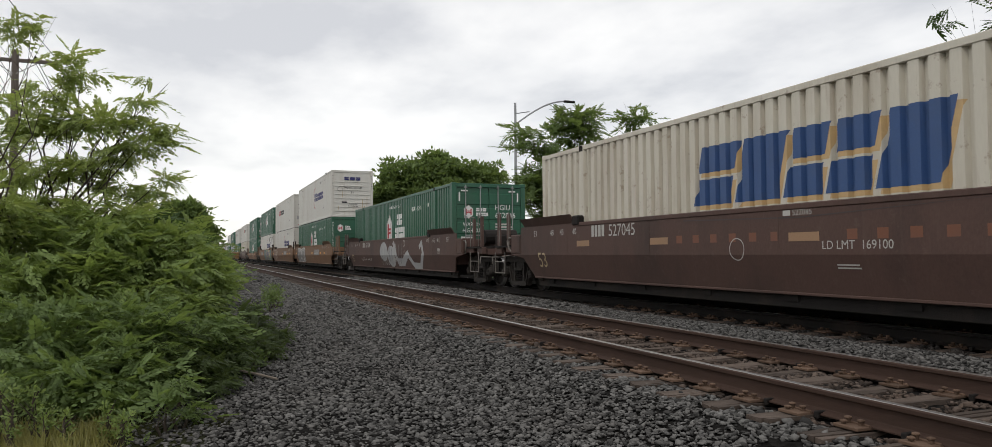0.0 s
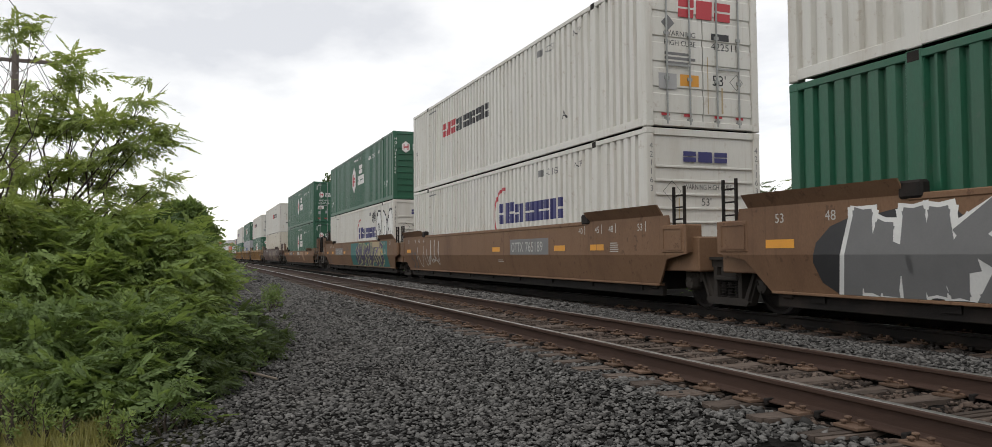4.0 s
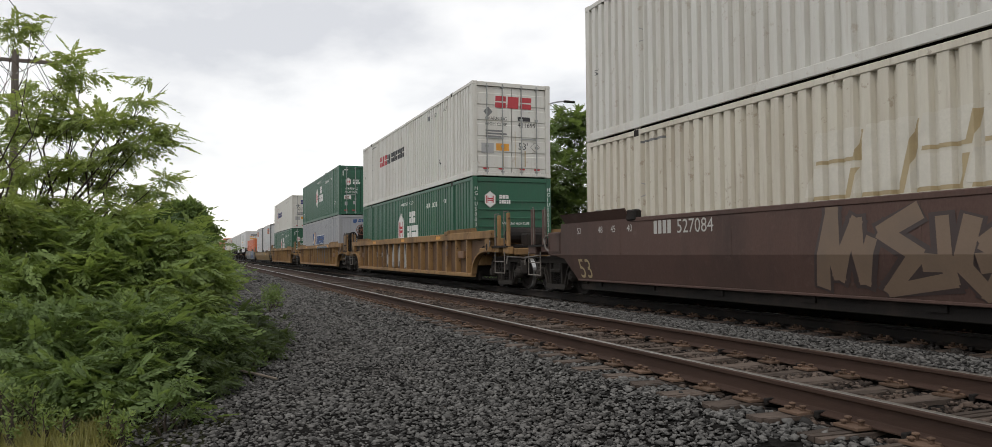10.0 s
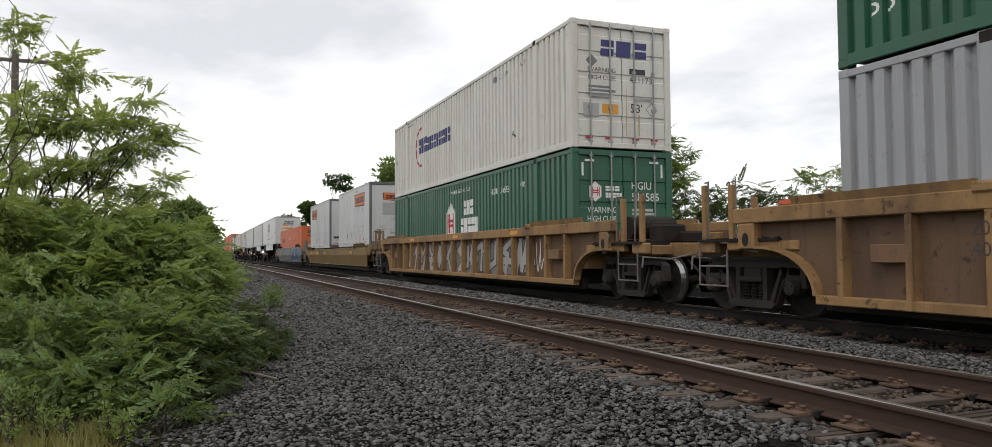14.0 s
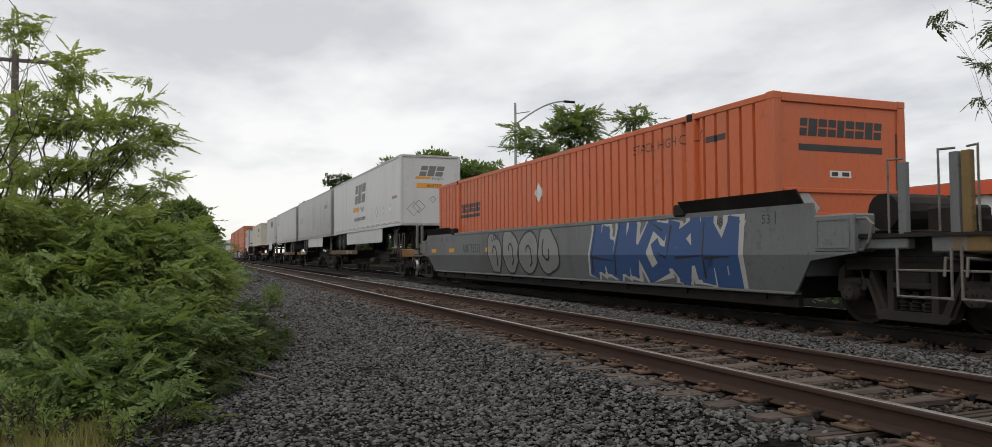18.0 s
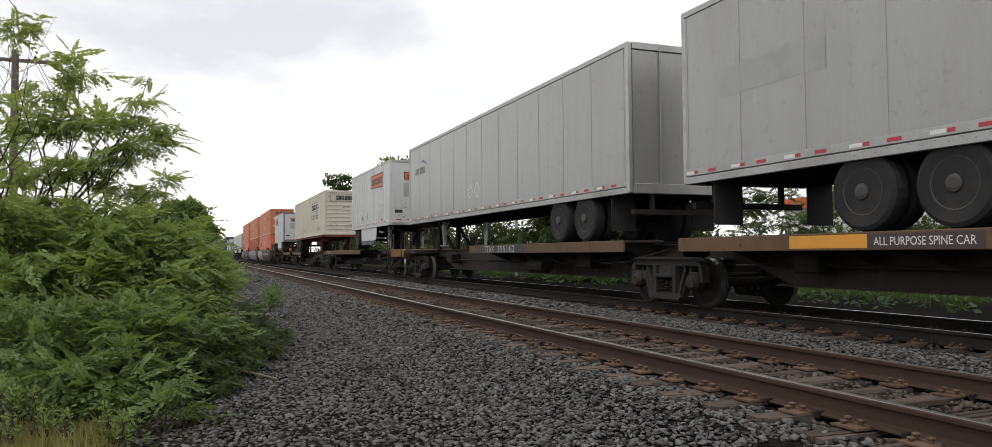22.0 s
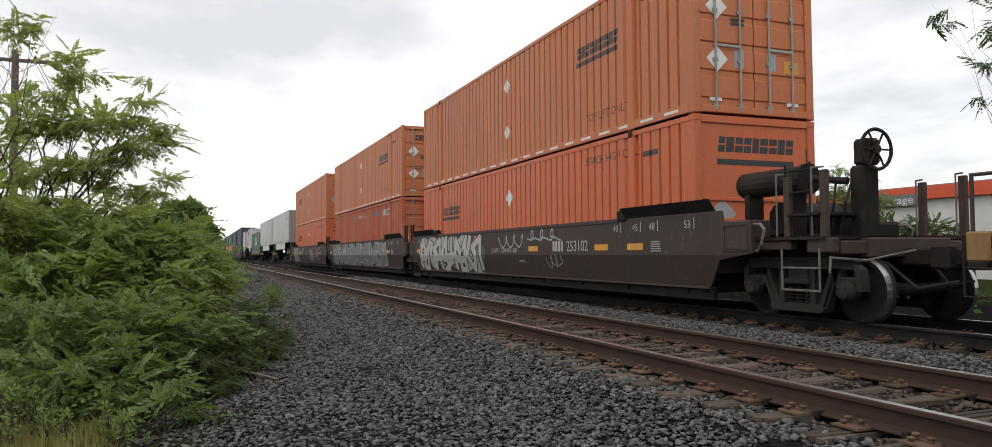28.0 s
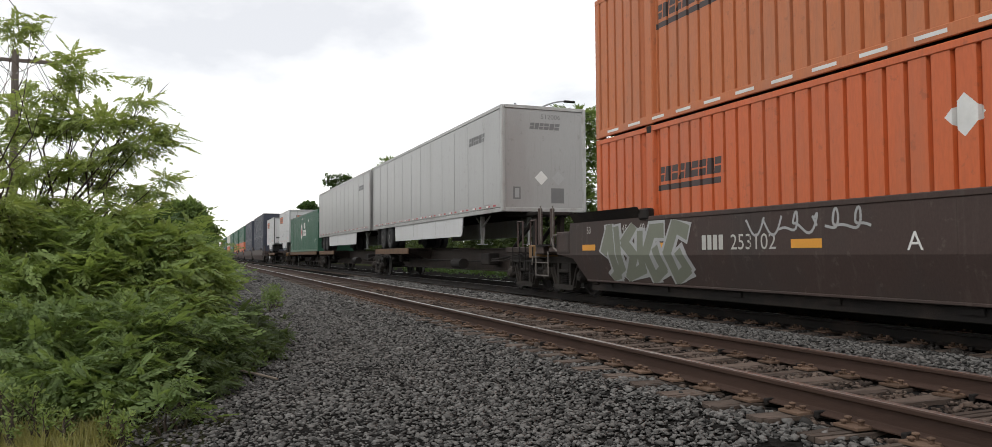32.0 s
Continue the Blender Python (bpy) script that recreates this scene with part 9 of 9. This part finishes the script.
def yellow_signs(ob, side, end, z1, big=False):
    """The orange sign in a dark frame, on side and end."""
    v = z1 - 0.98
    u = -3.5 if not big else 0.6

    def sign(face, u, v, w, h):
        lay("sign_frame", [[(u, v + h * 0.12), (u + w, v), (u + w + w * 0.03, v + h), (u - w * 0.03, v + h)]], INK["brown"], ob, face, 2)
        lay("sign_face", [[(u + 0.05, v + h * 0.18), (u + w - 0.05, v + h * 0.08), (u + w - 0.02, v + h * 0.92), (u + 0.02, v + h * 0.92)]], INK["orange"], ob, face, 3)
        lay("sign_wordmark", block_word(u + w * 0.1, v + h * 0.28, w * 0.82, h * 0.45, 6, 0, 17, 0.26), INK["brown"], ob, face, 4)
    sign(side, u, v - 0.1, 2.45, 0.68)
    sign(end, -0.62, v + 0.05, 1.25, 0.42)
    lay("faded_patch", [rect(-0.66, v - 0.62, 1.34, 0.6)], INK["silver"], ob, end, 1)
    lay("notice_bars", [rect(-0.25, v - 0.85, 0.62, 0.1)], INK["pale"], ob, end, 1)
    z0 = 1.0
    letters("notice", "R", 0.0, z0 + 0.62, 0.2, INK["black"], ob, end)
    lay("placard", [diamond(-1.4, 1.55, 0.16)], INK["grey"], ob, side, 2)
    lay("placard", [diamond(-0.2, 1.6, 0.19, 0.7)], INK["grey"], ob, side, 2)
    lay("placard_face", [diamond(-0.17, 1.61, 0.13, 0.6)], INK["silver"], ob, side, 3)
    for k, (a, b, r) in enumerate(((1.75, 1.65, 0.17), (2.75, 1.8, 0.26), (2.65, 2.85, 0.2), (2.2, 1.45, 0.1), (0.55, 1.6, 0.1))):
        torn_label(ob, side, a, b, r, 60 + k)
    lay("warning_plate", [rect(2.7, 1.24, 0.26, 0.13)], INK["orange"], ob, side, 2)
    lay("warning_plate", [rect(1.84, 1.22, 0.05, 0.2)], INK["red"], ob, side, 2)
    for i in range(2):
        for du in (-0.14, 0.14):
            lay("vent_cap", [disc(-3.0 + du + 4.2 * i, z1 - 0.27, 0.05, 10)], INK["grey"], ob, side, 2)
    for k, (a, b, r) in enumerate(((0.82, 2.45, 0.17), (0.85, 2.1, 0.13), (0.86, 1.62, 0.21), (-0.72, 1.34, 0.18), (-0.1, 1.3, 0.09), (-0.62, 1.86, 0.12), (0.35, 1.24, 0.14))):
        torn_label(ob, end, a, b, r, 80 + k)
    lay("notice_plate", [rect(-0.28, 1.52, 0.9, 0.1)], INK["silver"], ob, end, 1)
    lay("rail_line", [rect(-0.3, 1.62, 0.95, 0.018), rect(-1.1, 1.75, 1.9, 0.008)], INK["grey"], ob, end, 2)
    lay("number_ground", [rect(-1.05, 1.55, 0.34, 0.14)], INK["black"], ob, end, 2)
    lay("reflective_tape", [rect(-1.0 + i * 0.5, z0 + 0.24, 0.24, 0.05) for i in range(4)], INK["red"], ob, end, 2)


build_wells()
build_trailers()


def rolled(t):
    """How far the train has come after t seconds."""
    u = t / 32.0
    return 32.0 * (13.92 * u - 1.508 * u ** 2 + 1.646 * u ** 3 - 0.765 * u ** 4)


def motions():
    """Every car and load rolls along the second track; wheels turn while they pass the camera."""
    place = {}
    for ob, s, z in MOVING:
        walk(ob, [(t, pose(TRAIN_X, s - d, z)) for t, d in ROLL])
        place[ob] = s
    for w, car, y, x, k, turn in WHEELS:
        s = place[car] + y
        rows, angle, last = [], 0.0, None
        for i in range(0, 961):
            t = i / 30.0
            gone = rolled(t)
            near = 2.0 < s - gone < 40.0
            if near and last is not None:
                angle += math.degrees((gone - last) / 0.42)
            last = gone if near else None
            if near or i in (0, 960):
                rows.append((t, pose(x, k, 0.42) @ pose(0, 0, 0, angle % 360.0, 0, 0) @ pose(0, 0, 0, 0, 0, turn)))
        if len(rows) > 2:
            walk(w, rows)


motions()
